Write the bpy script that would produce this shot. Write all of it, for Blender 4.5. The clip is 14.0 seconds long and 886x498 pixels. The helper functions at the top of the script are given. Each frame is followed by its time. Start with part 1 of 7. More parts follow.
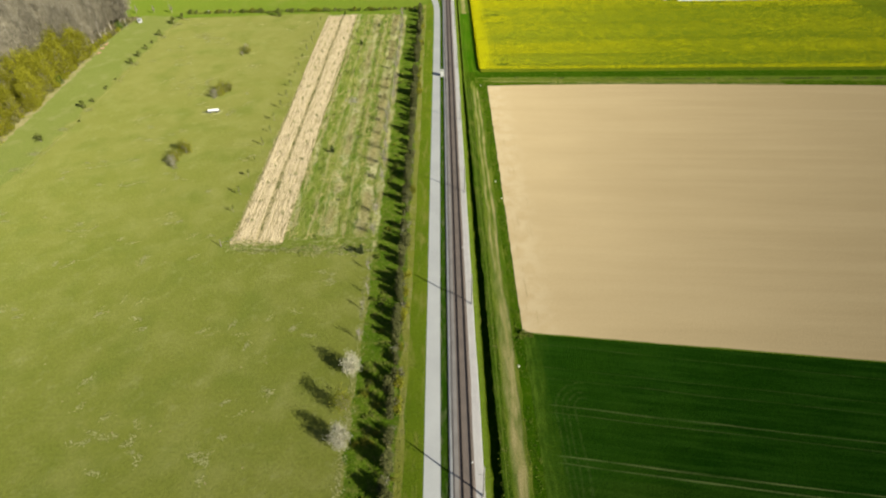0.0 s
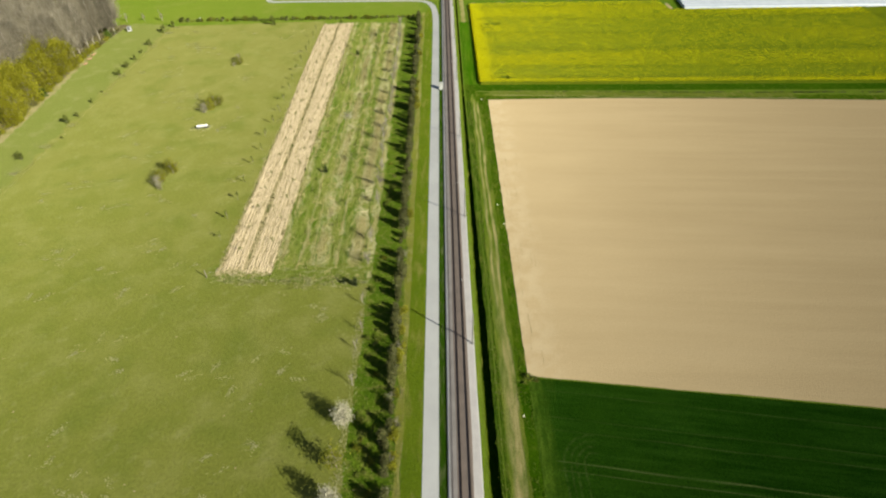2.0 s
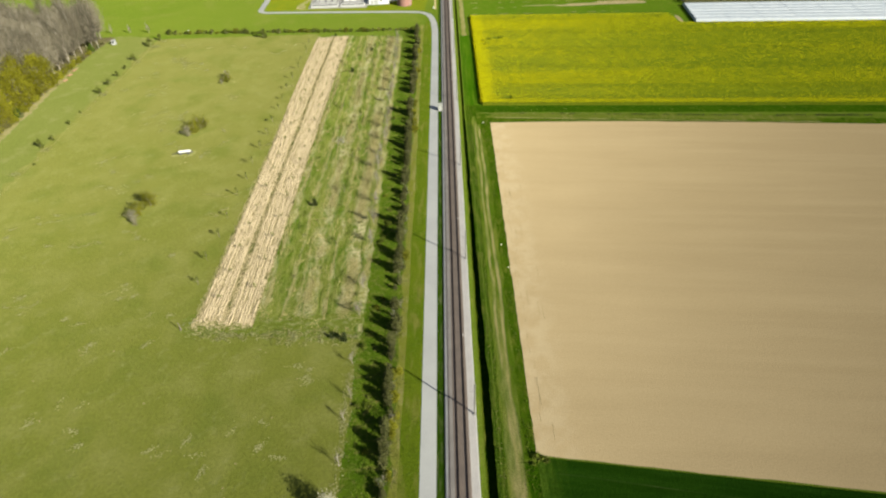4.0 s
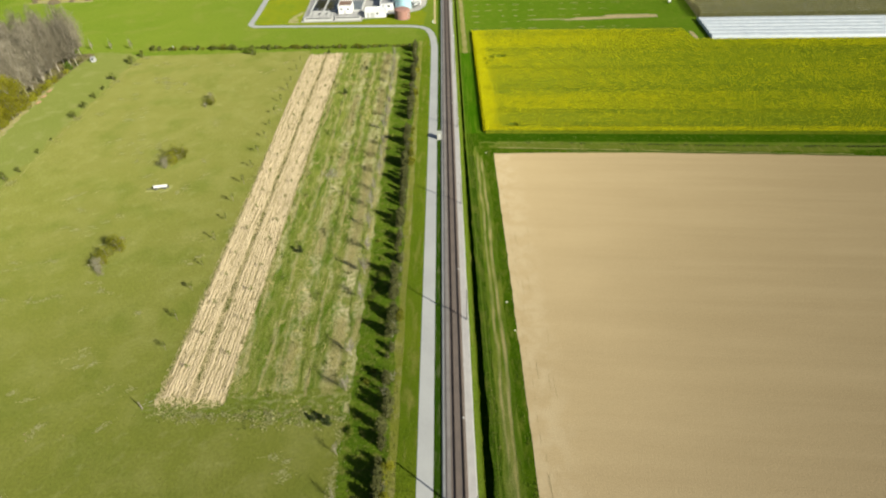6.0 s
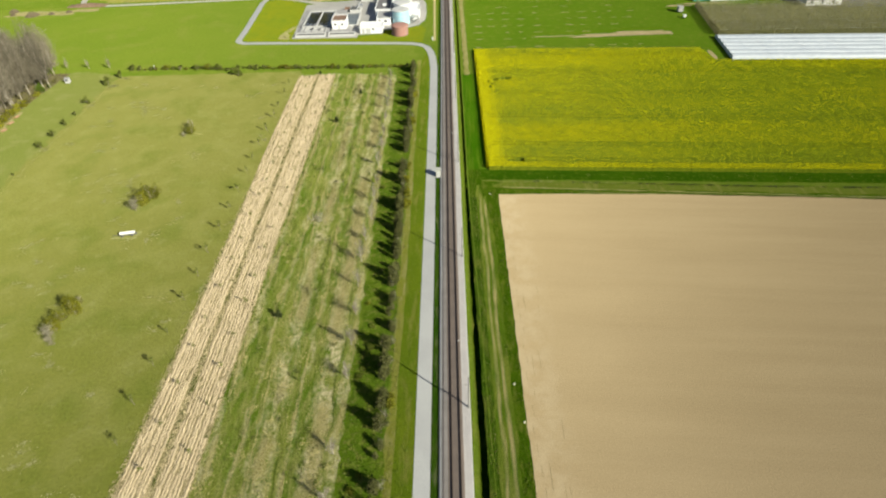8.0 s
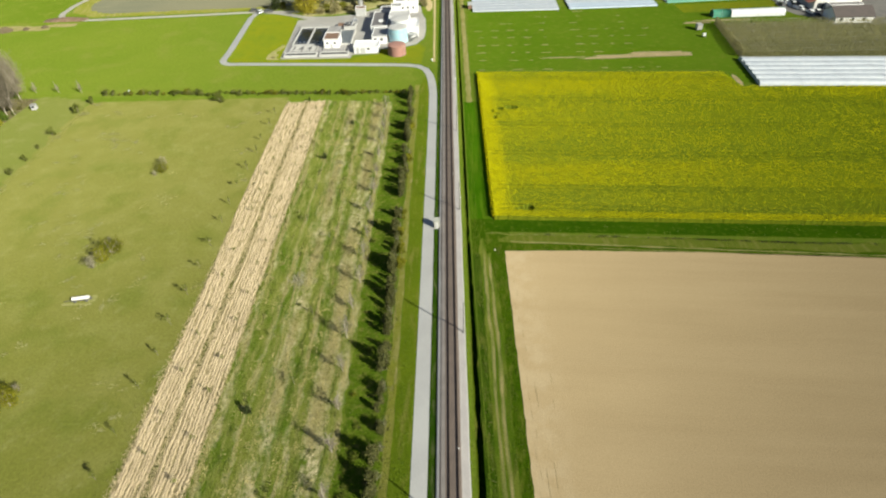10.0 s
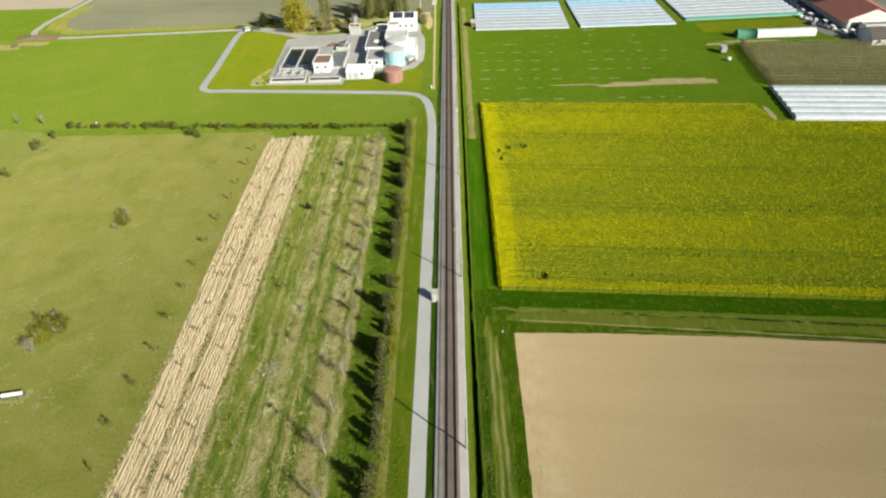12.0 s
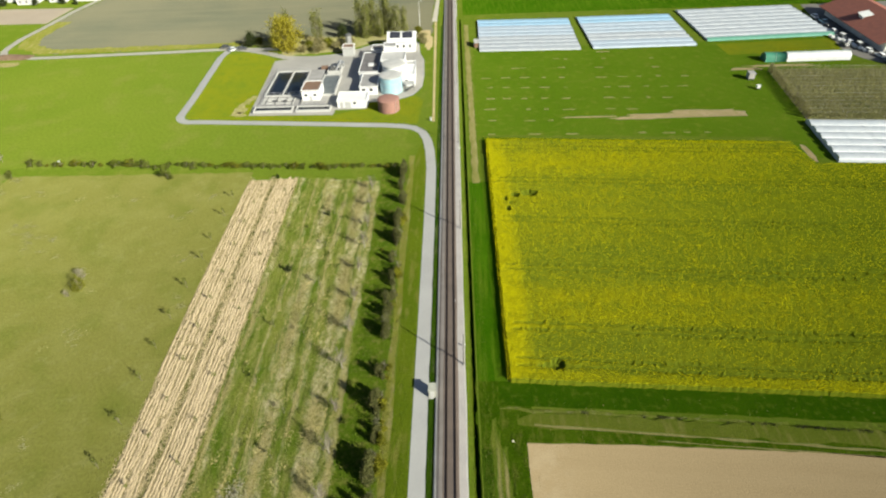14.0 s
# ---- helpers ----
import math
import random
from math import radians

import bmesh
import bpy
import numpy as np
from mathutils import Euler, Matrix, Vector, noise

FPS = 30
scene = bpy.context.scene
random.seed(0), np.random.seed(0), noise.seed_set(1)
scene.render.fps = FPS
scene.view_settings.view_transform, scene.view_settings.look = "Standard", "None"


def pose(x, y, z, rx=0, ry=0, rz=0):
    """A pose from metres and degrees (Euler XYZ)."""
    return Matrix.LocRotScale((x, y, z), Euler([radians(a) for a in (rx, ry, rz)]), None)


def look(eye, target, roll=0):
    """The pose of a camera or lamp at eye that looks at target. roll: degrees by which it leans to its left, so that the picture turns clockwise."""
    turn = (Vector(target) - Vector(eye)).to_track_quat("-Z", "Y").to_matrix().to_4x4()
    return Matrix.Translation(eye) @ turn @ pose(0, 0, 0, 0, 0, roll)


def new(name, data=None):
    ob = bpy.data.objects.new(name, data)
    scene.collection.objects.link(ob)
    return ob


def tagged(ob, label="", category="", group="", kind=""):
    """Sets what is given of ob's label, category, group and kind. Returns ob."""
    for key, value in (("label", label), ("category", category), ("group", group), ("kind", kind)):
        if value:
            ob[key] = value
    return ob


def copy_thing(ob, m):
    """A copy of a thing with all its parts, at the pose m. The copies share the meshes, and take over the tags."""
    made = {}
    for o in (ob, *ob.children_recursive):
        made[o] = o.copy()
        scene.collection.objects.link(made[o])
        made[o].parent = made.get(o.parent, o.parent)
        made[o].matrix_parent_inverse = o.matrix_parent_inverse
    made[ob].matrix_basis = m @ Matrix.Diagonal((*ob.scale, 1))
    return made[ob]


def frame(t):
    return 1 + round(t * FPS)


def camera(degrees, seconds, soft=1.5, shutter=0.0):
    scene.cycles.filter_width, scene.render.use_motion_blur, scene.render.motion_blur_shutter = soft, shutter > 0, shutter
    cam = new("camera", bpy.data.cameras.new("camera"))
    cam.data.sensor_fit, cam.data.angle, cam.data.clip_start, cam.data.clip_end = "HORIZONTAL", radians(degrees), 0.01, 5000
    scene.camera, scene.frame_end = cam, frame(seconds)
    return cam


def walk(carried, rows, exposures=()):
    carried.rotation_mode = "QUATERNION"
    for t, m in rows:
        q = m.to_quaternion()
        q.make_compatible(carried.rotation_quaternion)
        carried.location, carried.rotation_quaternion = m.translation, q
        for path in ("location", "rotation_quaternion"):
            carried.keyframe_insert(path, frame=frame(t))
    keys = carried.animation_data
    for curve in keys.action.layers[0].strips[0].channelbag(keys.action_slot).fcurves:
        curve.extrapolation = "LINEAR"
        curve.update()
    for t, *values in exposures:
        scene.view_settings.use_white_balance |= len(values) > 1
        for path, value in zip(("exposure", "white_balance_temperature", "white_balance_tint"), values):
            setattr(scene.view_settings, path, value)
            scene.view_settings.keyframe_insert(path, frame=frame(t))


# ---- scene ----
cam = camera(74.55, 14.0, soft=2.2)
# seconds, eye x, y, z, pitch, yaw, roll in degrees
PATH = [
    (0.0, -1.377, -0.684, 92.005, -39.601, 1.218, -2.398),
    (0.5, -1.370, 1.488, 92.086, -39.612, 1.183, -2.387),
    (1.0, -1.342, 4.112, 92.153, -39.616, 1.156, -2.376),
    (1.5, -1.293, 7.159, 92.208, -39.614, 1.136, -2.366),
    (2.0, -1.226, 10.595, 92.249, -39.607, 1.123, -2.355),
    (2.5, -1.142, 14.379, 92.279, -39.597, 1.116, -2.345),
    (3.0, -1.042, 18.471, 92.298, -39.584, 1.115, -2.336),
    (3.5, -0.929, 22.829, 92.307, -39.571, 1.120, -2.326),
    (4.0, -0.803, 27.418, 92.307, -39.556, 1.129, -2.317),
    (4.5, -0.667, 32.206, 92.298, -39.542, 1.144, -2.307),
    (5.0, -0.522, 37.169, 92.282, -39.528, 1.164, -2.299),
    (5.5, -0.370, 42.289, 92.259, -39.516, 1.187, -2.290),
    (6.0, -0.212, 47.552, 92.229, -39.506, 1.215, -2.282),
    (6.5, -0.050, 52.955, 92.194, -39.498, 1.246, -2.274),
    (7.0, 0.115, 58.497, 92.154, -39.493, 1.280, -2.266),
    (7.5, 0.280, 64.182, 92.111, -39.490, 1.317, -2.258),
    (8.0, 0.445, 70.017, 92.065, -39.490, 1.357, -2.251),
    (8.5, 0.607, 76.012, 92.016, -39.492, 1.399, -2.244),
    (9.0, 0.765, 82.172, 91.966, -39.497, 1.442, -2.237),
    (9.5, 0.917, 88.502, 91.915, -39.505, 1.487, -2.230),
    (10.0, 1.062, 94.998, 91.864, -39.514, 1.533, -2.224),
    (10.5, 1.199, 101.648, 91.814, -39.525, 1.580, -2.218),
    (11.0, 1.324, 108.429, 91.766, -39.537, 1.628, -2.212),
    (11.5, 1.438, 115.301, 91.720, -39.550, 1.675, -2.206),
    (12.0, 1.538, 122.206, 91.678, -39.562, 1.722, -2.201),
    (12.5, 1.622, 129.065, 91.639, -39.574, 1.769, -2.196),
    (13.0, 1.690, 135.771, 91.606, -39.584, 1.815, -2.191),
    (13.5, 1.738, 142.191, 91.577, -39.591, 1.859, -2.186),
    (14.0, 1.767, 148.157, 91.556, -39.593, 1.902, -2.182),
]
walk(cam, [(t, pose(x, y, z, 90 + p, 0, w) @ pose(0, 0, 0, 0, 0, r)) for t, x, y, z, p, w, r in PATH],
     exposures=[(0.0, 0.92), (14.0, 0.92)])

# ---- world and sun ----
SUN_EL, SUN_AZ = radians(28.0), math.atan2(0.77, -0.63)
world = bpy.data.worlds.new("world")
scene.world = world
world.use_nodes = True
wn = world.node_tree
sky = wn.nodes.new("ShaderNodeTexSky")
sky.sky_type, sky.sun_disc, sky.sun_elevation, sky.sun_rotation = "NISHITA", False, SUN_EL, SUN_AZ
wn.links.new(sky.outputs[0], wn.nodes["Background"].inputs[0])
wn.nodes["Background"].inputs[1].default_value = 0.048
sun_data = bpy.data.lights.new("sun", "SUN")
sun_data.energy, sun_data.angle, sun_data.color = 5.0, radians(0.53), (0.985, 0.962, 0.795)
sun = new("sun", sun_data)
sun.matrix_world = look((0.77 * 300, -0.63 * 300, math.tan(SUN_EL) * 300), (0, 0, 0))

# ---- materials ----


def nodes_of(name, rough=0.9, spec=0.2, metal=0.0):
    m = bpy.data.materials.new(name)
    m.use_nodes = True
    nt = m.node_tree
    b = nt.nodes["Principled BSDF"]
    b.inputs["Roughness"].default_value = rough
    b.inputs["Specular IOR Level"].default_value = spec
    b.inputs["Metallic"].default_value = metal
    return m, nt, b


def position(nt, rot=0.0, sx=1.0, sy=1.0):
    g = nt.nodes.new("ShaderNodeNewGeometry")
    mp = nt.nodes.new("ShaderNodeMapping")
    mp.vector_type = "TEXTURE"
    mp.inputs["Rotation"].default_value = (0, 0, rot)
    mp.inputs["Scale"].default_value = (sx, sy, 1)
    nt.links.new(g.outputs["Position"], mp.inputs[0])
    return mp.outputs[0]


def noise_of(nt, vec, size, detail=4.0, lo=0.35, hi=0.65, rough=0.55):
    """A noise with features of about that many metres, spread from lo..hi to 0..1."""
    n = nt.nodes.new("ShaderNodeTexNoise")
    n.inputs["Scale"].default_value = 1.0 / size
    n.inputs["Detail"].default_value = detail
    n.inputs["Roughness"].default_value = rough
    nt.links.new(vec, n.inputs["Vector"])
    r = nt.nodes.new("ShaderNodeMapRange")
    r.inputs[1].default_value, r.inputs[2].default_value = lo, hi
    nt.links.new(n.outputs[0], r.inputs[0])
    return r.outputs[0]


def mix(nt, fac, a, b, mode="MIX"):
    x = nt.nodes.new("ShaderNodeMix")
    x.data_type, x.blend_type = "RGBA", mode
    for sock, val in ((x.inputs[0], fac), (x.inputs[6], a), (x.inputs[7], b)):
        if isinstance(val, (int, float)):
            sock.default_value = val
        elif isinstance(val, tuple):
            sock.default_value = (*val, 1)
        else:
            nt.links.new(val, sock)
    return x.outputs[2]


def calc(nt, op, a, b=0.0, clamp=False):
    x = nt.nodes.new("ShaderNodeMath")
    x.operation, x.use_clamp = op, clamp
    for sock, val in ((x.inputs[0], a), (x.inputs[1], b)):
        if isinstance(val, (int, float)):
            sock.default_value = val
        else:
            nt.links.new(val, sock)
    return x.outputs[0]


def bump(nt, b, height, strength, distance):
    x = nt.nodes.new("ShaderNodeBump")
    x.inputs["Strength"].default_value, x.inputs["Distance"].default_value = strength, distance
    nt.links.new(height, x.inputs["Height"])
    nt.links.new(x.outputs[0], b.inputs["Normal"])


def nap(b, weight, tint):
    """Blades and stems standing up from a grown surface catch light when seen along it."""
    peak = max(tint)
    b.inputs["Sheen Weight"].default_value = weight
    b.inputs["Sheen Roughness"].default_value = 0.45
    b.inputs["Sheen Tint"].default_value = (*(min(1.0, v / peak) for v in tint), 1)


def stripe(nt, x, centre, half, soft):
    """1 within half of the centre line, fading to 0 over soft."""
    off = calc(nt, "ABSOLUTE", calc(nt, "SUBTRACT", x, centre))
    return calc(nt, "MULTIPLY", calc(nt, "SUBTRACT", half + soft, off), 1.0 / soft, True)


def earth(name, a, b_, c, big=30.0, mid=4.0, fine=0.5, rot=0.0, stretch=1.0, cmid=(0.52, 0.72), fine_depth=0.35, relief=0.25,
          rough=0.95, shade=None, fuzz=0.0):
    """Grass or soil: two tones in large patches, a third in smaller ones drawn out along one direction, and fine grain with relief."""
    m, nt, b = nodes_of(name, rough, 0.0)
    p = position(nt)
    q = position(nt, rot, stretch, 1.0)
    col = mix(nt, noise_of(nt, p, big), a, b_)
    col = mix(nt, noise_of(nt, q, mid, 6, *cmid), col, c)
    f = noise_of(nt, p, fine, 5, 0.3, 0.7, 0.7)
    tone = calc(nt, "ADD", calc(nt, "MULTIPLY", f, fine_depth), 1 - fine_depth / 2)
    col = mix(nt, 1.0, col, tone, "MULTIPLY")
    if shade:
        s = noise_of(nt, q, shade, 3, 0.4, 0.6)
        col = mix(nt, 1.0, col, calc(nt, "ADD", calc(nt, "MULTIPLY", s, 0.25), 0.87), "MULTIPLY")
    nt.links.new(col, b.inputs["Base Color"])
    bump(nt, b, f, 0.6, relief)
    b.inputs["Diffuse Roughness"].default_value = 1.0
    if fuzz:
        nap(b, fuzz, c)
    return m


def plain(name, a, b_, size=1.5, rough=0.6, spec=0.4, relief=0.01, metal=0.0, grain=0.15):
    """A built surface: its tone drifts between two colours, with fine grain."""
    m, nt, b = nodes_of(name, rough, spec, metal)
    p = position(nt)
    col = mix(nt, noise_of(nt, p, size), a, b_)
    f = noise_of(nt, p, grain, 4, 0.3, 0.7)
    col = mix(nt, 1.0, col, calc(nt, "ADD", calc(nt, "MULTIPLY", f, 0.2), 0.9), "MULTIPLY")
    nt.links.new(col, b.inputs["Base Color"])
    bump(nt, b, f, 0.4, relief)
    return m


def leafy(name, a, b_, through_light=0.25):
    """Leaves, blossom or twigs: each small piece with its own tone."""
    m, nt, b = nodes_of(name, 0.8, 0.05)
    g = nt.nodes.new("ShaderNodeNewGeometry")
    col = mix(nt, g.outputs["Random Per Island"], a, b_)
    o = nt.nodes.new("ShaderNodeObjectInfo")
    col = mix(nt, 1.0, col, calc(nt, "ADD", calc(nt, "MULTIPLY", o.outputs["Random"], 0.4), 0.8), "MULTIPLY")
    nt.links.new(col, b.inputs["Base Color"])
    if through_light:
        t = nt.nodes.new("ShaderNodeBsdfTranslucent")
        s = nt.nodes.new("ShaderNodeMixShader")
        s.inputs[0].default_value = through_light
        nt.links.new(col, t.inputs[0])
        nt.links.new(b.outputs[0], s.inputs[1])
        nt.links.new(t.outputs[0], s.inputs[2])
        nt.links.new(s.outputs[0], nt.nodes["Material Output"].inputs[0])
    return m


M = {}
M["grass"] = earth("grass", (0.085, 0.12, 0.013), (0.075, 0.112, 0.010), (0.108, 0.13, 0.02), 40, 6, 0.7)
M["bright_grass"] = earth("bright_grass", (0.082, 0.118, 0.012), (0.096, 0.127, 0.015), (0.108, 0.128, 0.022), 50, 12, 0.9)
M["lush_grass"] = earth("lush_grass", (0.026, 0.078, 0.0015), (0.040, 0.098, 0.003), (0.062, 0.112, 0.006), 20, 0.9, 0.5, math.pi / 2, 14.0, (0.46, 0.66))
M["verge"] = earth("verge", (0.064, 0.098, 0.006), (0.082, 0.111, 0.008), (0.135, 0.135, 0.028), 14, 2.0, 0.5, math.pi / 2, 4.0)
M["dry_verge"] = earth("dry_verge", (0.15, 0.15, 0.035), (0.13, 0.14, 0.02), (0.21, 0.19, 0.08), 9, 1.5, 0.4, math.pi / 2, 3.0)
M["dark_soil"] = earth("dark_soil", (0.124, 0.119, 0.078), (0.088, 0.094, 0.066), (0.126, 0.122, 0.082), 50, 4, 0.8, 0.0, 12.0, (0.42, 0.75), 0.2, 0.06)
M["straw"] = earth("straw", (0.405, 0.33, 0.213), (0.36, 0.29, 0.185), (0.28, 0.227, 0.14), 6, 1.4, 0.25, math.pi / 2, 4.0, (0.5, 0.68), 0.5, 0.12)
M["furrow"] = earth("furrow", (0.26, 0.21, 0.118), (0.21, 0.18, 0.088), (0.30, 0.24, 0.14), 6, 1.0, 0.3, math.pi / 2, 5.0)
M["packed_soil"] = earth("packed_soil", (0.285, 0.222, 0.125), (0.25, 0.20, 0.108), (0.31, 0.24, 0.14), 6, 1.0, 0.3, math.pi / 2, 5.0)
M["sand"] = earth("sand", (0.36, 0.29, 0.17), (0.31, 0.26, 0.13), (0.25, 0.22, 0.09), 9, 2.0, 0.3)
M["asphalt"] = plain("asphalt", (0.345, 0.343, 0.335), (0.312, 0.31, 0.305), 8, 0.9, 0.2, 0.01)
M["concrete"] = plain("concrete", (0.33, 0.32, 0.31), (0.27, 0.26, 0.25), 3, 0.85, 0.3, 0.01)
M["farm_road"] = plain("farm_road", (0.38, 0.355, 0.31), (0.33, 0.31, 0.27), 5, 0.9)
M["pale_field"] = plain("pale_field", (0.40, 0.33, 0.25), (0.37, 0.305, 0.23), 12, 0.95)
M["red_soil"] = plain("red_soil", (0.17, 0.11, 0.075), (0.22, 0.15, 0.105), 1.5, 0.95, 0.1, 0.1)
M["white_gravel"] = plain("white_gravel", (0.5, 0.46, 0.38), (0.45, 0.41, 0.33), 3, 0.9)
M["dark_yard"] = plain("dark_yard", (0.15, 0.14, 0.125), (0.11, 0.105, 0.095), 6, 0.9)
M["yard"] = plain("yard", (0.35, 0.335, 0.31), (0.295, 0.285, 0.265), 9, 0.9, 0.2, 0.01)
M["ballast"] = plain("ballast", (0.134, 0.104, 0.088), (0.112, 0.089, 0.077), 2.5, 0.95, 0.2, 0.04, 0.0, 0.12)
M["gravel"] = plain("gravel", (0.36, 0.335, 0.32), (0.32, 0.30, 0.29), 3, 0.95, 0.2, 0.03, 0.0, 0.12)
M["shoulder"] = plain("shoulder", (0.215, 0.192, 0.178), (0.175, 0.155, 0.142), 2.5, 0.95, 0.2, 0.04, 0.0, 0.15)
M["rail"] = plain("rail", (0.022, 0.014, 0.011), (0.03, 0.02, 0.015), 0.8, 0.6, 0.3, 0.002, 0.2)
M["pole"] = plain("pole", (0.17, 0.16, 0.145), (0.22, 0.21, 0.19), 0.8, 0.8)
M["white_wall"] = plain("white_wall", (0.70, 0.70, 0.70), (0.64, 0.64, 0.64), 3, 0.7)
M["grey_wall"] = plain("grey_wall", (0.42, 0.42, 0.41), (0.36, 0.36, 0.35), 3, 0.8)
M["pale_roof"] = plain("pale_roof", (0.46, 0.455, 0.44), (0.40, 0.395, 0.38), 2, 0.7)
M["brown_roof"] = plain("brown_roof", (0.20, 0.12, 0.08), (0.16, 0.10, 0.07), 1.5, 0.85)
M["grey_roof"] = plain("grey_roof", (0.16, 0.15, 0.15), (0.12, 0.115, 0.115), 1.5, 0.8)
M["red_tile"] = plain("red_tile", (0.27, 0.095, 0.065), (0.22, 0.08, 0.058), 1.5, 0.85)
M["tank_cream"] = plain("tank_cream", (0.72, 0.71, 0.66), (0.64, 0.62, 0.56), 0.8, 0.6)
M["barn_wall"] = plain("barn_wall", (0.58, 0.57, 0.55), (0.50, 0.49, 0.47), 3, 0.8)
M["dark_tile"] = plain("dark_tile", (0.075, 0.06, 0.055), (0.06, 0.05, 0.047), 1.5, 0.8)
M["brick_tank"] = plain("brick_tank", (0.32, 0.17, 0.135), (0.28, 0.15, 0.12), 1.5, 0.85)
M["blue_metal"] = plain("blue_metal", (0.30, 0.50, 0.57), (0.34, 0.54, 0.60), 2, 0.45)
M["panel"] = plain("panel", (0.03, 0.032, 0.045), (0.04, 0.042, 0.055), 1, 0.25, 0.5)
M["window"] = plain("window", (0.03, 0.035, 0.04), (0.05, 0.055, 0.06), 1, 0.15, 0.6)
M["metal"] = plain("metal", (0.5, 0.5, 0.5), (0.4, 0.4, 0.4), 1, 0.45, 0.5, 0.002, 0.6)
M["dark_metal"] = plain("dark_metal", (0.08, 0.08, 0.08), (0.11, 0.11, 0.11), 1, 0.6)
M["film"] = plain("film", (0.34, 0.37, 0.41), (0.40, 0.425, 0.455), 2.0, 0.35, 0.5, 0.02, 0.0, 0.6)
M["film_pale"] = plain("film_pale", (0.33, 0.395, 0.47), (0.38, 0.44, 0.51), 2.0, 0.35, 0.5, 0.02, 0.0, 0.6)
M["film_blue"] = plain("film_blue", (0.25, 0.41, 0.56), (0.30, 0.45, 0.58), 2.0, 0.35, 0.5, 0.02)
M["film_green"] = plain("film_green", (0.10, 0.27, 0.20), (0.13, 0.31, 0.235), 2.0, 0.4, 0.4, 0.02)
M["green_net"] = plain("green_net", (0.018, 0.115, 0.075), (0.026, 0.14, 0.09), 1.0, 0.7)
M["white_paint"] = plain("white_paint", (0.66, 0.66, 0.65), (0.60, 0.60, 0.59), 1.0, 0.5)
M["boundary"] = plain("boundary", (0.62, 0.58, 0.40), (0.54, 0.50, 0.34), 0.4, 0.85)
M["orange_paint"] = plain("orange_paint", (0.31, 0.19, 0.10), (0.26, 0.165, 0.09), 1.0, 0.6)
M["car_paint"] = plain("car_paint", (0.72, 0.73, 0.75), (0.66, 0.67, 0.7), 1.0, 0.3, 0.5)
M["dark_water"], nt, b = nodes_of("dark_water", 0.12, 0.2)
b.inputs["Base Color"].default_value = (0.008, 0.013, 0.02, 1)
bump(nt, b, noise_of(nt, position(nt), 0.6), 0.15, 0.02)
M["deck_grey"] = plain("deck_grey", (0.30, 0.295, 0.29), (0.25, 0.245, 0.24), 2, 0.85)
M["hut_paint"] = plain("hut_paint", (0.37, 0.37, 0.32), (0.32, 0.32, 0.28), 1.0, 0.7)
M["bark"] = plain("bark", (0.16, 0.135, 0.105), (0.22, 0.19, 0.155), 0.5, 0.9)
M["pale_bark"] = plain("pale_bark", (0.36, 0.32, 0.26), (0.28, 0.25, 0.2), 0.5, 0.9)
M["twig_grey"] = leafy("twig_grey", (0.12, 0.105, 0.08), (0.22, 0.19, 0.15), 0.0)
M["twig_pale"] = leafy("twig_pale", (0.21, 0.185, 0.13), (0.31, 0.275, 0.205), 0.0)
M["leaf_fresh"] = leafy("leaf_fresh", (0.17, 0.18, 0.012), (0.30, 0.285, 0.03), 0.4)
M["leaf_poplar"] = leafy("leaf_poplar", (0.15, 0.17, 0.04), (0.27, 0.27, 0.08), 0.45)
M["leaf_scrub"] = leafy("leaf_scrub", (0.22, 0.20, 0.08), (0.37, 0.33, 0.17), 0.35)
M["twig_wood"] = leafy("twig_wood", (0.112, 0.097, 0.066), (0.215, 0.19, 0.138), 0.0)
M["leaf_green"] = leafy("leaf_green", (0.05, 0.09, 0.010), (0.10, 0.14, 0.02))
M["leaf_hedge"] = leafy("leaf_hedge", (0.034, 0.042, 0.012), (0.120, 0.118, 0.042), 0.05)
M["twig_hedge"] = leafy("twig_hedge", (0.125, 0.115, 0.082), (0.225, 0.206, 0.155), 0.0)
M["twig_thicket"] = leafy("twig_thicket", (0.15, 0.14, 0.085), (0.29, 0.265, 0.18), 0.0)
M["leaf_verge"] = leafy("leaf_verge", (0.075, 0.105, 0.012), (0.15, 0.165, 0.03), 0.3)
M["leaf_wood"] = leafy("leaf_wood", (0.145, 0.15, 0.011), (0.35, 0.325, 0.028), 0.4)
M["leaf_meadow"] = leafy("leaf_meadow", (0.085, 0.105, 0.016), (0.15, 0.165, 0.04), 0.2)
M["leaf_dark"] = leafy("leaf_dark", (0.03, 0.042, 0.014), (0.06, 0.075, 0.025))
M["leaf_yellow"] = leafy("leaf_yellow", (0.32, 0.285, 0.03), (0.46, 0.405, 0.05), 0.45)
M["leaf_olive"] = leafy("leaf_olive", (0.095, 0.108, 0.009), (0.19, 0.185, 0.022), 0.3)
M["blossom"] = leafy("blossom", (0.27, 0.25, 0.17), (0.43, 0.405, 0.31))
M["grass_clump"] = leafy("grass_clump", (0.07, 0.115, 0.010), (0.115, 0.14, 0.02))
M["dry_clump"] = leafy("dry_clump", (0.18, 0.16, 0.06), (0.14, 0.14, 0.03))


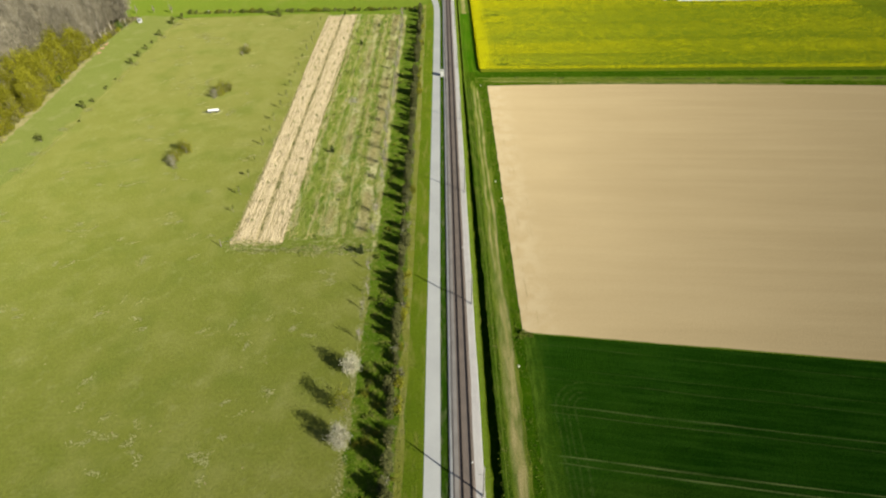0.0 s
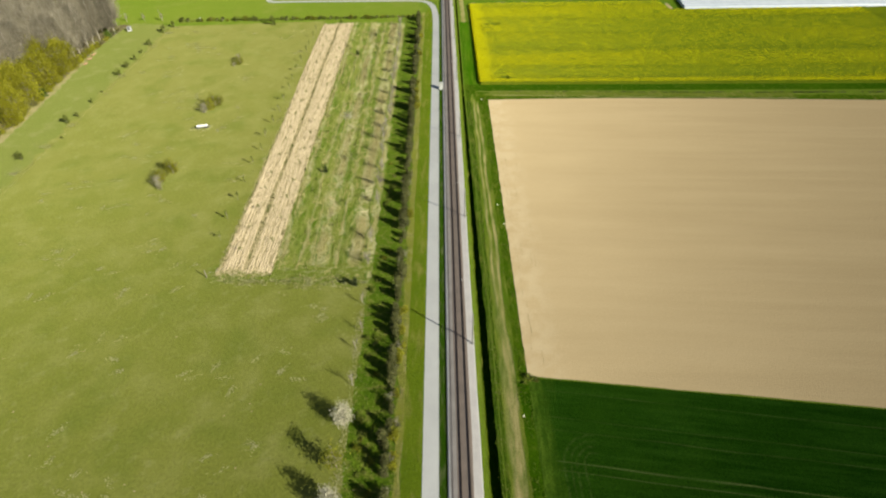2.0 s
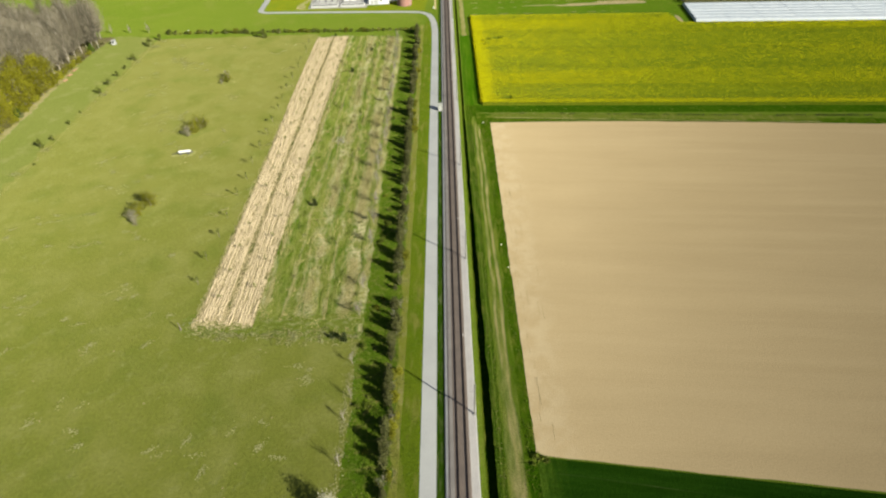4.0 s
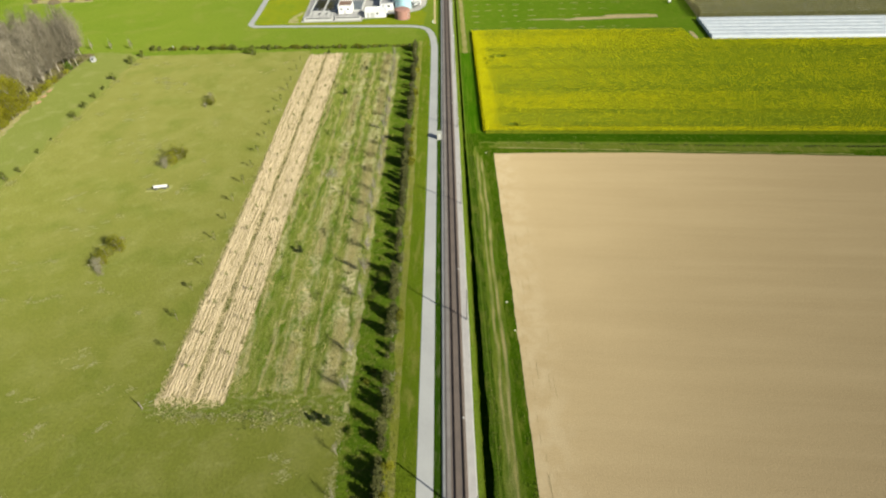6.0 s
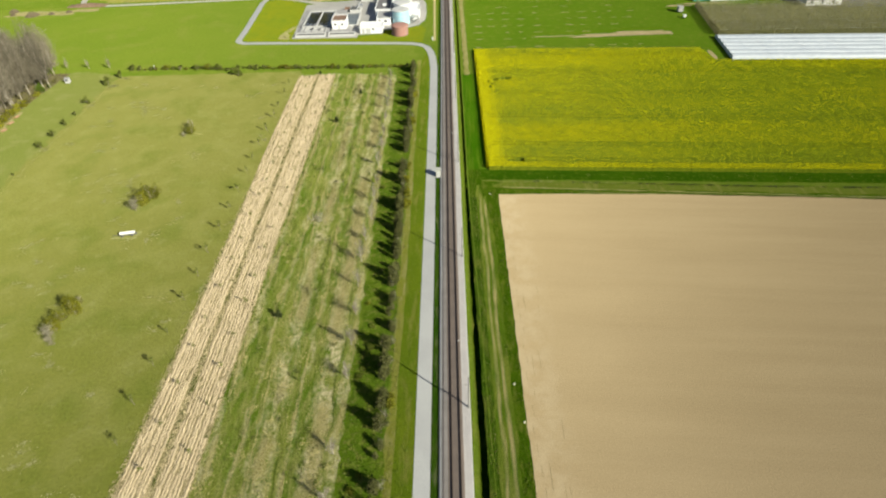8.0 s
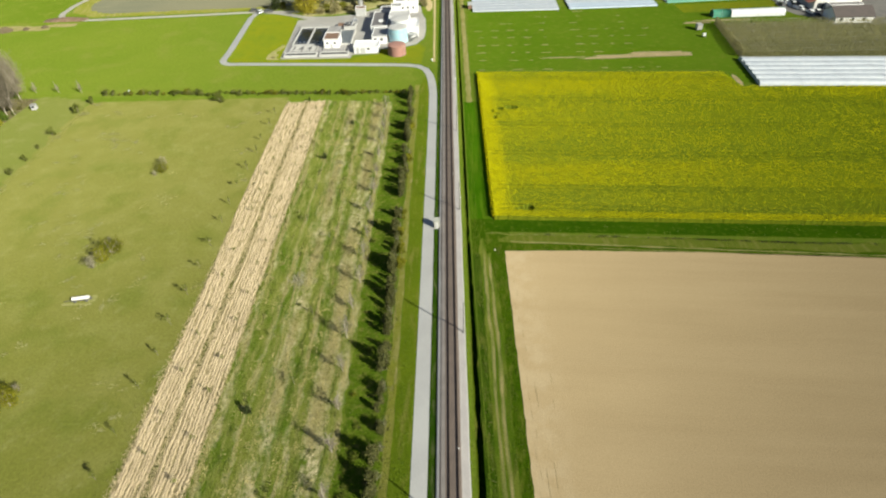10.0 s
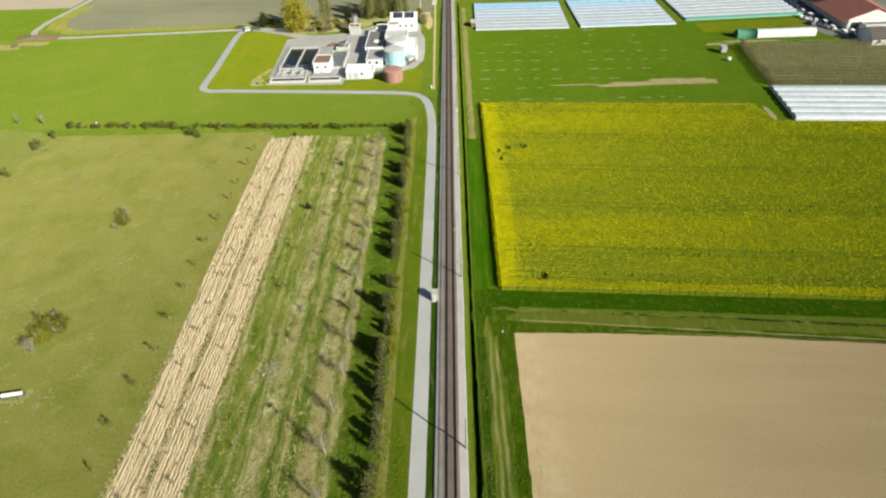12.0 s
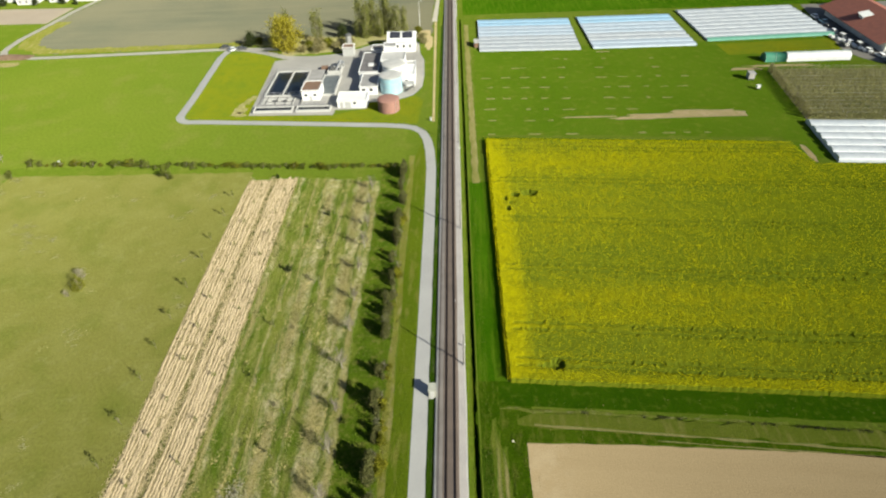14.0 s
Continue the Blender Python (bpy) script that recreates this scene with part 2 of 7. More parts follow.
def rape_material():
    """Flowering rape from above: leaves and buds, yellower in bands along the drill rows and along the rims."""
    m, nt, b = nodes_of("rape", 0.9, 0.0)
    p, q = position(nt), position(nt, -0.066, 9.0, 1.0)
    sep = nt.nodes.new("ShaderNodeSeparateXYZ")
    nt.links.new(p, sep.inputs[0])
    x = calc(nt, "ADD", sep.outputs[0], calc(nt, "MULTIPLY", noise_of(nt, p, 4.0), 1.4))
    v = calc(nt, "ADD", calc(nt, "ADD", sep.outputs[1], calc(nt, "MULTIPLY", sep.outputs[0], 0.066)), calc(nt, "MULTIPLY", noise_of(nt, q, 5.0), 3.0))
    rim = stripe(nt, x, 9.0, 5.8, 3.6)
    rim = calc(nt, "MAXIMUM", rim, calc(nt, "MULTIPLY", stripe(nt, v, 218.0, 4.2, 1.2), 0.4))
    rim = calc(nt, "MAXIMUM", rim, calc(nt, "MULTIPLY", stripe(nt, v, 316.0, 2.4, 1.2), 0.7))
    band = calc(nt, "MULTIPLY", noise_of(nt, q, 7.0, 4, 0.38, 0.62), 0.45)
    for centre, half, much in ((240.5, 5.0, 0.34), (278.0, 4.0, 0.2), (300.0, 7.0, 0.38)):
        band = calc(nt, "ADD", band, calc(nt, "MULTIPLY", stripe(nt, v, centre, half, 5.0), much))
    band = calc(nt, "MULTIPLY", band, calc(nt, "ADD", calc(nt, "MULTIPLY", noise_of(nt, p, 3.0, 5, 0.35, 0.65), 0.7), 0.6))
    top = nt.nodes.new("ShaderNodeMapRange")
    nt.links.new(sep.outputs[2], top.inputs[0])
    top.inputs[1].default_value, top.inputs[2].default_value, top.inputs[3].default_value, top.inputs[4].default_value = 0.9, 1.25, 0.15, 1.0
    col = mix(nt, calc(nt, "MULTIPLY", band, top.outputs[0], True), (0.104, 0.131, 0.010), (0.24, 0.228, 0.004))
    col = mix(nt, calc(nt, "MULTIPLY", rim, calc(nt, "MULTIPLY", top.outputs[0], calc(nt, "ADD", calc(nt, "MULTIPLY", noise_of(nt, p, 2.2, 5, 0.3, 0.6), 0.5), 0.45)), True), col, (0.38, 0.355, 0.004))
    east = nt.nodes.new("ShaderNodeMapRange")
    nt.links.new(calc(nt, "ADD", sep.outputs[0], calc(nt, "MULTIPLY", noise_of(nt, q, 9.0), 30.0)), east.inputs[0])
    east.inputs[1].default_value, east.inputs[2].default_value, east.inputs[3].default_value, east.inputs[4].default_value = 45.0, 120.0, 0.0, 0.6
    col = mix(nt, east.outputs[0], col, (0.078, 0.110, 0.006))
    f = noise_of(nt, p, 0.8, 5, 0.3, 0.7, 0.7)
    col = mix(nt, 1.0, col, calc(nt, "ADD", calc(nt, "MULTIPLY", f, 0.4), 0.78), "MULTIPLY")
    nt.links.new(col, b.inputs["Base Color"])
    b.inputs["Diffuse Roughness"].default_value = 1.0
    bump(nt, b, f, 0.5, 0.2)
    return m


M["rape"] = rape_material()


def orchard_material():
    """Mown orchard grass: fresh and olive greens drawn out along the rows, with broken windrows of pale dry cuttings."""
    m, nt, b = nodes_of("orchard_grass", 0.95, 0.0)
    p = position(nt)
    sep = nt.nodes.new("ShaderNodeSeparateXYZ")
    nt.links.new(p, sep.inputs[0])
    q, r = position(nt, math.pi / 2, 5.0, 1.0), position(nt, math.pi / 2, 2.2, 1.0)
    col = mix(nt, noise_of(nt, r, 5.0, 4, 0.38, 0.6), (0.064, 0.102, 0.010), (0.124, 0.141, 0.026))
    col = mix(nt, noise_of(nt, q, 1.1, 5, 0.45, 0.63), col, (0.150, 0.155, 0.042))
    col = mix(nt, noise_of(nt, q, 0.45, 4, 0.56, 0.72), col, (0.042, 0.072, 0.008))
    x = calc(nt, "ADD", sep.outputs[0], calc(nt, "MULTIPLY", calc(nt, "SUBTRACT", noise_of(nt, r, 3.0), 0.5), 1.5))
    pale = 0.0
    for centre, half, soft, much in ((-43.4, 0.2, 0.9, 0.75), (-38.6, 0.15, 0.5, 0.5), (-36.0, 0.1, 0.4, 0.5), (-33.7, 0.8, 1.3, 0.95), (-29.6, 0.15, 0.6, 0.6), (-25.0, 1.1, 1.3, 1.0), (-21.2, 0.4, 0.9, 0.7)):
        pale = calc(nt, "MAXIMUM", pale, calc(nt, "MULTIPLY", stripe(nt, x, centre, half, soft), much))
    pale = calc(nt, "MULTIPLY", pale, noise_of(nt, r, 3.2, 5, 0.39, 0.55))
    pale = calc(nt, "MULTIPLY", pale, noise_of(nt, p, 1.3, 4, 0.33, 0.52))
    litter = noise_of(nt, r, 0.42, 4, 0.36, 0.60, 0.7)
    litter = calc(nt, "ADD", calc(nt, "MULTIPLY", litter, 0.75), 0.35)
    col = mix(nt, calc(nt, "MULTIPLY", pale, litter, True), col, (0.37, 0.325, 0.195))
    # two narrow broken lines along the rows, darker than the grass
    rut = calc(nt, "MULTIPLY", calc(nt, "MAXIMUM", stripe(nt, x, -22.9, 0.1, 0.35), stripe(nt, x, -31.2, 0.1, 0.3)), noise_of(nt, q, 2.5, 3, 0.42, 0.55))
    col = mix(nt, calc(nt, "MULTIPLY", rut, 0.75), col, (0.035, 0.056, 0.008))
    f = noise_of(nt, p, 0.4, 5, 0.3, 0.7, 0.7)
    col = mix(nt, 1.0, col, calc(nt, "ADD", calc(nt, "MULTIPLY", f, 0.8), 0.62), "MULTIPLY")
    nt.links.new(col, b.inputs["Base Color"])
    b.inputs["Diffuse Roughness"].default_value = 1.0
    nap(b, 0.05, (0.12, 0.14, 0.03))
    bump(nt, b, f, 0.7, 0.25)
    return m


M["orchard"] = orchard_material()


def wheat_material():
    """Young wheat: dark green drill rows, thinner and lighter along the western headland, painted darker eastward as
    the reflected light falls off, with broken pale wheel tracks.
    """
    m, nt, b = nodes_of("wheat_rows", 0.95, 0.0)
    p = position(nt)
    q, r = position(nt, -0.165, 14.0, 1.0), position(nt, math.pi / 2, 6.0, 1.0)
    sep = nt.nodes.new("ShaderNodeSeparateXYZ")
    nt.links.new(p, sep.inputs[0])
    x, y = sep.outputs[0], sep.outputs[1]
    col = mix(nt, noise_of(nt, p, 16.0), (0.0036, 0.0178, 0.0009), (0.0060, 0.0235, 0.0013))
    col = mix(nt, noise_of(nt, q, 1.2, 5, 0.44, 0.68), col, (0.0105, 0.034, 0.0030))
    # darker eastward: falloff of the crop's reflected light, put into the colour
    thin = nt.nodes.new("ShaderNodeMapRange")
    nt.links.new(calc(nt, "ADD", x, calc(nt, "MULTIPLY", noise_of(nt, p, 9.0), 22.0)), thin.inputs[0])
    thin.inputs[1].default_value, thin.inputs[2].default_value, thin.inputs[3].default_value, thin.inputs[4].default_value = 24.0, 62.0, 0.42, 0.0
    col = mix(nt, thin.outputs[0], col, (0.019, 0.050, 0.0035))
    edge = stripe(nt, calc(nt, "ADD", x, calc(nt, "MULTIPLY", noise_of(nt, r, 3.0), 2.0)), 12.5, 1.2, 4.5)
    col = mix(nt, calc(nt, "MULTIPLY", edge, calc(nt, "ADD", calc(nt, "MULTIPLY", noise_of(nt, r, 0.7, 4, 0.35, 0.65), 0.7), 0.3)), col, (0.050, 0.088, 0.008))
    v = calc(nt, "ADD", y, calc(nt, "MULTIPLY", calc(nt, "SUBTRACT", x, 13.0), 0.17))
    v = calc(nt, "ADD", v, calc(nt, "MULTIPLY", calc(nt, "SUBTRACT", noise_of(nt, q, 2.0), 0.5), 0.3))
    line = 0.0
    for centre, half, much in ((64.6, 0.06, 0.55), (62.9, 0.02, 0.35), (54.2, 0.10, 1.0), (52.7, 0.08, 0.9), (43.6, 0.1, 0.9), (41.8, 0.1, 0.9), (33.0, 0.1, 0.9), (73.5, 0.02, 0.22), (70.8, 0.02, 0.25), (79.3, 0.02, 0.25)):
        line = calc(nt, "MAXIMUM", line, calc(nt, "MULTIPLY", stripe(nt, v, centre, half, 0.16), much))
    line = calc(nt, "MULTIPLY", line, noise_of(nt, q, 0.7, 4, 0.30, 0.62))
    line = calc(nt, "MULTIPLY", line, calc(nt, "MULTIPLY", calc(nt, "SUBTRACT", x, 15.4), 0.8, True))
    # the headland tracks swing round into the drill rows
    turn = 0.0
    bx, by = calc(nt, "SUBTRACT", x, 22.5), calc(nt, "MAXIMUM", calc(nt, "SUBTRACT", y, 63.3), 0.0)
    bend = calc(nt, "SQRT", calc(nt, "ADD", calc(nt, "MULTIPLY", bx, bx), calc(nt, "MULTIPLY", by, by)))
    bend = calc(nt, "ADD", bend, calc(nt, "MULTIPLY", noise_of(nt, r, 2.0), 0.4))
    for centre in (5.9, 4.7, 3.6, 2.4):
        turn = calc(nt, "MAXIMUM", turn, stripe(nt, bend, centre, 0.05, 0.28))
    turn = calc(nt, "MULTIPLY", turn, calc(nt, "MULTIPLY", noise_of(nt, p, 0.9, 4, 0.36, 0.62), calc(nt, "MULTIPLY", calc(nt, "SUBTRACT", 23.5, x), 0.6, True)))
    near = calc(nt, "MULTIPLY", calc(nt, "SUBTRACT", calc(nt, "ADD", 50.0, calc(nt, "MULTIPLY", noise_of(nt, q, 4.0), 6.0)), v), 0.1, True)
    col = mix(nt, calc(nt, "MULTIPLY", near, calc(nt, "ADD", calc(nt, "MULTIPLY", noise_of(nt, q, 1.6, 5, 0.4, 0.65), 0.4), 0.12)), col, (0.036, 0.060, 0.008))
    col = mix(nt, calc(nt, "MAXIMUM", calc(nt, "MULTIPLY", line, 0.8), calc(nt, "MULTIPLY", turn, 0.17)), col, (0.10, 0.125, 0.04))
    f = noise_of(nt, p, 0.4, 5, 0.3, 0.7, 0.7)
    col = mix(nt, 1.0, col, calc(nt, "ADD", calc(nt, "MULTIPLY", f, 0.6), 0.7), "MULTIPLY")
    nt.links.new(col, b.inputs["Base Color"])
    b.inputs["Diffuse Roughness"].default_value = 1.0
    bump(nt, b, f, 0.6, 0.15)
    return m


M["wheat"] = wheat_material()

def meadow_material():
    """Grazed meadow: olive green, turning tan and drier towards the north, with pale dry streaks and fresher patches."""
    m, nt, b = nodes_of("meadow_grass", 0.95, 0.0)
    p = position(nt)
    q = position(nt, 0.6, 1.35, 1.0)
    sep = nt.nodes.new("ShaderNodeSeparateXYZ")
    nt.links.new(p, sep.inputs[0])
    col = mix(nt, noise_of(nt, p, 30.0), (0.112, 0.119, 0.024), (0.098, 0.109, 0.019))
    far = nt.nodes.new("ShaderNodeMapRange")
    nt.links.new(calc(nt, "ADD", sep.outputs[1], calc(nt, "MULTIPLY", noise_of(nt, p, 26.0), 60.0)), far.inputs[0])
    far.inputs[1].default_value, far.inputs[2].default_value, far.inputs[3].default_value, far.inputs[4].default_value = 130.0, 250.0, 0.0, 0.85
    col = mix(nt, far.outputs[0], col, (0.124, 0.123, 0.032))
    col = mix(nt, calc(nt, "MULTIPLY", noise_of(nt, p, 8.0, 6, 0.46, 0.72), 0.55), col, (0.150, 0.150, 0.046))
    col = mix(nt, calc(nt, "MULTIPLY", noise_of(nt, p, 11.0, 5, 0.5, 0.68), 0.6), col, (0.082, 0.099, 0.016))
    col = mix(nt, calc(nt, "MULTIPLY", noise_of(nt, q, 2.8, 7, 0.55, 0.78, 0.68), 0.34), col, (0.215, 0.205, 0.10))
    col = mix(nt, calc(nt, "MULTIPLY", noise_of(nt, p, 0.9, 4, 0.64, 0.76), 0.4), col, (0.060, 0.075, 0.018))
    f = noise_of(nt, p, 0.6, 5, 0.3, 0.7, 0.7)
    col = mix(nt, 1.0, col, calc(nt, "ADD", calc(nt, "MULTIPLY", f, 0.36), 0.82), "MULTIPLY")
    nt.links.new(col, b.inputs["Base Color"])
    b.inputs["Diffuse Roughness"].default_value = 1.0
    nap(b, 0.03, (0.15, 0.155, 0.05))
    bump(nt, b, f, 0.6, 0.14)
    return m


M["meadow"] = meadow_material()


def soil_material():
    """Tilled loam: pale and dry, with drill streaks across, darker streaks towards the east and crumbly grain."""
    m, nt, b = nodes_of("soil", 0.95, 0.0)
    p = position(nt)
    q, w = position(nt, -0.08, 16.0, 1.0), position(nt, -0.08, 7.0, 1.0)
    sep = nt.nodes.new("ShaderNodeSeparateXYZ")
    nt.links.new(p, sep.inputs[0])
    col = mix(nt, noise_of(nt, p, 45.0), (0.360, 0.276, 0.158), (0.335, 0.256, 0.145))
    dark_east = nt.nodes.new("ShaderNodeMapRange")
    nt.links.new(calc(nt, "ADD", sep.outputs[0], calc(nt, "MULTIPLY", noise_of(nt, w, 10.0, 5), 50.0)), dark_east.inputs[0])
    dark_east.inputs[1].default_value, dark_east.inputs[2].default_value, dark_east.inputs[3].default_value, dark_east.inputs[4].default_value = 40.0, 130.0, 0.0, 0.7
    col = mix(nt, dark_east.outputs[0], col, (0.270, 0.202, 0.110))
    col = mix(nt, calc(nt, "MULTIPLY", noise_of(nt, q, 2.6, 6, 0.42, 0.70), 0.2), col, (0.290, 0.218, 0.120))
    col = mix(nt, calc(nt, "MULTIPLY", noise_of(nt, q, 4.5, 4, 0.45, 0.66), 0.22), col, (0.395, 0.308, 0.182))
    col = mix(nt, calc(nt, "MULTIPLY", calc(nt, "MULTIPLY", stripe(nt, sep.outputs[0], 14.0, 3.0, 5.0), noise_of(nt, p, 4.0, 5, 0.42, 0.6)), 0.6), col, (0.405, 0.325, 0.205))
    f = noise_of(nt, p, 0.3, 5, 0.3, 0.7)
    col = mix(nt, 1.0, col, calc(nt, "ADD", calc(nt, "MULTIPLY", f, 0.18), 0.91), "MULTIPLY")
    nt.links.new(col, b.inputs["Base Color"])
    b.inputs["Diffuse Roughness"].default_value = 1.0
    bump(nt, b, f, 0.6, 0.06)
    return m


M["soil"] = soil_material()


def track_material():
    """Grassy farm track: two worn wheel lines of pale dry earth that fade into olive grass."""
    m, nt, b = nodes_of("track", 0.95, 0.0)
    p = position(nt)
    q = position(nt, math.pi / 2, 5.0, 1.0)
    sep = nt.nodes.new("ShaderNodeSeparateXYZ")
    nt.links.new(p, sep.inputs[0])
    x = calc(nt, "ADD", sep.outputs[0], calc(nt, "MULTIPLY", calc(nt, "SUBTRACT", noise_of(nt, q, 4.0), 0.5), 0.7))
    x = calc(nt, "ADD", x, calc(nt, "MULTIPLY", calc(nt, "SUBTRACT", sep.outputs[1], 100.0), 0.004))
    col = mix(nt, noise_of(nt, q, 1.6, 5, 0.4, 0.62), (0.052, 0.090, 0.006), (0.104, 0.126, 0.018))
    worn = calc(nt, "MAXIMUM", calc(nt, "MAXIMUM", calc(nt, "MULTIPLY", stripe(nt, x, 8.5, 0.08, 0.36), 0.8), calc(nt, "MULTIPLY", stripe(nt, x, 8.9, 0.4, 1.0), calc(nt, "MULTIPLY", calc(nt, "SUBTRACT", 125.0, sep.outputs[1]), 0.018, True))), calc(nt, "MULTIPLY", stripe(nt, x, 9.75, 0.06, 0.42), 0.9))
    worn = calc(nt, "MULTIPLY", worn, calc(nt, "MULTIPLY", calc(nt, "SUBTRACT", 208.0, sep.outputs[1]), 0.1, True))
    worn = calc(nt, "MULTIPLY", worn, calc(nt, "ADD", calc(nt, "MULTIPLY", noise_of(nt, q, 1.3, 5, 0.36, 0.62), 0.75), 0.3), True)
    col = mix(nt, worn, col, (0.262, 0.222, 0.098))
    f = noise_of(nt, p, 0.35, 5, 0.3, 0.7, 0.7)
    col = mix(nt, 1.0, col, calc(nt, "ADD", calc(nt, "MULTIPLY", f, 0.5), 0.75), "MULTIPLY")
    nt.links.new(col, b.inputs["Base Color"])
    b.inputs["Diffuse Roughness"].default_value = 1.0
    bump(nt, b, f, 0.6, 0.2)
    return m


M["track"] = track_material()
M["rape_flower"] = leafy("rape_flower", (0.42, 0.395, 0.004), (0.63, 0.575, 0.005), 0.35)
M["rough"] = earth("rough", (0.092, 0.118, 0.016), (0.11, 0.126, 0.024), (0.19, 0.185, 0.08), 8, 1.1, 0.4, 0.0, 1.6, (0.5, 0.7), 0.6, 0.25)
M["bank"] = earth("bank", (0.026, 0.056, 0.003), (0.044, 0.076, 0.006), (0.095, 0.108, 0.018), 6, 1.2, 0.4, math.pi / 2, 5.0, (0.5, 0.72), 0.6)
M["faint_soil"] = earth("faint_soil", (0.21, 0.185, 0.085), (0.16, 0.165, 0.05), (0.105, 0.13, 0.02), 4, 1.0, 0.4, 0.0, 2.0, (0.48, 0.66), 0.5)
M["trial_grass"] = earth("trial_grass", (0.060, 0.110, 0.006), (0.072, 0.120, 0.008), (0.095, 0.126, 0.014), 22, 3, 0.5)
M["edge_grass"] = earth("edge_grass", (0.116, 0.129, 0.032), (0.106, 0.123, 0.027), (0.138, 0.143, 0.047), 30, 6, 0.6)
M["litter"] = earth("litter", (0.10, 0.08, 0.05), (0.085, 0.08, 0.035), (0.14, 0.115, 0.075), 9, 1.5, 0.4)
M["scrub_floor"] = earth("scrub_floor", (0.22, 0.20, 0.095), (0.16, 0.165, 0.05), (0.28, 0.245, 0.14), 9, 2, 0.5)
M["hedge_grass"] = earth("hedge_grass", (0.044, 0.082, 0.005), (0.074, 0.110, 0.009), (0.13, 0.13, 0.03), 5, 1.4, 0.5, 0.0, 1.0, (0.5, 0.72), 0.65, 0.3)
M["wood_leaf"] = leafy("wood_leaf", (0.11, 0.10, 0.035), (0.17, 0.16, 0.05), 0.2)
M["pale_blade"] = leafy("pale_blade", (0.28, 0.275, 0.115), (0.41, 0.395, 0.19), 0.3)
M["gap_weeds"] = earth("gap_weeds", (0.10, 0.105, 0.03), (0.17, 0.15, 0.06), (0.32, 0.26, 0.145), 4, 1.2, 0.3, math.pi / 2, 4.0, (0.40, 0.58))
M["margin"] = earth("margin", (0.028, 0.062, 0.002), (0.046, 0.080, 0.004), (0.095, 0.108, 0.016), 5, 1.1, 0.35, math.pi / 2, 3.0, (0.5, 0.72), 0.6)
M["olive_grass"] = earth("olive_grass", (0.08, 0.105, 0.012), (0.098, 0.118, 0.017), (0.145, 0.14, 0.036), 10, 1.5, 0.4, math.pi / 2, 5.0)
M["rut"] = earth("rut", (0.21, 0.19, 0.075), (0.17, 0.165, 0.05), (0.26, 0.225, 0.12), 9, 1.2, 0.3, math.pi / 2, 5.0)
M["bare"] = earth("bare", (0.30, 0.235, 0.14), (0.25, 0.205, 0.105), (0.19, 0.18, 0.06), 8, 1.5, 0.4)
M["shaded_drain_green"] = earth("shaded_drain_green", (0.016, 0.044, 0.002), (0.028, 0.056, 0.004), (0.085, 0.095, 0.04), 8, 1.0, 0.35, math.pi / 2, 4.0, (0.52, 0.72), 0.6)
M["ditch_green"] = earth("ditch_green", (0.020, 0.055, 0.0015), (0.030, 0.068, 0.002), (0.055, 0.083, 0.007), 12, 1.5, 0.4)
M["yellow_grass"] = earth("yellow_grass", (0.105, 0.133, 0.009), (0.126, 0.139, 0.008), (0.085, 0.122, 0.011), 14, 3, 0.6)
M["pale_grass"] = earth("pale_grass", (0.20, 0.20, 0.075), (0.17, 0.175, 0.055), (0.23, 0.22, 0.11), 6, 0.8, 0.3)
M["fruit_floor"] = earth("fruit_floor", (0.15, 0.148, 0.065), (0.13, 0.135, 0.052), (0.19, 0.178, 0.09), 12, 1.5, 0.4)
M["cutting"] = leafy("cutting", (0.28, 0.245, 0.09), (0.40, 0.345, 0.16), 0.0)
M["dark_weed"] = leafy("dark_weed", (0.03, 0.045, 0.01), (0.09, 0.10, 0.025), 0.1)
M["mound_earth"] = earth("mound_earth", (0.11, 0.09, 0.055), (0.085, 0.07, 0.042), (0.15, 0.125, 0.075), 3, 0.9, 0.3)
M["worn_dirt"] = earth("worn_dirt", (0.19, 0.165, 0.08), (0.15, 0.145, 0.05), (0.23, 0.19, 0.11), 5, 1.5, 0.4)
M["reed_dark"] = leafy("reed_dark", (0.012, 0.016, 0.008), (0.05, 0.05, 0.025), 0.0)
M["straw_blade"] = leafy("straw_blade", (0.32, 0.26, 0.15), (0.44, 0.355, 0.215), 0.0)
M["net_leaf"] = leafy("net_leaf", (0.20, 0.195, 0.075), (0.31, 0.29, 0.14), 0.45)
M["film_white"] = plain("film_white", (0.52, 0.53, 0.54), (0.46, 0.47, 0.48), 2.0, 0.4, 0.5, 0.02, 0.0, 0.6)
M["film_end"] = plain("film_end", (0.45, 0.48, 0.5), (0.38, 0.41, 0.43), 1.0, 0.5)
M["grey_water"] = plain("grey_water", (0.12, 0.13, 0.13), (0.16, 0.17, 0.165), 1.0, 0.25)

# ---- mesh helpers ----


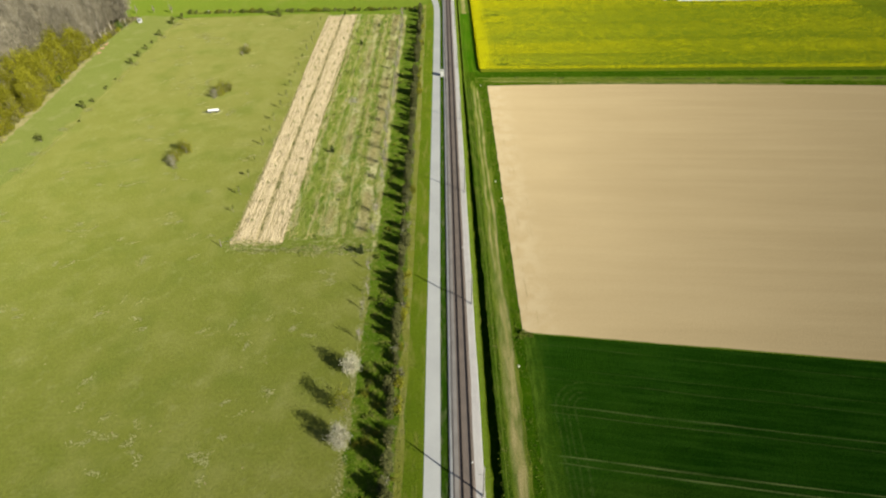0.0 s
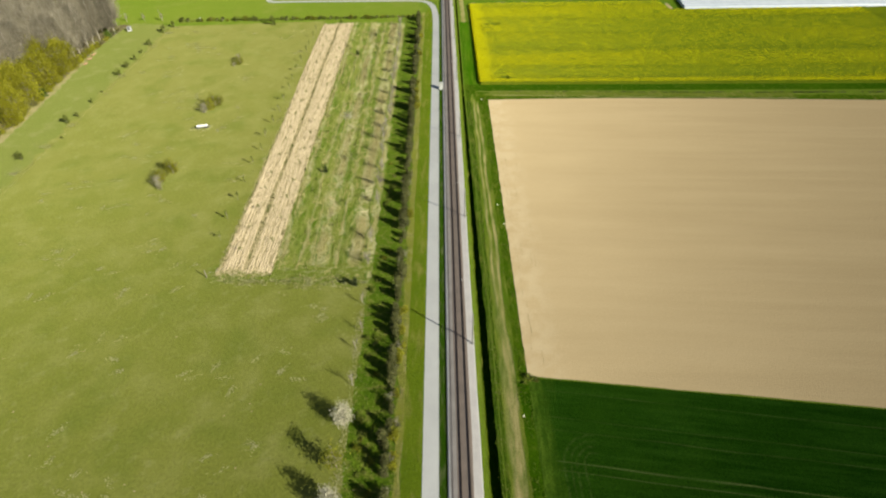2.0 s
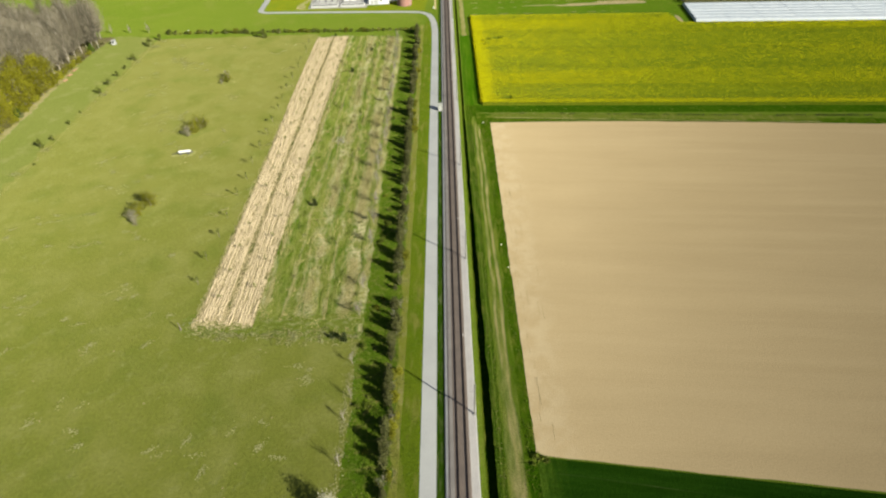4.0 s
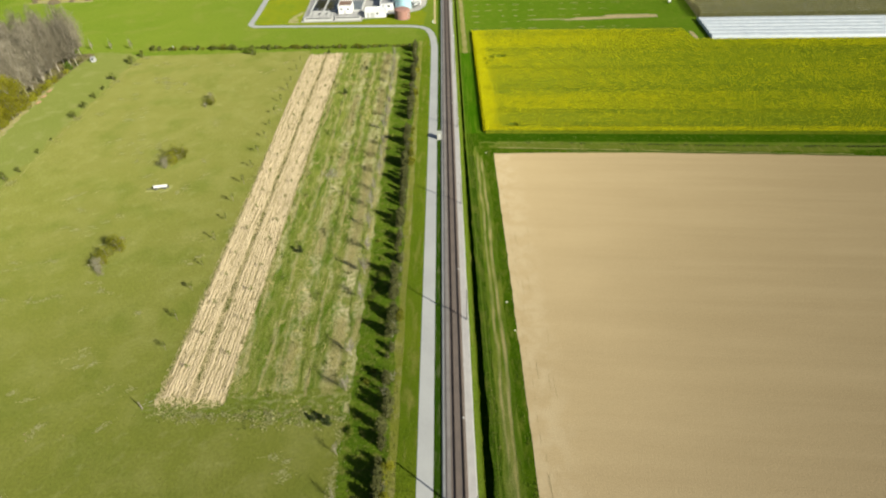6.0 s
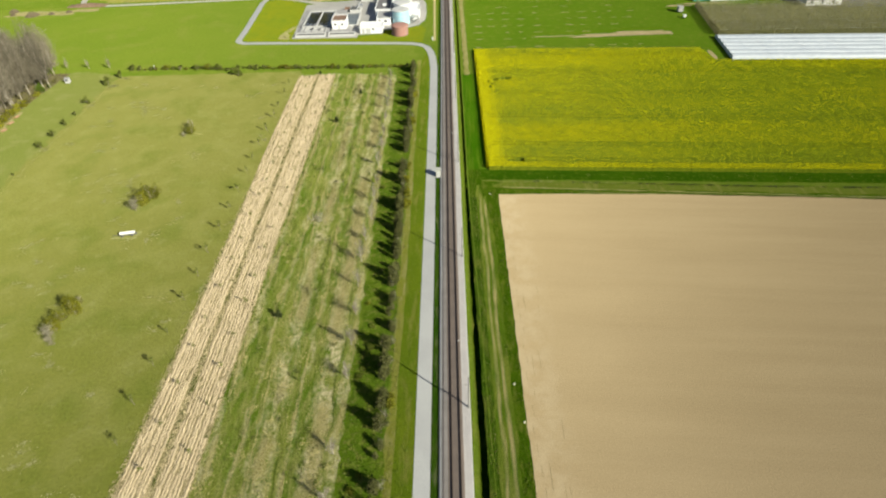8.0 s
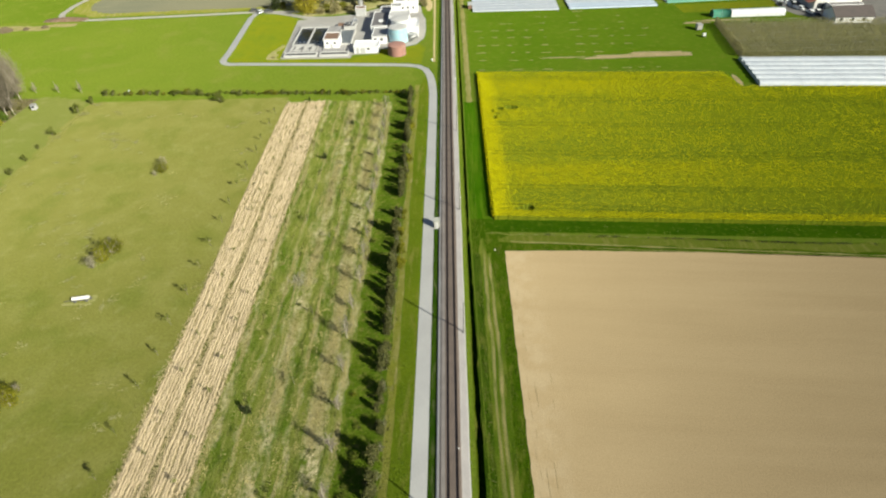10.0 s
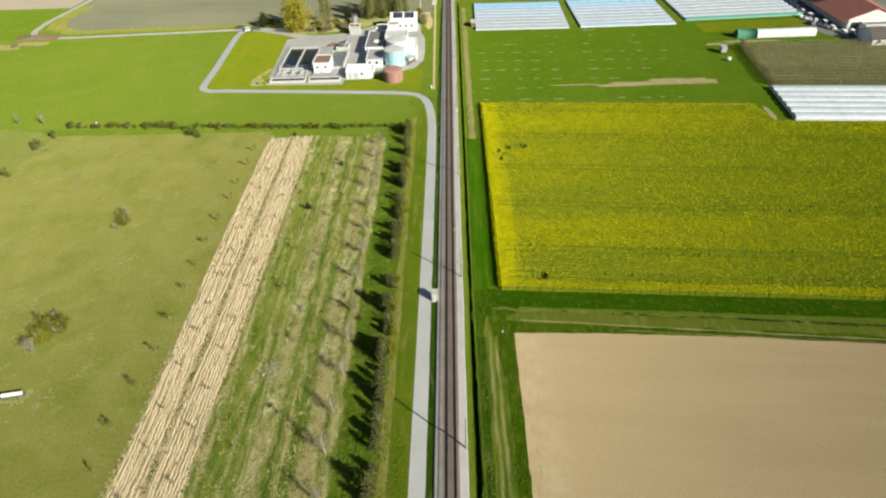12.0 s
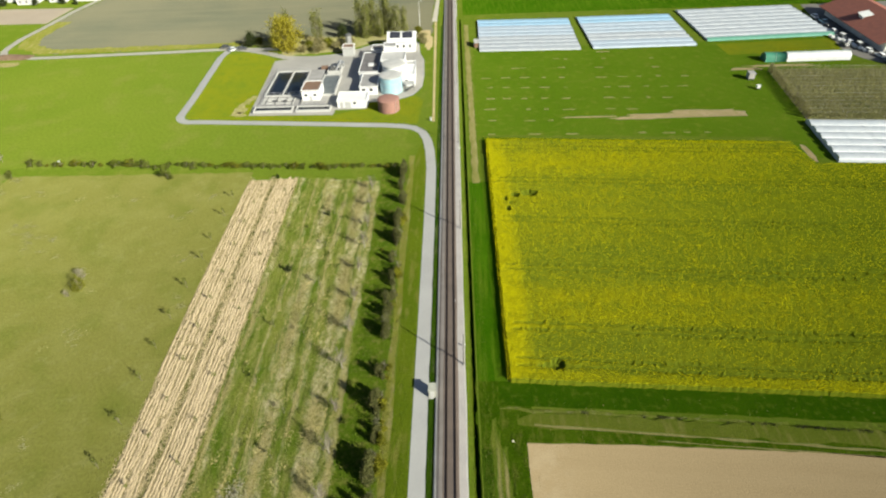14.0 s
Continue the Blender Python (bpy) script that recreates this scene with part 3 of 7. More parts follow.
class Buf:
    """Collects corners and faces of one mesh."""

    def __init__(self):
        self.v, self.f = [], []

    def add(self, verts, faces):
        n = len(self.v)
        self.v.extend(verts)
        self.f.extend(tuple(i + n for i in f) for f in faces)
        return self

    def box(self, x0, y0, z0, x1, y1, z1):
        return self.add([(x0, y0, z0), (x1, y0, z0), (x1, y1, z0), (x0, y1, z0), (x0, y0, z1), (x1, y0, z1), (x1, y1, z1), (x0, y1, z1)],
                        [(3, 2, 1, 0), (4, 5, 6, 7), (0, 1, 5, 4), (1, 2, 6, 5), (2, 3, 7, 6), (3, 0, 4, 7)])

    def prism(self, poly, z0, z1):
        n = len(poly)
        return self.add([(x, y, z0) for x, y in poly] + [(x, y, z1) for x, y in poly],
                        [tuple(range(n - 1, -1, -1)), tuple(range(n, 2 * n))] + [(i, (i + 1) % n, n + (i + 1) % n, n + i) for i in range(n)])

    def tube(self, p, q, r0, r1, n=5, cap=True):
        p, q = Vector(p), Vector(q)
        d = (q - p).normalized()
        a = d.orthogonal().normalized()
        c = d.cross(a)
        ring = [(math.cos(2 * math.pi * i / n), math.sin(2 * math.pi * i / n)) for i in range(n)]
        vs = [tuple(p + r0 * (u * a + w * c)) for u, w in ring] + [tuple(q + r1 * (u * a + w * c)) for u, w in ring]
        fs = [(i, (i + 1) % n, n + (i + 1) % n, n + i) for i in range(n)]
        if cap:
            fs += [tuple(range(n - 1, -1, -1)), tuple(range(n, 2 * n))]
        return self.add(vs, fs)

    def bow(self, line, r):
        """One bent bar through the points of an arch that stands across x."""
        n = len(line)
        out = []
        for i, (x, y, z) in enumerate(line):
            a, c = line[max(0, i - 1)], line[min(n - 1, i + 1)]
            d = Vector((0, c[2] - a[2], a[1] - c[1])).normalized() * r
            out.extend([(x - r, y, z), (x, y + d.y, z + d.z), (x + r, y, z), (x, y - d.y, z - d.z)])
        return self.add(out, [(4 * i + j, 4 * i + (j + 1) % 4, 4 * i + 4 + (j + 1) % 4, 4 * i + 4 + j) for i in range(n - 1) for j in range(4)])

    def spike(self, p, q, r):
        p, q = Vector(p), Vector(q)
        d = (q - p).normalized()
        a = d.orthogonal().normalized()
        c = d.cross(a)
        return self.add([tuple(p + r * a), tuple(p + r * (-0.5 * a + 0.87 * c)), tuple(p + r * (-0.5 * a - 0.87 * c)), tuple(q)],
                        [(0, 1, 3), (1, 2, 3), (2, 0, 3)])


def obj(name, buf, material, parent=None, label="", smooth=False):
    me = bpy.data.meshes.new(name)
    me.from_pydata(buf.v, [], buf.f)
    me.materials.append(material)
    if smooth:
        me.polygons.foreach_set("use_smooth", [True] * len(me.polygons))
    me.update()
    ob = new(name, me)
    if parent:
        ob.parent = parent
    if label:
        ob["label"] = label
    return ob


def part(name, buf, material, parent, label="", smooth=False):
    return obj(name, buf, material, parent, label, smooth)


def empty(name, m=None):
    ob = new(name)
    ob.matrix_basis = m or Matrix.Identity(4)
    return ob


def bulk(name, verts, faces, material, parent=None, smooth=False):
    """A large mesh from number arrays."""
    me = bpy.data.meshes.new(name)
    k = faces.shape[1]
    me.vertices.add(len(verts))
    me.vertices.foreach_set("co", np.asarray(verts, dtype=np.float32).ravel())
    me.loops.add(faces.size)
    me.loops.foreach_set("vertex_index", faces.astype(np.int32).ravel())
    me.polygons.add(len(faces))
    me.polygons.foreach_set("loop_start", np.arange(0, faces.size, k, dtype=np.int32))
    me.polygons.foreach_set("use_smooth", [smooth] * len(faces))
    me.materials.append(material)
    me.update(calc_edges=True)
    me.validate()
    ob = new(name, me)
    if parent:
        ob.parent = parent
    return ob


def lattice_noise(x, y, size, seed):
    """Smooth noise 0..1 over number arrays, with features of that size."""
    u, w = np.asarray(x) / size, np.asarray(y) / size
    i, j = np.floor(u).astype(np.int64), np.floor(w).astype(np.int64)
    a, b = u - i, w - j
    a, b = a * a * (3 - 2 * a), b * b * (3 - 2 * b)

    def h(p, q):
        n = (p * 374761393 + q * 668265263 + seed * 982451653) & 0xFFFFFFFF
        n = ((n ^ (n >> 13)) * 1274126177) & 0xFFFFFFFF
        return ((n ^ (n >> 16)) & 0xFFFF) / 65535.0
    return (h(i, j) * (1 - a) + h(i + 1, j) * a) * (1 - b) + (h(i, j + 1) * (1 - a) + h(i + 1, j + 1) * a) * b


def blades(name, pts, size, material, rng, parent=None, flat=0.0):
    """Small two-triangle blades or leaves at the points given, each turned its own way."""
    n = len(pts)
    s = size * rng.uniform(0.6, 1.4, (n, 1))
    a = rng.normal(size=(n, 3))
    a[:, 2] *= 1 - flat
    a /= np.linalg.norm(a, axis=1)[:, None]
    b = rng.normal(size=(n, 3))
    b[:, 2] *= 1 - flat
    b -= a * (a * b).sum(1)[:, None]
    b /= np.linalg.norm(b, axis=1)[:, None]
    v = np.stack([pts - a * s, pts - b * s * 0.6, pts + a * s, pts + b * s * 0.6], axis=1).reshape(-1, 3)
    return bulk(name, v, np.arange(4 * n).reshape(n, 4), material, parent)


# ---- the ground ----
def ditch_edge(y):
    return 6.5 - 1.6 * min(1.0, max(0.0, (y - 110) / 105))


def side_shift(v, x):
    fade = min(1.0, max(0.0, (v - 60) / 130)) * min(1.0, max(0.0, (420 - v) / 180))
    return -(0.09 * min(80.0, max(0.0, x - 6.0)) + 0.066 * min(180.0, max(0.0, x - 86.0))) * fade


def build_ground():
    xs = [-3500, -900, -400, -220, -150, -100, -60, -30, -12, -7.9, -4.4, -4.0, -3.6, -3.2, -2.7, 2.9, 3.3, 3.9, 4.2, 0, 1, 2, 8, 12, 20, 40, 80, 140, 266, 500, 1000, 3500]
    vs = [-3000, -600, -150] + list(range(-40, 200, 6)) + [206, 210, 212, 213.8, 214.2, 214.7, 215.1, 217, 220, 224] + list(range(230, 520, 10)) + [700, 1400, 3500]
    verts, faces = [], []
    for v in vs:
        e = ditch_edge(v)
        prof = xs[:16] + [4.0, 4.2, 4.45] + [e - 0.4, e, e + 0.5] + xs[22:]
        for x in prof:
            z = 0.0
            live = -140 < v < 440
            if live and -4.01 < x < -3.59:
                z = -0.22
            if live and -2.71 < x < 2.91:
                z = 0.30
            if live and v < 425:
                if x in (4.2, 4.45):
                    z = -1.6
                elif x == e - 0.4:
                    z = -1.5
                elif x == e:
                    z = 0.05
            if x > 11.9 and x < 270 and 214.1 < v < 214.8:
                z = -0.25
            verts.append((x, v - 1.7 * min(1.0, max(0.0, (v - 150) / 50)) + side_shift(v, x), z))
    n = len(xs)
    for j in range(len(vs) - 1):
        for i in range(n - 1):
            k = j * n + i
            faces.append((k, k + 1, k + n + 1, k + n))
    b = Buf().add(verts, faces)
    ground = obj("ground", b, M["grass"])
    ground.data.materials.append(M["ditch_green"])
    for f in ground.data.polygons:
        zs = [ground.data.vertices[i].co.z for i in f.vertices]
        if min(zs) < -0.5:
            f.material_index = 1
    return tagged(ground, "green spring grassland reaching to the horizon", "ground", kind="structure")


build_ground()


def jagged(poly, size, seed):
    """The outline with small uneven steps along each side, as grass grows into it."""
    rng = np.random.default_rng(seed)
    out = []
    for (xa, ya), (xc, yc) in zip(poly, poly[1:] + poly[:1]):
        L = math.hypot(xc - xa, yc - ya)
        n = max(1, min(90, int(L / 1.6)))
        for i in range(n):
            f = i / n
            s = rng.normal(0, size) if i else 0.0
            out.append((xa + (xc - xa) * f - (yc - ya) / L * s, ya + (yc - ya) * f + (xc - xa) / L * s))
    return out


def sheet(name, poly, z, material, label, category="field", jag=0.0):
    """A field or paved area: a thin slab on the ground."""
    if jag:
        poly = jagged(poly, jag, int(abs(poly[0][0] * 31 + poly[0][1] * 17)))
    return tagged(obj(name, Buf().prism(poly, -0.05 if z < 0.2 else 0.0, z), material), label, category, kind="structure")


def ribbon(name, line, width, z, material, label, category="road"):
    """A road along a line of points, with the joints mitred."""
    left, right = [], []
    for i, (x, y) in enumerate(line):
        a, c = line[max(0, i - 1)], line[min(len(line) - 1, i + 1)]
        d = Vector((c[0] - a[0], c[1] - a[1])).normalized()
        left.append((x - d.y * width / 2, y + d.x * width / 2))
        right.append((x + d.y * width / 2, y - d.x * width / 2))
    b = Buf()
    n = len(line)
    b.add([(x, y, z) for x, y in left] + [(x, y, z) for x, y in right] + [(x, y, -0.05) for x, y in left] + [(x, y, -0.05) for x, y in right],
          [(i, n + i, n + i + 1, i + 1) for i in range(n - 1)] + [(2 * n + i, i, i + 1, 2 * n + i + 1) for i in range(n - 1)]
          + [(n + i, 3 * n + i, 3 * n + i + 1, n + i + 1) for i in range(n - 1)])
    return tagged(obj(name, b, material), label, category, kind="structure")


def arc(cx, cy, r, a0, a1, n=8):
    return [(cx + r * math.cos(radians(a0 + (a1 - a0) * i / n)), cy + r * math.sin(radians(a0 + (a1 - a0) * i / n))) for i in range(n + 1)]


WOOD_Y, WOOD_X = (120, 180, 200, 225, 255, 266, 281, 301), (-151.4, -151.8, -152.3, -154.0, -156.2, -156.4, -156.0, -154.4)

sheet("meadow", [(-146, -140), (-20.6, -140), (-20.6, 110), (-57.4, 115.2), (-57.3, 180), (-58.7, 246), (-58.7, 296), (-132, 296.5), (-146, 262)], 0.02, M["meadow"],
      "large olive-green grazed meadow with pale dry patches", jag=0.25)
sheet("orchard_floor", [(-45.6, 116), (-20.2, 112), (-20.2, 290), (-45.2, 293)], 0.025, M["orchard"],
      "patchy mown orchard grass with rows of dry cuttings", jag=0.3)
sheet("rough_grass", [(-60.2, 113.2), (-40, 111.6), (-23.3, 109.0), (-20.0, 118.2), (-44.4, 117.0), (-59.2, 118.6)], 0.029, M["rough"], "rough tufty grass at the end of the orchard", "grass", jag=0.5)
sheet("verge", [(-20.8, -140), (-12.6, -140), (-12.6, 299), (-20.0, 297), (-20.2, 112), (-20.8, 110)], 0.027, M["hedge_grass"], "lush green grass strip beside the hedge", "grass", jag=0.4)
sheet("dry_verge", [(-12.6, -140), (-11.0, -140), (-10.8, 304), (-12.6, 304)], 0.021, M["dry_verge"], "yellowish dry grass strip under the hedge", "grass", jag=0.2)
sheet("roadside_grass", [(-11.0, -140), (-7.75, -140), (-7.3, 318), (-10.8, 304)], 0.022, M["verge"], "green grass verge beside the path", "grass", jag=0.12)
sheet("north_meadow", [(-240, 303), (-14, 299), (-14, 321.6), (-89, 328.4), (-95.6, 334), (-99.4, 391), (-240, 391)], 0.02, M["bright_grass"], "bright green meadow behind the hedge", jag=0.3)
sheet("ploughed_field", [(12.9, 82.4), (260, 46.6), (260, 184), (121, 197.6), (97, 200.0), (66, 202.6), (30, 204.6), (13.3, 205.1)], 0.03, M["soil"], "bare pale brown tilled field", jag=0.06)
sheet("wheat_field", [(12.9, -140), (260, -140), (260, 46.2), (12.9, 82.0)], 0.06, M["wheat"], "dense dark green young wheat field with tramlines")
sheet("farm_track", [(6.7, -140), (11.0, -140), (10.9, 186), (10.3, 195), (9.5, 201), (8.8, 207), (8.2, 210.5), (7.4, 209.6), (6.9, 206), (6.2, 198), (5.9, 190)], 0.024, M["track"], "worn grassy farm track with pale ruts", "track", jag=0.15)
sheet("trial_field", [(8.6, 316.4), (103, 310.6), (103, 298), (112, 298), (120, 362), (150, 362), (168, 396), (104, 392), (9.5, 388)], 0.02, M["trial_grass"], "short green field with small bare trial plots", jag=0.3)
sheet("far_field", [(6, 434), (300, 440), (300, 700), (6, 700)], 0.02, M["lush_grass"], "distant green crop field")
sheet("dark_field", [(-180, 397.0), (-140, 398.6), (-96, 400.5), (-74, 402), (-8, 410), (-8, 700), (-184, 700), (-186, 480), (-192.4, 456), (-194.2, 436), (-197, 416), (-194, 406)], 0.02, M["dark_soil"], "grey-brown bare field beside the track", jag=0.4)
sheet("headland", [(-180, 396.6), (-140, 398.2), (-96, 400.2), (-74, 402), (-50, 406), (-50, 409.4), (-80, 406.6), (-98, 404.6), (-176, 402.4), (-187, 409), (-190, 420), (-187, 440), (-194.6, 440), (-197.2, 416), (-194.4, 405)], 0.026, M["dry_verge"], "dry olive grass strip round the dark field", "grass", jag=0.5)
sheet("sandy_field", [(-420, 440), (-199, 438), (-197, 462), (-420, 466)], 0.02, M["pale_field"], "pale bare field strip before the houses")
sheet("wood_edge_track", [(x + 0.9, y) for x, y in zip(WOOD_X, WOOD_Y)][:6] + [(x - w, y) for x, y, w in zip(WOOD_X, WOOD_Y, (2.2, 2.4, 2.2, 1.8, 1.4, 0.6))][::-1], 0.032, M["worn_dirt"], "pale dirt track along the wood", "track", jag=0.4)
sheet("edge_grass", [(-134.6, 120), (-133.8, 298), (-152, 302)] + [(x - 2.5, y) for x, y in zip(WOOD_X, WOOD_Y)][::-1], 0.026, M["edge_grass"], "fresh green grass beside the wood", "grass", jag=0.7)
sheet("wood_floor", [(x - 1.0, y) for x, y in zip(WOOD_X, WOOD_Y)] + [(-330, 304), (-330, 120)], 0.03, M["litter"], "brown leaf litter under the wood", "ground")
sheet("corner_grass", [(4.9, 203.0), (13.4, 205.2), (30, 204.7), (66, 202.7), (97, 200.1), (121, 197.7), (235, 186.6), (235, 192.6), (86, 204.0), (16, 210.6), (14, 217.6), (11.0, 218.4), (4.8, 219.4)], 0.016, M["margin"], "green grass at the field corner", "grass", jag=0.3)
sheet("scrub_floor", [(-90, 402.5), (-75, 398.5), (-70.5, 387.0), (-58, 389.5), (-45, 392), (-33, 402.2), (-12, 403.5), (-9.5, 412), (-74, 407), (-88, 405)], 0.03, M["scrub_floor"], "dry scrubby ground behind the works", "ground", jag=0.6)
sheet("bright_path", [(-8.6, 426), (-6.2, 426), (-5.0, 475), (-6.4, 475)], 0.034, M["white_gravel"], "bright gravel path beside the railway", "path")
sheet("north_track", [(6.3, 288), (8.2, 288), (8.0, 420), (6.0, 420)], 0.028, M["rut"], "pale dirt track beside the ditch", "track", jag=0.15)
sheet("station_path", [(-6.1, 326), (-5.3, 326), (-6.3, 440), (-7.5, 440)], 0.02, M["sand"], "pale sandy footpath beside the railway", "path")

# roads
ribbon("road_1", [(-5.95, -140), (-5.9, 80), (-5.85, 140), (-5.7, 200), (-5.6, 270), (-5.7, 296), (-6.4, 307), (-7.4, 313.6), (-9.2, 319.0), (-12.0, 321.9), (-16, 323.3), (-22, 324.2), (-60, 327.4), (-86.0, 329.4)]
       + arc(-89.4, 334.6, 5.2, -96, -182, 6) + [(-94.8, 348), (-96.8, 388), (-95.4, 396.6)], 2.85, 0.03, M["asphalt"],
       "pale grey asphalt path that bends round the works")
ribbon("road_3", [(-95, 397.4), (-87, 395.4), (-78, 391.4), (-69, 386.0), (-58, 385.1)], 3.4, 0.045, M["yard"], "pale paved drive into the works")
ribbon("road_2", [(-74, 396), (-96, 397.2), (-123, 395.4), (-142, 394.4), (-174, 392.6)] + arc(-185.4, 406.0, 13.5, 275, 188, 7) + [(-199.2, 416), (-196.3, 436.5), (-194.4, 456), (-189, 480), (-186, 600)], 3.0, 0.026, M["farm_road"],
       "pale gravel farm road round the dark field")

# ---- the railway ----
def build_railway():
    root = tagged(empty("railway_track"), "single rusty railway track on brown ballast", "railway", kind="structure")
    y0, y1 = -140, 560
    bed = Buf()
    prof = [(-2.75, 0.30), (-2.35, 0.42), (-2.2, 0.52), (-1.5, 0.58), (1.0, 0.58), (1.2, 0.55), (1.4, 0.42), (1.5, 0.30)]
    n = len(prof)
    ys = np.arange(y0, y1 + 1, 10.0)
    rng = np.random.default_rng(3)
    for y in ys:
        bed.v.extend((x + rng.normal(0, 0.04), y, z) for x, z in prof)
    for j in range(len(ys) - 1):
        bed.f.extend((j * n + i, j * n + i + 1, (j + 1) * n + i + 1, (j + 1) * n + i) for i in range(n - 1))
    part("ballast_bed", bed, M["ballast"], root)
    for x in (-0.755, 0.755):
        r = Buf()
        sec = [(-0.09, 0.575), (0.09, 0.575), (0.09, 0.645), (0.02, 0.66), (0.02, 0.74), (0.055, 0.755), (0.055, 0.80), (-0.055, 0.80), (-0.055, 0.755),
               (-0.02, 0.74), (-0.02, 0.66), (-0.09, 0.645)]
        k = len(sec)
        r.v.extend((x + a, y, z) for y in (y0, y1) for a, z in sec)
        r.f.extend((i, (i + 1) % k, k + (i + 1) % k, k + i) for i in range(k))
        part("rail", r, M["rail"], root, "dark rusty steel rail")
    s = Buf()
    for i in range(int((y1 - 20) / 0.62)):
        y = 20 + i * 0.62
        s.box(-1.22, y - 0.12, 0.5, 1.0, y + 0.12, 0.585)
    tagged(part("sleeper_row", s, M["ballast"], root), kind="stuff")
    walkway = Buf()
    e = rng.uniform(-0.06, 0.06, (71, 2))
    for j, y in enumerate(np.arange(y0, y1 + 1, 10.0)):
        walkway.v.extend([(1.22, y, 0.44), (2.75 + e[j, 0], y, 0.38), (3.1 + e[j, 1], y, 0.15)])
    for j in range(70):
        walkway.f.extend([(3 * j, 3 * j + 1, 3 * j + 4, 3 * j + 3), (3 * j + 1, 3 * j + 2, 3 * j + 5, 3 * j + 4)])
    part("gravel_walkway", walkway, M["gravel"], root, "pale gravel walkway beside the ballast")
    shoulder = Buf()
    e = rng.uniform(-0.07, 0.07, (71, 2))
    for j, y in enumerate(np.arange(y0, y1 + 1, 10.0)):
        shoulder.v.extend([(-2.62 + e[j, 0], y, 0.37), (-2.3, y, 0.47), (-2.1, y, 0.555), (-1.42 + e[j, 1], y, 0.60)])
    for j in range(70):
        shoulder.f.extend((4 * j + i, 4 * j + i + 1, 4 * j + 5 + i, 4 * j + 4 + i) for i in range(3))
    part("gravel_shoulder", shoulder, M["shoulder"], root, "greyish gravel shoulder of the ballast")
    curb = Buf()
    for j, y in enumerate(np.arange(y0, y1 + 1, 10.0)):
        curb.v.extend([(-2.98, y, 0.0), (-2.95, y, 0.26), (-2.78, y, 0.36), (-2.3, y, 0.45)])
    for j in range(70):
        curb.f.extend((4 * j + i, 4 * j + i + 1, 4 * j + 5 + i, 4 * j + 4 + i) for i in range(3))
    part("cable_duct", curb, M["concrete"], root, "pale concrete cable duct along the track")


build_railway()


def build_masts():
    root = tagged(empty("trackside_pole"), "tall slim grey pole with a short arm beside the track", "pole", "poles along the railway")
    p = Buf().tube((0, 0, -0.2), (0, 0, 8.9), 0.17, 0.11, 8)
    part("pole", p, M["pole"], root)
    part("arm", Buf().tube((-0.1, 0, 6.6), (-0.9, 0, 6.9), 0.05, 0.04, 5), M["pole"], root)
    part("footing", Buf().box(-0.32, -0.32, -0.5, 0.32, 0.32, 0.12), M["concrete"], root)
    for i, y in enumerate((46.6, 90.7, 134.8, 178.2, 222.4, 266.6, 311.0, 355.5, 400.0, 444.0)):
        m = pose(2.55, y, 0.36)
        if i == 0:
            root.matrix_basis = m
        else:
            copy_thing(root, m)


build_masts()


def build_cabinet():
    root = tagged(empty("signal_cabinet", pose(-3.5, 215.6, 0.0)), "pale grey trackside signal hut with a flat roof", "cabinet")
    part("body", Buf().box(-0.65, -0.85, -0.1, 0.65, 0.85, 2.2), M["hut_paint"], root)
    part("roof", Buf().box(-0.75, -0.95, 2.2, 0.75, 0.95, 2.32), M["hut_paint"], root)
    part("door", Buf().box(-0.35, -0.88, 0.1, 0.35, -0.85, 1.95), M["grey_wall"], root)
    part("plinth", Buf().box(-0.9, -1.1, -0.25, 0.9, 1.1, 0.05), M["concrete"], root)


build_cabinet()

# ---- rape field ----
RAPE_HOLES = ((20.8, 221.6, 1.5, 1.3), (19.0, 221.4, 1.0, 0.7), (21.5, 281.0, 2.3, 1.4), (17.6, 280.2, 1.2, 0.9), (15.3, 274.0, 0.5, 1.3), (14.9, 278.6, 0.45, 1.5), (16.4, 276.6, 0.9, 0.4))


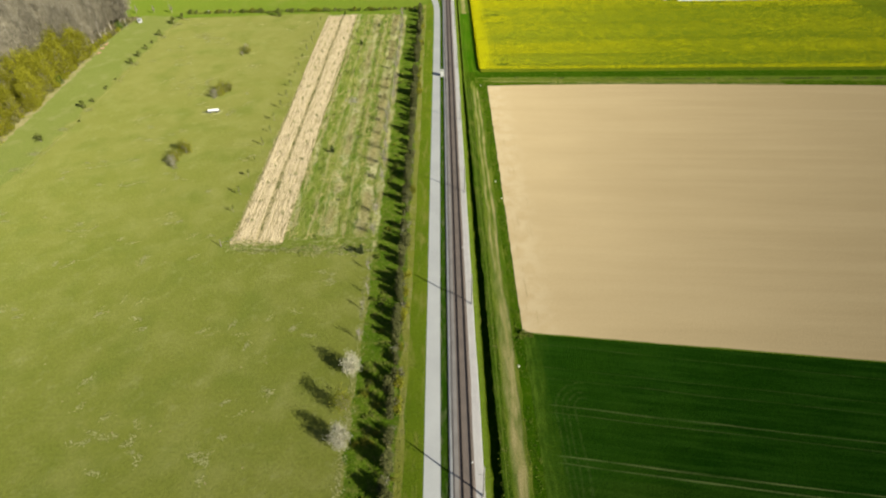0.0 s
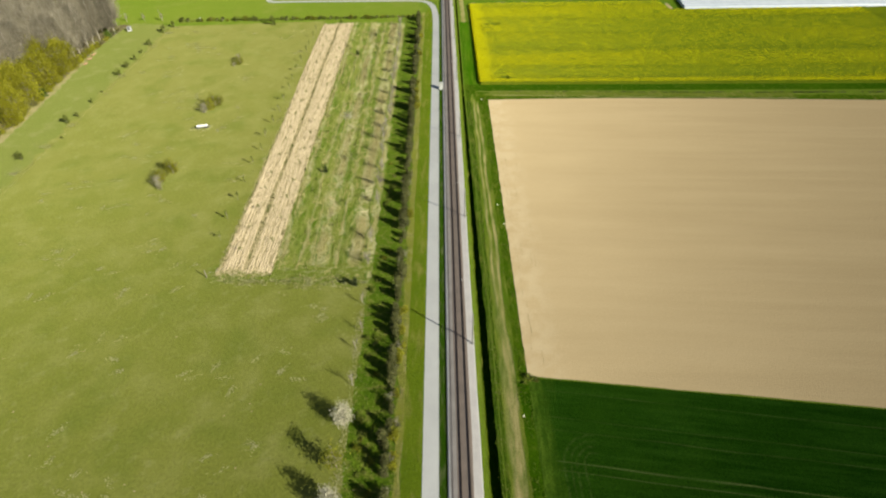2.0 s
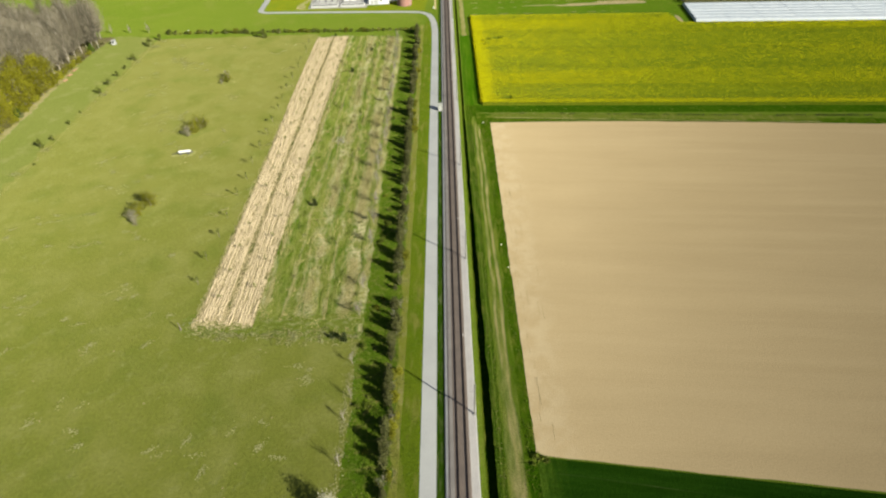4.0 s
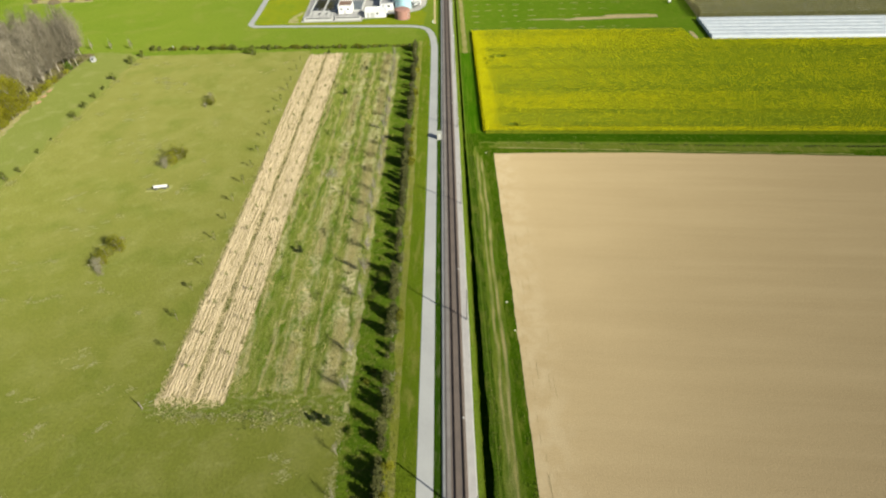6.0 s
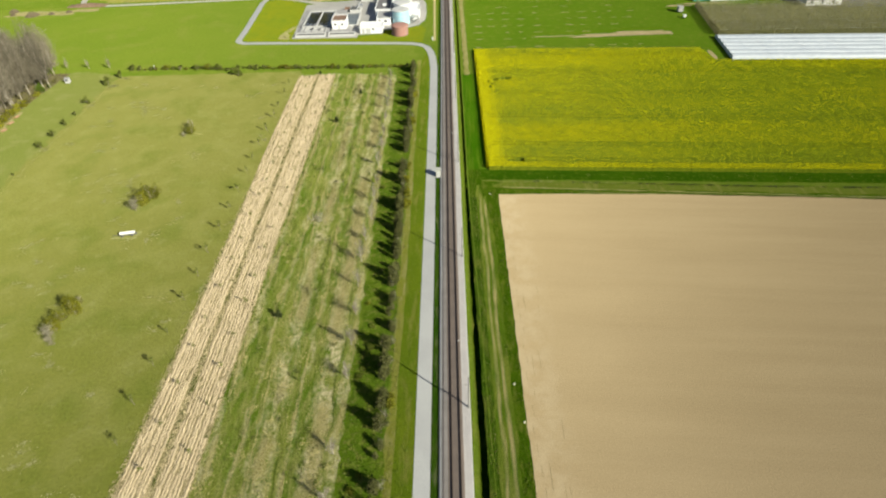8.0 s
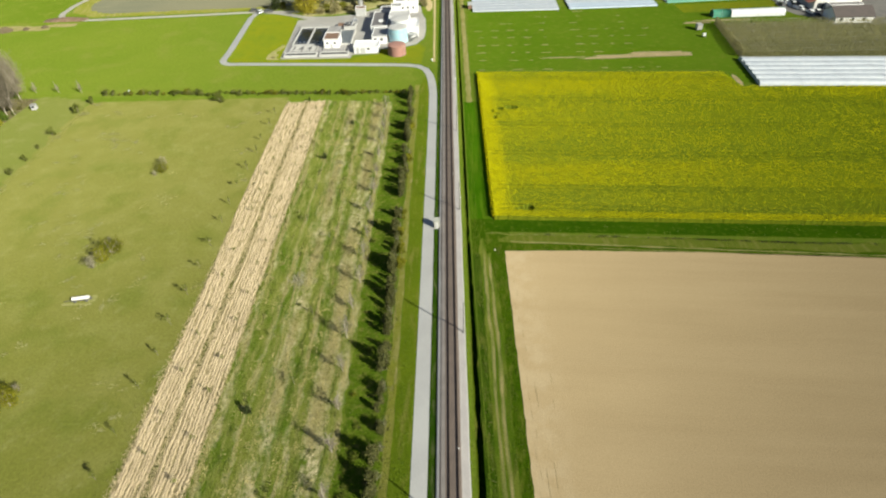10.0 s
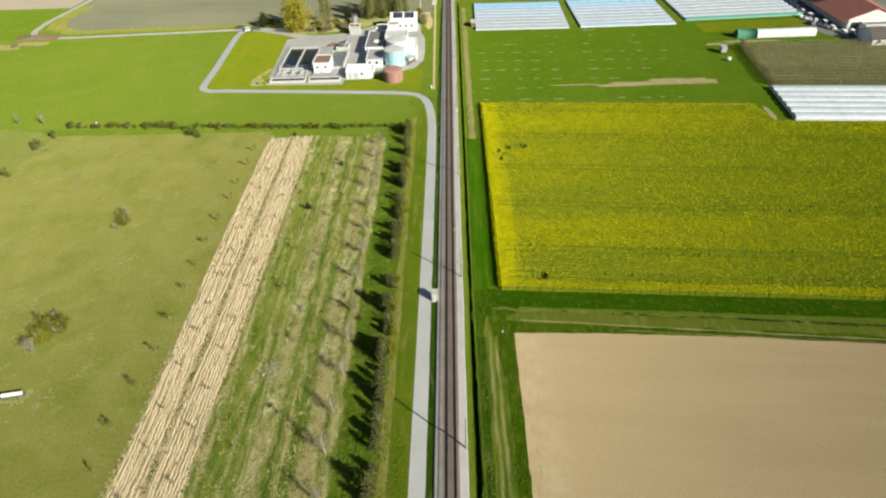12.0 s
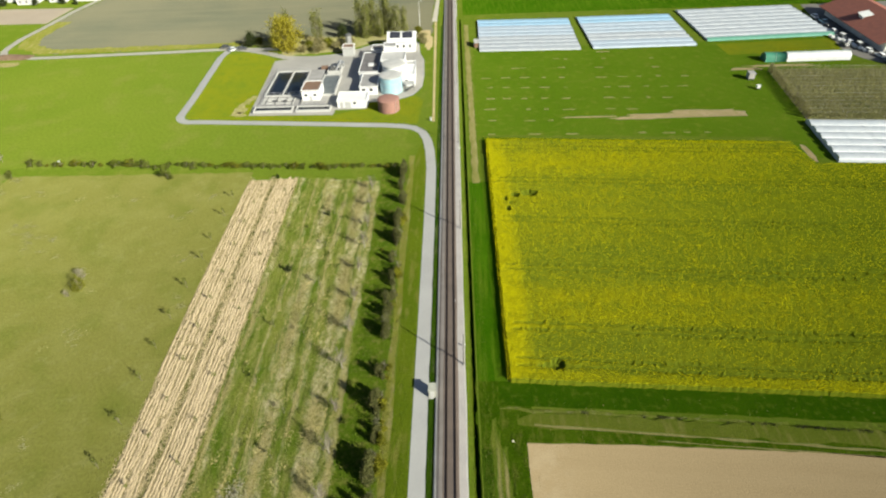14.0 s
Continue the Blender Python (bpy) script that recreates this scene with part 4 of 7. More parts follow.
def build_rape():
    rng = np.random.default_rng(11)
    root = tagged(empty("rape_field"), "yellow flowering rape field with darker tramlines", "field", kind="structure")

    step = 0.5
    xs, vs = np.arange(11.0, 235.01, step), np.arange(218.1, 312.01, step)
    X, V = np.meshgrid(xs, vs)
    inside = (X < 102.6 + 2.4 * np.clip((312.0 - V) / 12.0, 0, 1)) | (V < 299.9)
    X = X + rng.normal(0, step * 0.2, X.shape)
    V = V + rng.normal(0, step * 0.2, V.shape)
    Y = V - 0.066 * (X - 11)
    Z = 0.96 + 0.14 * lattice_noise(X, Y, 1.1, 1) + 0.12 * lattice_noise(X, Y, 3.5, 2) + 0.09 * rng.random(X.shape)
    for off in (4.3, 13.9, 32.6, 51.3, 70.0, 88.0):
        for w in (-0.95, 0.95):
            near = np.abs(V - (218.1 + off + w) - 0.25 * np.sin(X / 13.0)) < 0.32
            Z = np.where(near & (X > 13), Z * 0.76, Z)
    for hx, hy, rx, ry in RAPE_HOLES:
        Z = np.where(((X - hx) / rx) ** 2 + ((Y - hy) / ry) ** 2 < rng.uniform(0.6, 1.2, X.shape), 0.15, Z)
    core = inside.copy()
    core[1:-1, 1:-1] = inside[1:-1, 1:-1] & inside[2:, 1:-1] & inside[1:-1, 2:] & inside[:-2, 1:-1]
    core[0, :] = core[-1, :] = core[:, 0] = core[:, -1] = False
    Z = np.where(core, Z, 0.0)
    X[:, 0] = X[:, 1] - 0.06
    nx = len(xs)
    jj, ii = np.meshgrid(np.arange(len(vs) - 1), np.arange(nx - 1), indexing="ij")
    keep = inside[1:, :-1] & inside[:-1, 1:]
    k = (jj * nx + ii)[keep].ravel()
    bulk("canopy", np.stack([X, Y, Z], -1).reshape(-1, 3), np.stack([k, k + 1, k + nx + 1, k + nx], 1), M["rape"], root)
    def stand(n, x0, x1, v1, size):
        """Upright flower heads, thicker in the yellow bands and along the rims."""
        x, v = rng.uniform(x0, x1, n), rng.uniform(218.2, v1, n)
        dens = 0.36 + 0.42 * np.clip((lattice_noise(x * 0.08, v, 6.0, 6) - 0.35) * 2.2, 0, 1) + 0.25 * (np.abs(v - 240.5) < 7) + 0.25 * (np.abs(v - 300) < 9)
        dens *= (0.7 + 0.6 * lattice_noise(x, v, 2.6, 16)) * (1.2 - 0.55 * np.clip((x - 28) / 60, 0, 1))
        dens = np.where((x < 14.6 + 2.2 * lattice_noise(x * 0.4, v, 4.0, 5)) | (v > 310.4), 0.55, np.where(v < 220.4 + 1.2 * lattice_noise(x, v, 5.0, 8), 0.6, dens * 0.48))
        for off in (4.3, 13.9, 32.6, 51.3, 70.0, 88.0):
            dens = np.where((np.abs(np.abs(v - (218.1 + off) - 0.25 * np.sin(x / 13.0)) - 0.95) < 0.3) & (x > 13), 0.05, dens)
        y = v - 0.066 * (x - 11)
        for hx, hy, rx, ry in RAPE_HOLES:
            dens = np.where(((x - hx) / rx) ** 2 + ((y - hy) / ry) ** 2 < 1.1, 0.0, dens)
        keep = (rng.random(n) * 1.2 < dens) & ((x < 102.6 + 2.4 * np.clip((312.0 - v) / 12.0, 0, 1)) | (v < 299.6))
        x, y = x[keep], y[keep]
        m = len(x)
        a = rng.random(m) * 2 * np.pi
        w, h, z = size * rng.uniform(0.45, 0.95, m), size * rng.uniform(2.3, 4.8, m), rng.uniform(0.98, 1.24, m)
        dx, dy = np.cos(a) * w, np.sin(a) * w
        lx, ly = rng.normal(0, 0.04, m), rng.normal(0, 0.04, m)
        vt = np.stack([np.stack([x - dx, y - dy, z], 1), np.stack([x + dx, y + dy, z], 1), np.stack([x + dx * 0.5 + lx, y + dy * 0.5 + ly, z + h], 1), np.stack([x - dx * 0.5 + lx, y - dy * 0.5 + ly, z + h], 1)], 1)
        tagged(bulk("flowers", vt.reshape(-1, 3), np.arange(4 * m).reshape(m, 4), M["rape_flower"], root), kind="stuff")

    stand(1050000, 10.8, 190.0, 311.8, 0.063)


build_rape()


# ---- straw strips ----
def build_straw(x0, x1, y0, y1, seed, flare=0.0):
    rng = np.random.default_rng(seed)
    root = tagged(empty("straw_strip"), "long strip of straw-covered planting ridges", "crop bed", "straw strips in the orchard")
    tagged(root, kind="structure")
    part("furrow_floor", Buf().prism([(x0, y0), (x1, y0), (x1, y1), (x0 - flare, y1), (x0 - flare, 246), (x0, 178)], -0.05, 0.035), M["furrow"], root)
    n = 9
    w = (x1 - x0) / n
    for i in range(n):
        cx = x0 + (i + 0.5) * w + rng.normal(0, 0.05)
        a, c = y0 + rng.uniform(-1.8, 1.2), y1 + rng.uniform(-0.8, 1.0)
        ys = np.arange(a, c, 0.45)
        m = len(ys)
        ph = rng.uniform(0, 6)
        wob = 0.07 * np.sin(ys * 0.13 + ph) + 0.3 * (lattice_noise(ys, ys * 0 + i, 4.0, seed + i) - 0.5) + rng.normal(0, 0.07, m)
        h = 0.06 + 0.16 * lattice_noise(ys, ys * 0 + i, 1.6, seed + 40 + i) * rng.uniform(0.6, 1.2, m)
        wide = rng.uniform(0.34, 0.46)
        half = w * (wide + 0.3 * (lattice_noise(ys, ys * 0 + i, 5.0, seed + 70 + i) - 0.5) + 0.1 * rng.random(m))
        gap = lattice_noise(ys, ys * 0 + i, 2.2, seed + 90 + i) < 0.17
        wob = wob - flare * (1 - (i + 0.5) / n) * np.clip((ys - 178) / 68, 0, 1)
        verts = np.concatenate([np.stack([cx + wob + k * half, ys, np.where(gap, 0.02, np.where(abs(k) > 0.9, 0.02, h * (1 - 0.4 * abs(k)) + 0.04))], 1)[:, None] for k in (-1.0, -0.5, 0.0, 0.5, 1.0)], 1)
        k = (np.arange(m - 1)[:, None] * 5 + np.arange(4)).ravel()
        bulk("straw_ridge", verts.reshape(-1, 3), np.stack([k, k + 1, k + 6, k + 5], 1), M["straw"], root)


sheet("bed_gap", [(-57.6, 116.8), (-44.6, 115.6), (-44.6, 292.6), (-58.9, 291.6), (-59.0, 245), (-57.6, 180)], 0.03, M["gap_weeds"], "weedy grass between the straw strips", "grass")
build_straw(-57.4, -52.2, 117.4, 291.0, 21, 1.5)
build_straw(-50.8, -45.0, 116.2, 292.2, 22)


# ---- plants ----
def branch_points(rng, h, r, low, n):
    """Points through a crown: wider in the middle, uneven."""
    u = rng.random(n)
    z = low + (h - low) * u
    rr = r * np.sqrt(np.sin(np.pi * np.clip(u * 0.85 + 0.12, 0, 1))) * (0.35 + 0.65 * rng.random(n))
    a = rng.random(n) * 2 * np.pi
    return np.stack([rr * np.cos(a), rr * np.sin(a), z], 1)


def make_tree(name, label, h, r, low, seed, bark, leaf=None, leaves=0, leaf_size=0.25, twig=None, twigs=0, group="", category="tree", clumps=14, trunk_r=None, upright=0.6, spread=0.04, rise=(0.45, 0.75), limb=0.32):
    rng = np.random.default_rng(seed)
    root = tagged(empty(name), label, category, group)
    tr = trunk_r or h * 0.018
    t = Buf()
    lean = rng.normal(0, 0.03, 2) * h
    top = (lean[0], lean[1], h * 0.82)
    mid = (lean[0] * 0.4, lean[1] * 0.4, h * 0.4)
    t.tube((0, 0, -0.15), mid, tr, tr * 0.65, 6).tube(mid, top, tr * 0.65, tr * 0.15, 5)
    ends = branch_points(rng, h, r * 0.85, low, clumps)
    for e in ends:
        z = max(low * 0.5, e[2] * rng.uniform(*rise))
        s = (lean[0] * z / h, lean[1] * z / h, z)
        t.tube(s, tuple(e), tr * limb, tr * 0.08, 4, False)
    part("trunk", t, M[bark], root)
    if twigs:
        b = Buf()
        for i in range(twigs):
            e = ends[rng.integers(clumps)]
            s = e * rng.uniform(0.55, 1.0) + rng.normal(0, spread * r, 3)
            s[2] = max(s[2], low * 0.8)
            d = rng.normal(0, 1, 3)
            d[2] = abs(d[2]) * upright + 0.05
            d = d / np.linalg.norm(d) * r * rng.uniform(0.15, 0.42)
            b.spike(tuple(s), tuple(s + d), max(0.012, 0.0042 * h) * rng.uniform(0.6, 1.2))
        part("twig_crown", b, M[twig], root)
    if leaves:
        c = ends[rng.integers(clumps, size=leaves)]
        p = c + rng.normal(0, 1, (leaves, 3)) * np.array([0.24 * r, 0.24 * r, 0.11 * (h - low) + 0.02])
        p[:, 2] = np.maximum(p[:, 2], low * 0.6 + 0.05)
        blades("crown", p, leaf_size, M[leaf], rng, root)
    return root


def plant(kinds, spots, rng, smin=0.85, smax=1.15):
    """Stands copies of the kinds given at the spots (x, y[, size]); the first of each kind takes a spot itself."""
    used = set()
    for s in spots:
        k = kinds[int(rng.integers(len(kinds)))]
        size = (s[2] if len(s) > 2 else 1.0) * rng.uniform(smin, smax)
        m = pose(s[0], s[1], 0.0, 0, 0, rng.uniform(0, 360)) @ Matrix.Diagonal((size, size, size * rng.uniform(0.92, 1.08), 1))
        if k.name in used:
            first = k.scale.copy()
            k.scale = (1, 1, 1)
            copy_thing(k, m)
            k.scale = first
        else:
            used.add(k.name)
            k.matrix_basis = m


def wood_line(y):
    """Where the grass meets the wood."""
    return float(np.interp(y, WOOD_Y, WOOD_X))


def build_plants():
    rng = np.random.default_rng(77)
    # hedge along the path
    hedge = [make_tree("hedge_shrub", "dense leafless grey-brown shrub in the hedge beside the path", 3.7, 1.05, 0.05, 100 + i, "pale_bark", "leaf_hedge", 1500, 0.14, "twig_hedge", 420,
                       "hedge along the path", "shrub", 20, 0.07) for i in range(3)]
    thin = [make_tree("hedge_shrub", "thin bare pale shrub in the hedge beside the path", 2.6, 1.0, 0.05, 110 + i, "pale_bark", "leaf_hedge", 160, 0.12, "twig_hedge", 420,
                      "hedge along the path", "shrub", 16, 0.05) for i in range(2)]
    fresh = [make_tree("hedge_shrub", "yellow-green budding shrub in the hedge beside the path", 1.7, 0.8, 0.2, 120 + i, "bark", ("leaf_olive", "leaf_fresh")[i], 560, 0.12, None, 0,
                       "hedge along the path", "shrub", 12, 0.04) for i in range(2)]
    spots, sparse, young = [], [], []
    y = 36.0
    while y < 296:
        for i in range(int(rng.integers(2, 5))):
            spots.append((-13.6 + rng.normal(0, 0.35), y, rng.uniform(0.5, 1.25)))
            y += rng.uniform(0.8, 1.9)
        sparse.append((-13.2 + rng.normal(0, 0.4), y - rng.uniform(0, 1.5)))
        if y < 275:
            for i in range(int(rng.choice((0, 0, 1, 3, 6)))):
                young.append((-12.4 + rng.normal(0, 0.35), y + rng.uniform(-4, 1), rng.uniform(0.6, 1.35)))
        y += rng.uniform(0.4, 2.4) if y < 108 else rng.uniform(1.4, 3.8) if rng.random() < 0.65 else rng.uniform(4.0, 7.5)
    plant(hedge, spots, rng, 0.75, 1.0)
    plant(thin, sparse, rng, 0.8, 1.2)
    plant(fresh, young, rng, 0.7, 1.1)
    # low scrub in the strip between meadow and hedge
    low = [make_tree("verge_bush", "low sprawling green bush in the strip beside the hedge", 0.9, 1.1, 0.05, 130 + i, "bark", ("leaf_verge", "leaf_verge", "leaf_olive")[i], 300, 0.14, None, 0,
                     "bushes in the hedge strip", "bush", 12, 0.04) for i in range(3)]
    plant(low, [(rng.uniform(-19.6, -16.2), y, rng.uniform(0.4, 0.9)) for y in np.concatenate([rng.uniform(38, 113, 30), rng.uniform(113, 290, 16)])], rng)
    corner = make_tree("corner_weed", "low dark green weed clump at the field corner", 0.8, 0.9, 0.05, 136, "bark", "leaf_verge", 260, 0.13, None, 0, "weeds at the field corner", "weed", 10, 0.03)
    plant([corner], [(13.0, 81.6, 1.1), (14.3, 81.3, 0.8), (12.2, 80.7, 0.7)], rng)
    # orchard row beside the hedge
    fruit = [make_tree("fruit_tree", "young bare fruit tree with a pale trunk", 6.2, 1.6, 2.0, 140 + i, "pale_bark", None, 0, 0.1, "twig_grey", 420,
                       "fruit trees in rows", "fruit tree", 16, 0.10) for i in range(3)]
    row = [(-21.6, 117.2), (-21.5, 125.8), (-21.3, 134.0), (-21.0, 142.2), (-21.3, 151.0), (-21.4, 159.8), (-21.8, 168.8), (-22.0, 177.6), (-21.8, 186.0), (-21.1, 194.6), (-21.2, 203.4),
           (-21.3, 212.0), (-21.6, 222.2), (-21.3, 232.0), (-21.6, 241.2), (-21.6, 250.8), (-21.4, 259.8), (-21.6, 268.6), (-21.8, 277.4), (-22.0, 285.6)]
    plant(fruit, row, rng, 0.85, 1.1)
    plant([make_tree("fruit_tree", "small bare fruit tree with a pale trunk", 4.2, 0.9, 1.6, 150, "pale_bark", None, 0, 0.1, "twig_grey", 160,
                     "fruit trees in rows", "fruit tree", 10, 0.07)], [(-20.8, 95.1), (-21.6, 90.3), (-21.3, 81.1), (-21.5, 103.5)], rng)
    white = make_tree("cherry_tree", "fruit tree in full white blossom", 6.2, 1.75, 1.4, 160, "bark", "blossom", 2200, 0.13, None, 0, "fruit trees in rows", "fruit tree", 22)
    plant([white], [(-21.8, 72.6), (-22.0, 56.4, 1.02)], rng, 0.95, 1.05)
    plant([make_tree("fruit_tree", "fruit tree with yellow-brown young leaves", 5.8, 1.9, 1.3, 163, "bark", "leaf_olive", 700, 0.15, "twig_pale", 200, "fruit trees in rows", "fruit tree", 18)],
          [(-22.1, 63.9)], rng)
    # rows of small young trees
    small = [make_tree("young_tree", "thin staked young tree with a small crown", 3.1, 0.7, 1.5, 170 + i, "bark", "leaf_meadow", 110, 0.13, "twig_pale", 60,
                       "young trees in rows", "young tree", 8, 0.04) for i in range(2)]
    spots = [(-61.2 + rng.normal(0, 0.25), y + rng.normal(0, 0.5), 0.88) for y in np.arange(127.9, 290, 9.1)]
    spots += [(-53.9 + rng.normal(0, 0.2), y + rng.normal(0, 0.5), 0.62) for y in np.arange(122.7, 290, 9.2)]
    spots += [(-46.8 + rng.normal(0, 0.2), y + rng.normal(0, 0.5), 0.62) for y in np.arange(126.6, 290, 9.27)]
    spots += [(-38.1 + rng.normal(0, 0.3), y + rng.normal(0, 0.8), 0.7) for y in (178.5, 220.0, 232.5)]
    spots += [(-30.8 + rng.normal(0, 0.5), y + rng.normal(0, 0.8), 0.9) for y in (141.0, 166.5, 183.0, 201.5, 211.6, 229.0, 246.0, 262.0, 274.0)]
    plant(small, spots, rng)
    dark = make_tree("dark_bush", "small dark evergreen bush among the cuttings", 2.4, 0.8, 0.3, 180, "bark", "leaf_dark", 420, 0.16, None, 0, "", "bush", 12, 0.05)
    plant([dark], [(-37.9, 159.2), (-38.3, 251.2, 0.8), (-32.6, 273.6, 0.6), (-50.6, 292.6, 0.6), (-24.0, 109.6, 0.9), (-26.6, 110.4, 0.6)], rng)
    # shrubs along the far side of the meadow
    far = [make_tree("pasture_shrub", "low dark green shrub at the meadow edge", 2.4, 1.1, 0.2, 190 + i, "bark", "leaf_meadow", 420, 0.15, "twig_pale", 40, "shrubs at the meadow edge", "shrub", 12, 0.06) for i in range(2)]
    plant(far, [(-137.5, 172.6, 1.2), (-134.8, 196.9, 1.1), (-133.8, 202.2, 0.8), (-133.4, 213.4, 0.7), (-133.7, 222, 0.5), (-134.0, 238.5, 1.1), (-134.1, 246.6), (-134.2, 254.5, 0.8), (-134.4, 262.5, 0.6),
                (-134.3, 271.4, 1.2), (-133.9, 288.6, 1.4), (-131.8, 295.4, 1.1), (-83.6, 293.4, 1.3), (-131, 186, 0.4)], rng)
    big = [make_tree("meadow_tree", "low meadow tree with loose yellow-green leaves", 4.4, 2.1, 0.2, 200 + i, "pale_bark", ("leaf_olive", "leaf_fresh")[i], 1100, 0.15, "twig_pale", 160, "lone trees on the meadow", "tree", 16, 0.12, spread=0.1) for i in range(2)]
    plant(big, [(-85.0, 162.0, 1.0), (-86.6, 164.0, 0.85), (-87.2, 159.8, 0.7), (-86.8, 157.0, 0.75), (-85.6, 207.4, 1.05), (-86.4, 204.6, 0.9), (-84.6, 209.6, 0.75), (-86.8, 246.4, 0.85)], rng, 0.95, 1.05)
    pale = make_tree("bramble_thicket", "pale grey bare bramble thicket on the meadow", 2.6, 1.5, 0.1, 206, "pale_bark", "twig_thicket", 420, 0.11, "twig_thicket", 520, "thickets on the meadow", "bush", 18, 0.06, spread=0.15)
    plant([pale], [(-87.0, 154.8, 1.15), (-85.8, 153.2, 0.8), (-85.4, 165.6, 0.6), (-87.8, 202.0, 1.2), (-89.0, 206.0, 0.7), (-88.0, 212.0, 0.6), (-88.4, 250.4, 0.95), (-88.6, 244.2, 0.55)], rng, 0.95, 1.05)
    # hedge across, behind the meadow
    cross = [make_tree("field_hedge_shrub", "brown and green shrub in the field hedge", 1.8, 1.5, 0.1, 210 + i, "bark", ("leaf_olive", "leaf_verge", "leaf_meadow")[i], 300, 0.2, "twig_pale", 160,
                       "hedge behind the meadow", "shrub", 14, 0.06) for i in range(3)]
    spots, x = [], -130.0
    while x < -15:
        spots.append((x, 302.4 - 0.048 * (x + 130) + rng.normal(0, 0.5), rng.uniform(0.5, 1.1)))
        x += rng.uniform(1.6, 3.2)
    plant(cross, spots, rng)
    plant(fruit[:1], [(-150.1, 306.0, 0.8), (-140.9, 305.4, 0.8), (-159, 306, 0.8)], rng)
    # the wood
    bare = [make_tree("woodland_tree", "tall bare grey woodland tree", 20.0, 4.1, 5.0, 220 + i, "pale_bark", None, 0, 0.3, "twig_wood", 2300, "bare trees of the wood", "tree", 46, 0.22, 2.6, 0.2, (0.12, 0.55), 0.45) for i in range(3)]
    leafed = [make_tree("leafing_tree", "woodland tree in fresh yellow-green leaf", 11.5, 4.0, 0.6, 230 + i, "pale_bark", "leaf_wood", 4200, 0.24, "twig_wood", 500, "leafing trees of the wood", "tree", 26, spread=0.12) for i in range(3)]
    bspots, lspots = [], []
    for x in np.arange(-146.0, -224, -5.0):
        for y in np.arange(164, 304, 4.9):
            px, py = x + rng.normal(0, 1.5), y + rng.normal(0, 1.5)
            if py > 300 or px > wood_line(py) - 1.2:
                continue
            edge = px > wood_line(py) - 14
            if py < 250 and rng.random() < (0.62 + 0.34 * (192 < py < 248) if edge else 0.05):
                lspots.append((px, py, rng.uniform(0.5, 1.15) if edge else 1.1))
            else:
                bspots.append((px, py, rng.uniform(0.8, 1.1)))
    plant(bare, bspots, rng)
    plant(leafed, lspots, rng)
    n = 16000
    x, y = rng.uniform(-222, -143, n), rng.uniform(162, 300, n)
    inside = x < np.interp(y, WOOD_Y, WOOD_X) - 1.0
    x, y, n = x[inside], y[inside], int(inside.sum())
    p = np.stack([x, y, rng.uniform(0.05, 1.0, n) ** 2 * 4.0], 1)
    tagged(blades("undergrowth", p, 0.32, M["wood_leaf"], rng), "brown and olive undergrowth in the wood", "undergrowth", kind="stuff")
    edge = [make_tree("edge_bush", "bush at the edge of the wood", 2.6, 1.7, 0.1, 235 + i, "bark", ("leaf_green", "leaf_fresh", "wood_leaf")[i], 520, 0.22, "twig_grey", 120, "bushes along the wood", "bush", 14, 0.05) for i in range(3)]
    plant(edge, [(wood_line(y) - 2.0 + rng.normal(0, 0.6), y, rng.uniform(0.5, 1.1)) for y in np.arange(166, 296, 4.2)], rng)
    # trees behind the works
    yellow = make_tree("willow_tree", "rounded tree in bright yellow spring leaf", 12.0, 5.6, 1.0, 240, "bark", "leaf_yellow", 5200, 0.3, None, 0, "", "tree", 40)
    plant([yellow], [(-69.2, 394.0, 1.18)], rng, 1, 1)
    evergreen = [make_tree("evergreen_tree", "dark evergreen tree behind the works", 9.0, 3.4, 0.4, 243 + i, "bark", "leaf_dark", 1500, 0.4, None, 0, "trees behind the works", "tree", 26) for i in range(1)]
    plant(evergreen, [(-78.5, 397, 0.95), (-86.5, 399.5, 0.55), (-48, 408, 0.6)], rng)
    poplar = [make_tree("poplar_tree", "slender budding poplar tree", 13.5, 2.6, 1.0, 250 + i, "pale_bark", "leaf_poplar", 1500, 0.3, "twig_pale", 260, "poplars behind the works", "tree", 26) for i in range(2)]
    plant(poplar, [(-40, 409), (-37, 407.5), (-34, 409.5), (-31, 408), (-27.5, 410), (-24, 408.5), (-20.5, 410, 0.9), (-36, 413), (-29, 413.5), (-58, 404, 0.9), (-70.5, 402, 0.9)], rng)
    scrub = [make_tree("scrub_bush", "loose scrub bush with young leaves", 3.0, 2.0, 0.1, 260 + i, "bark", ("leaf_scrub", "leaf_olive")[i], 600, 0.28, "twig_grey", 120, "scrub behind the works", "bush", 16, 0.06) for i in range(2)]
    plant(scrub, [(-63, 392, 1.2), (-60, 394), (-57, 391.5), (-54, 393.5, 1.1), (-52, 397), (-49, 394), (-47, 399, 1.2), (-43, 402), (-60, 400, 1.3), (-55, 401), (-84, 401.5), (-90, 401.5, 0.7),
                  (-12.5, 404), (-11.5, 398, 0.8), (-14, 411)], rng)
    plant(evergreen[:1], [(-238, 468, 0.5), (-221, 469, 0.45), (-207, 470, 0.4), (-199, 468, 0.35), (-250, 468, 0.6)], rng)
    # farmyard trees
    plant([make_tree("yard_tree", "yellow-green tree between the farm houses", 9.0, 3.2, 1.0, 270, "bark", "leaf_fresh", 1200, 0.36, None, 0, "", "tree", 22)], [(186, 429), (195, 434, 1.2)], rng)


build_plants()


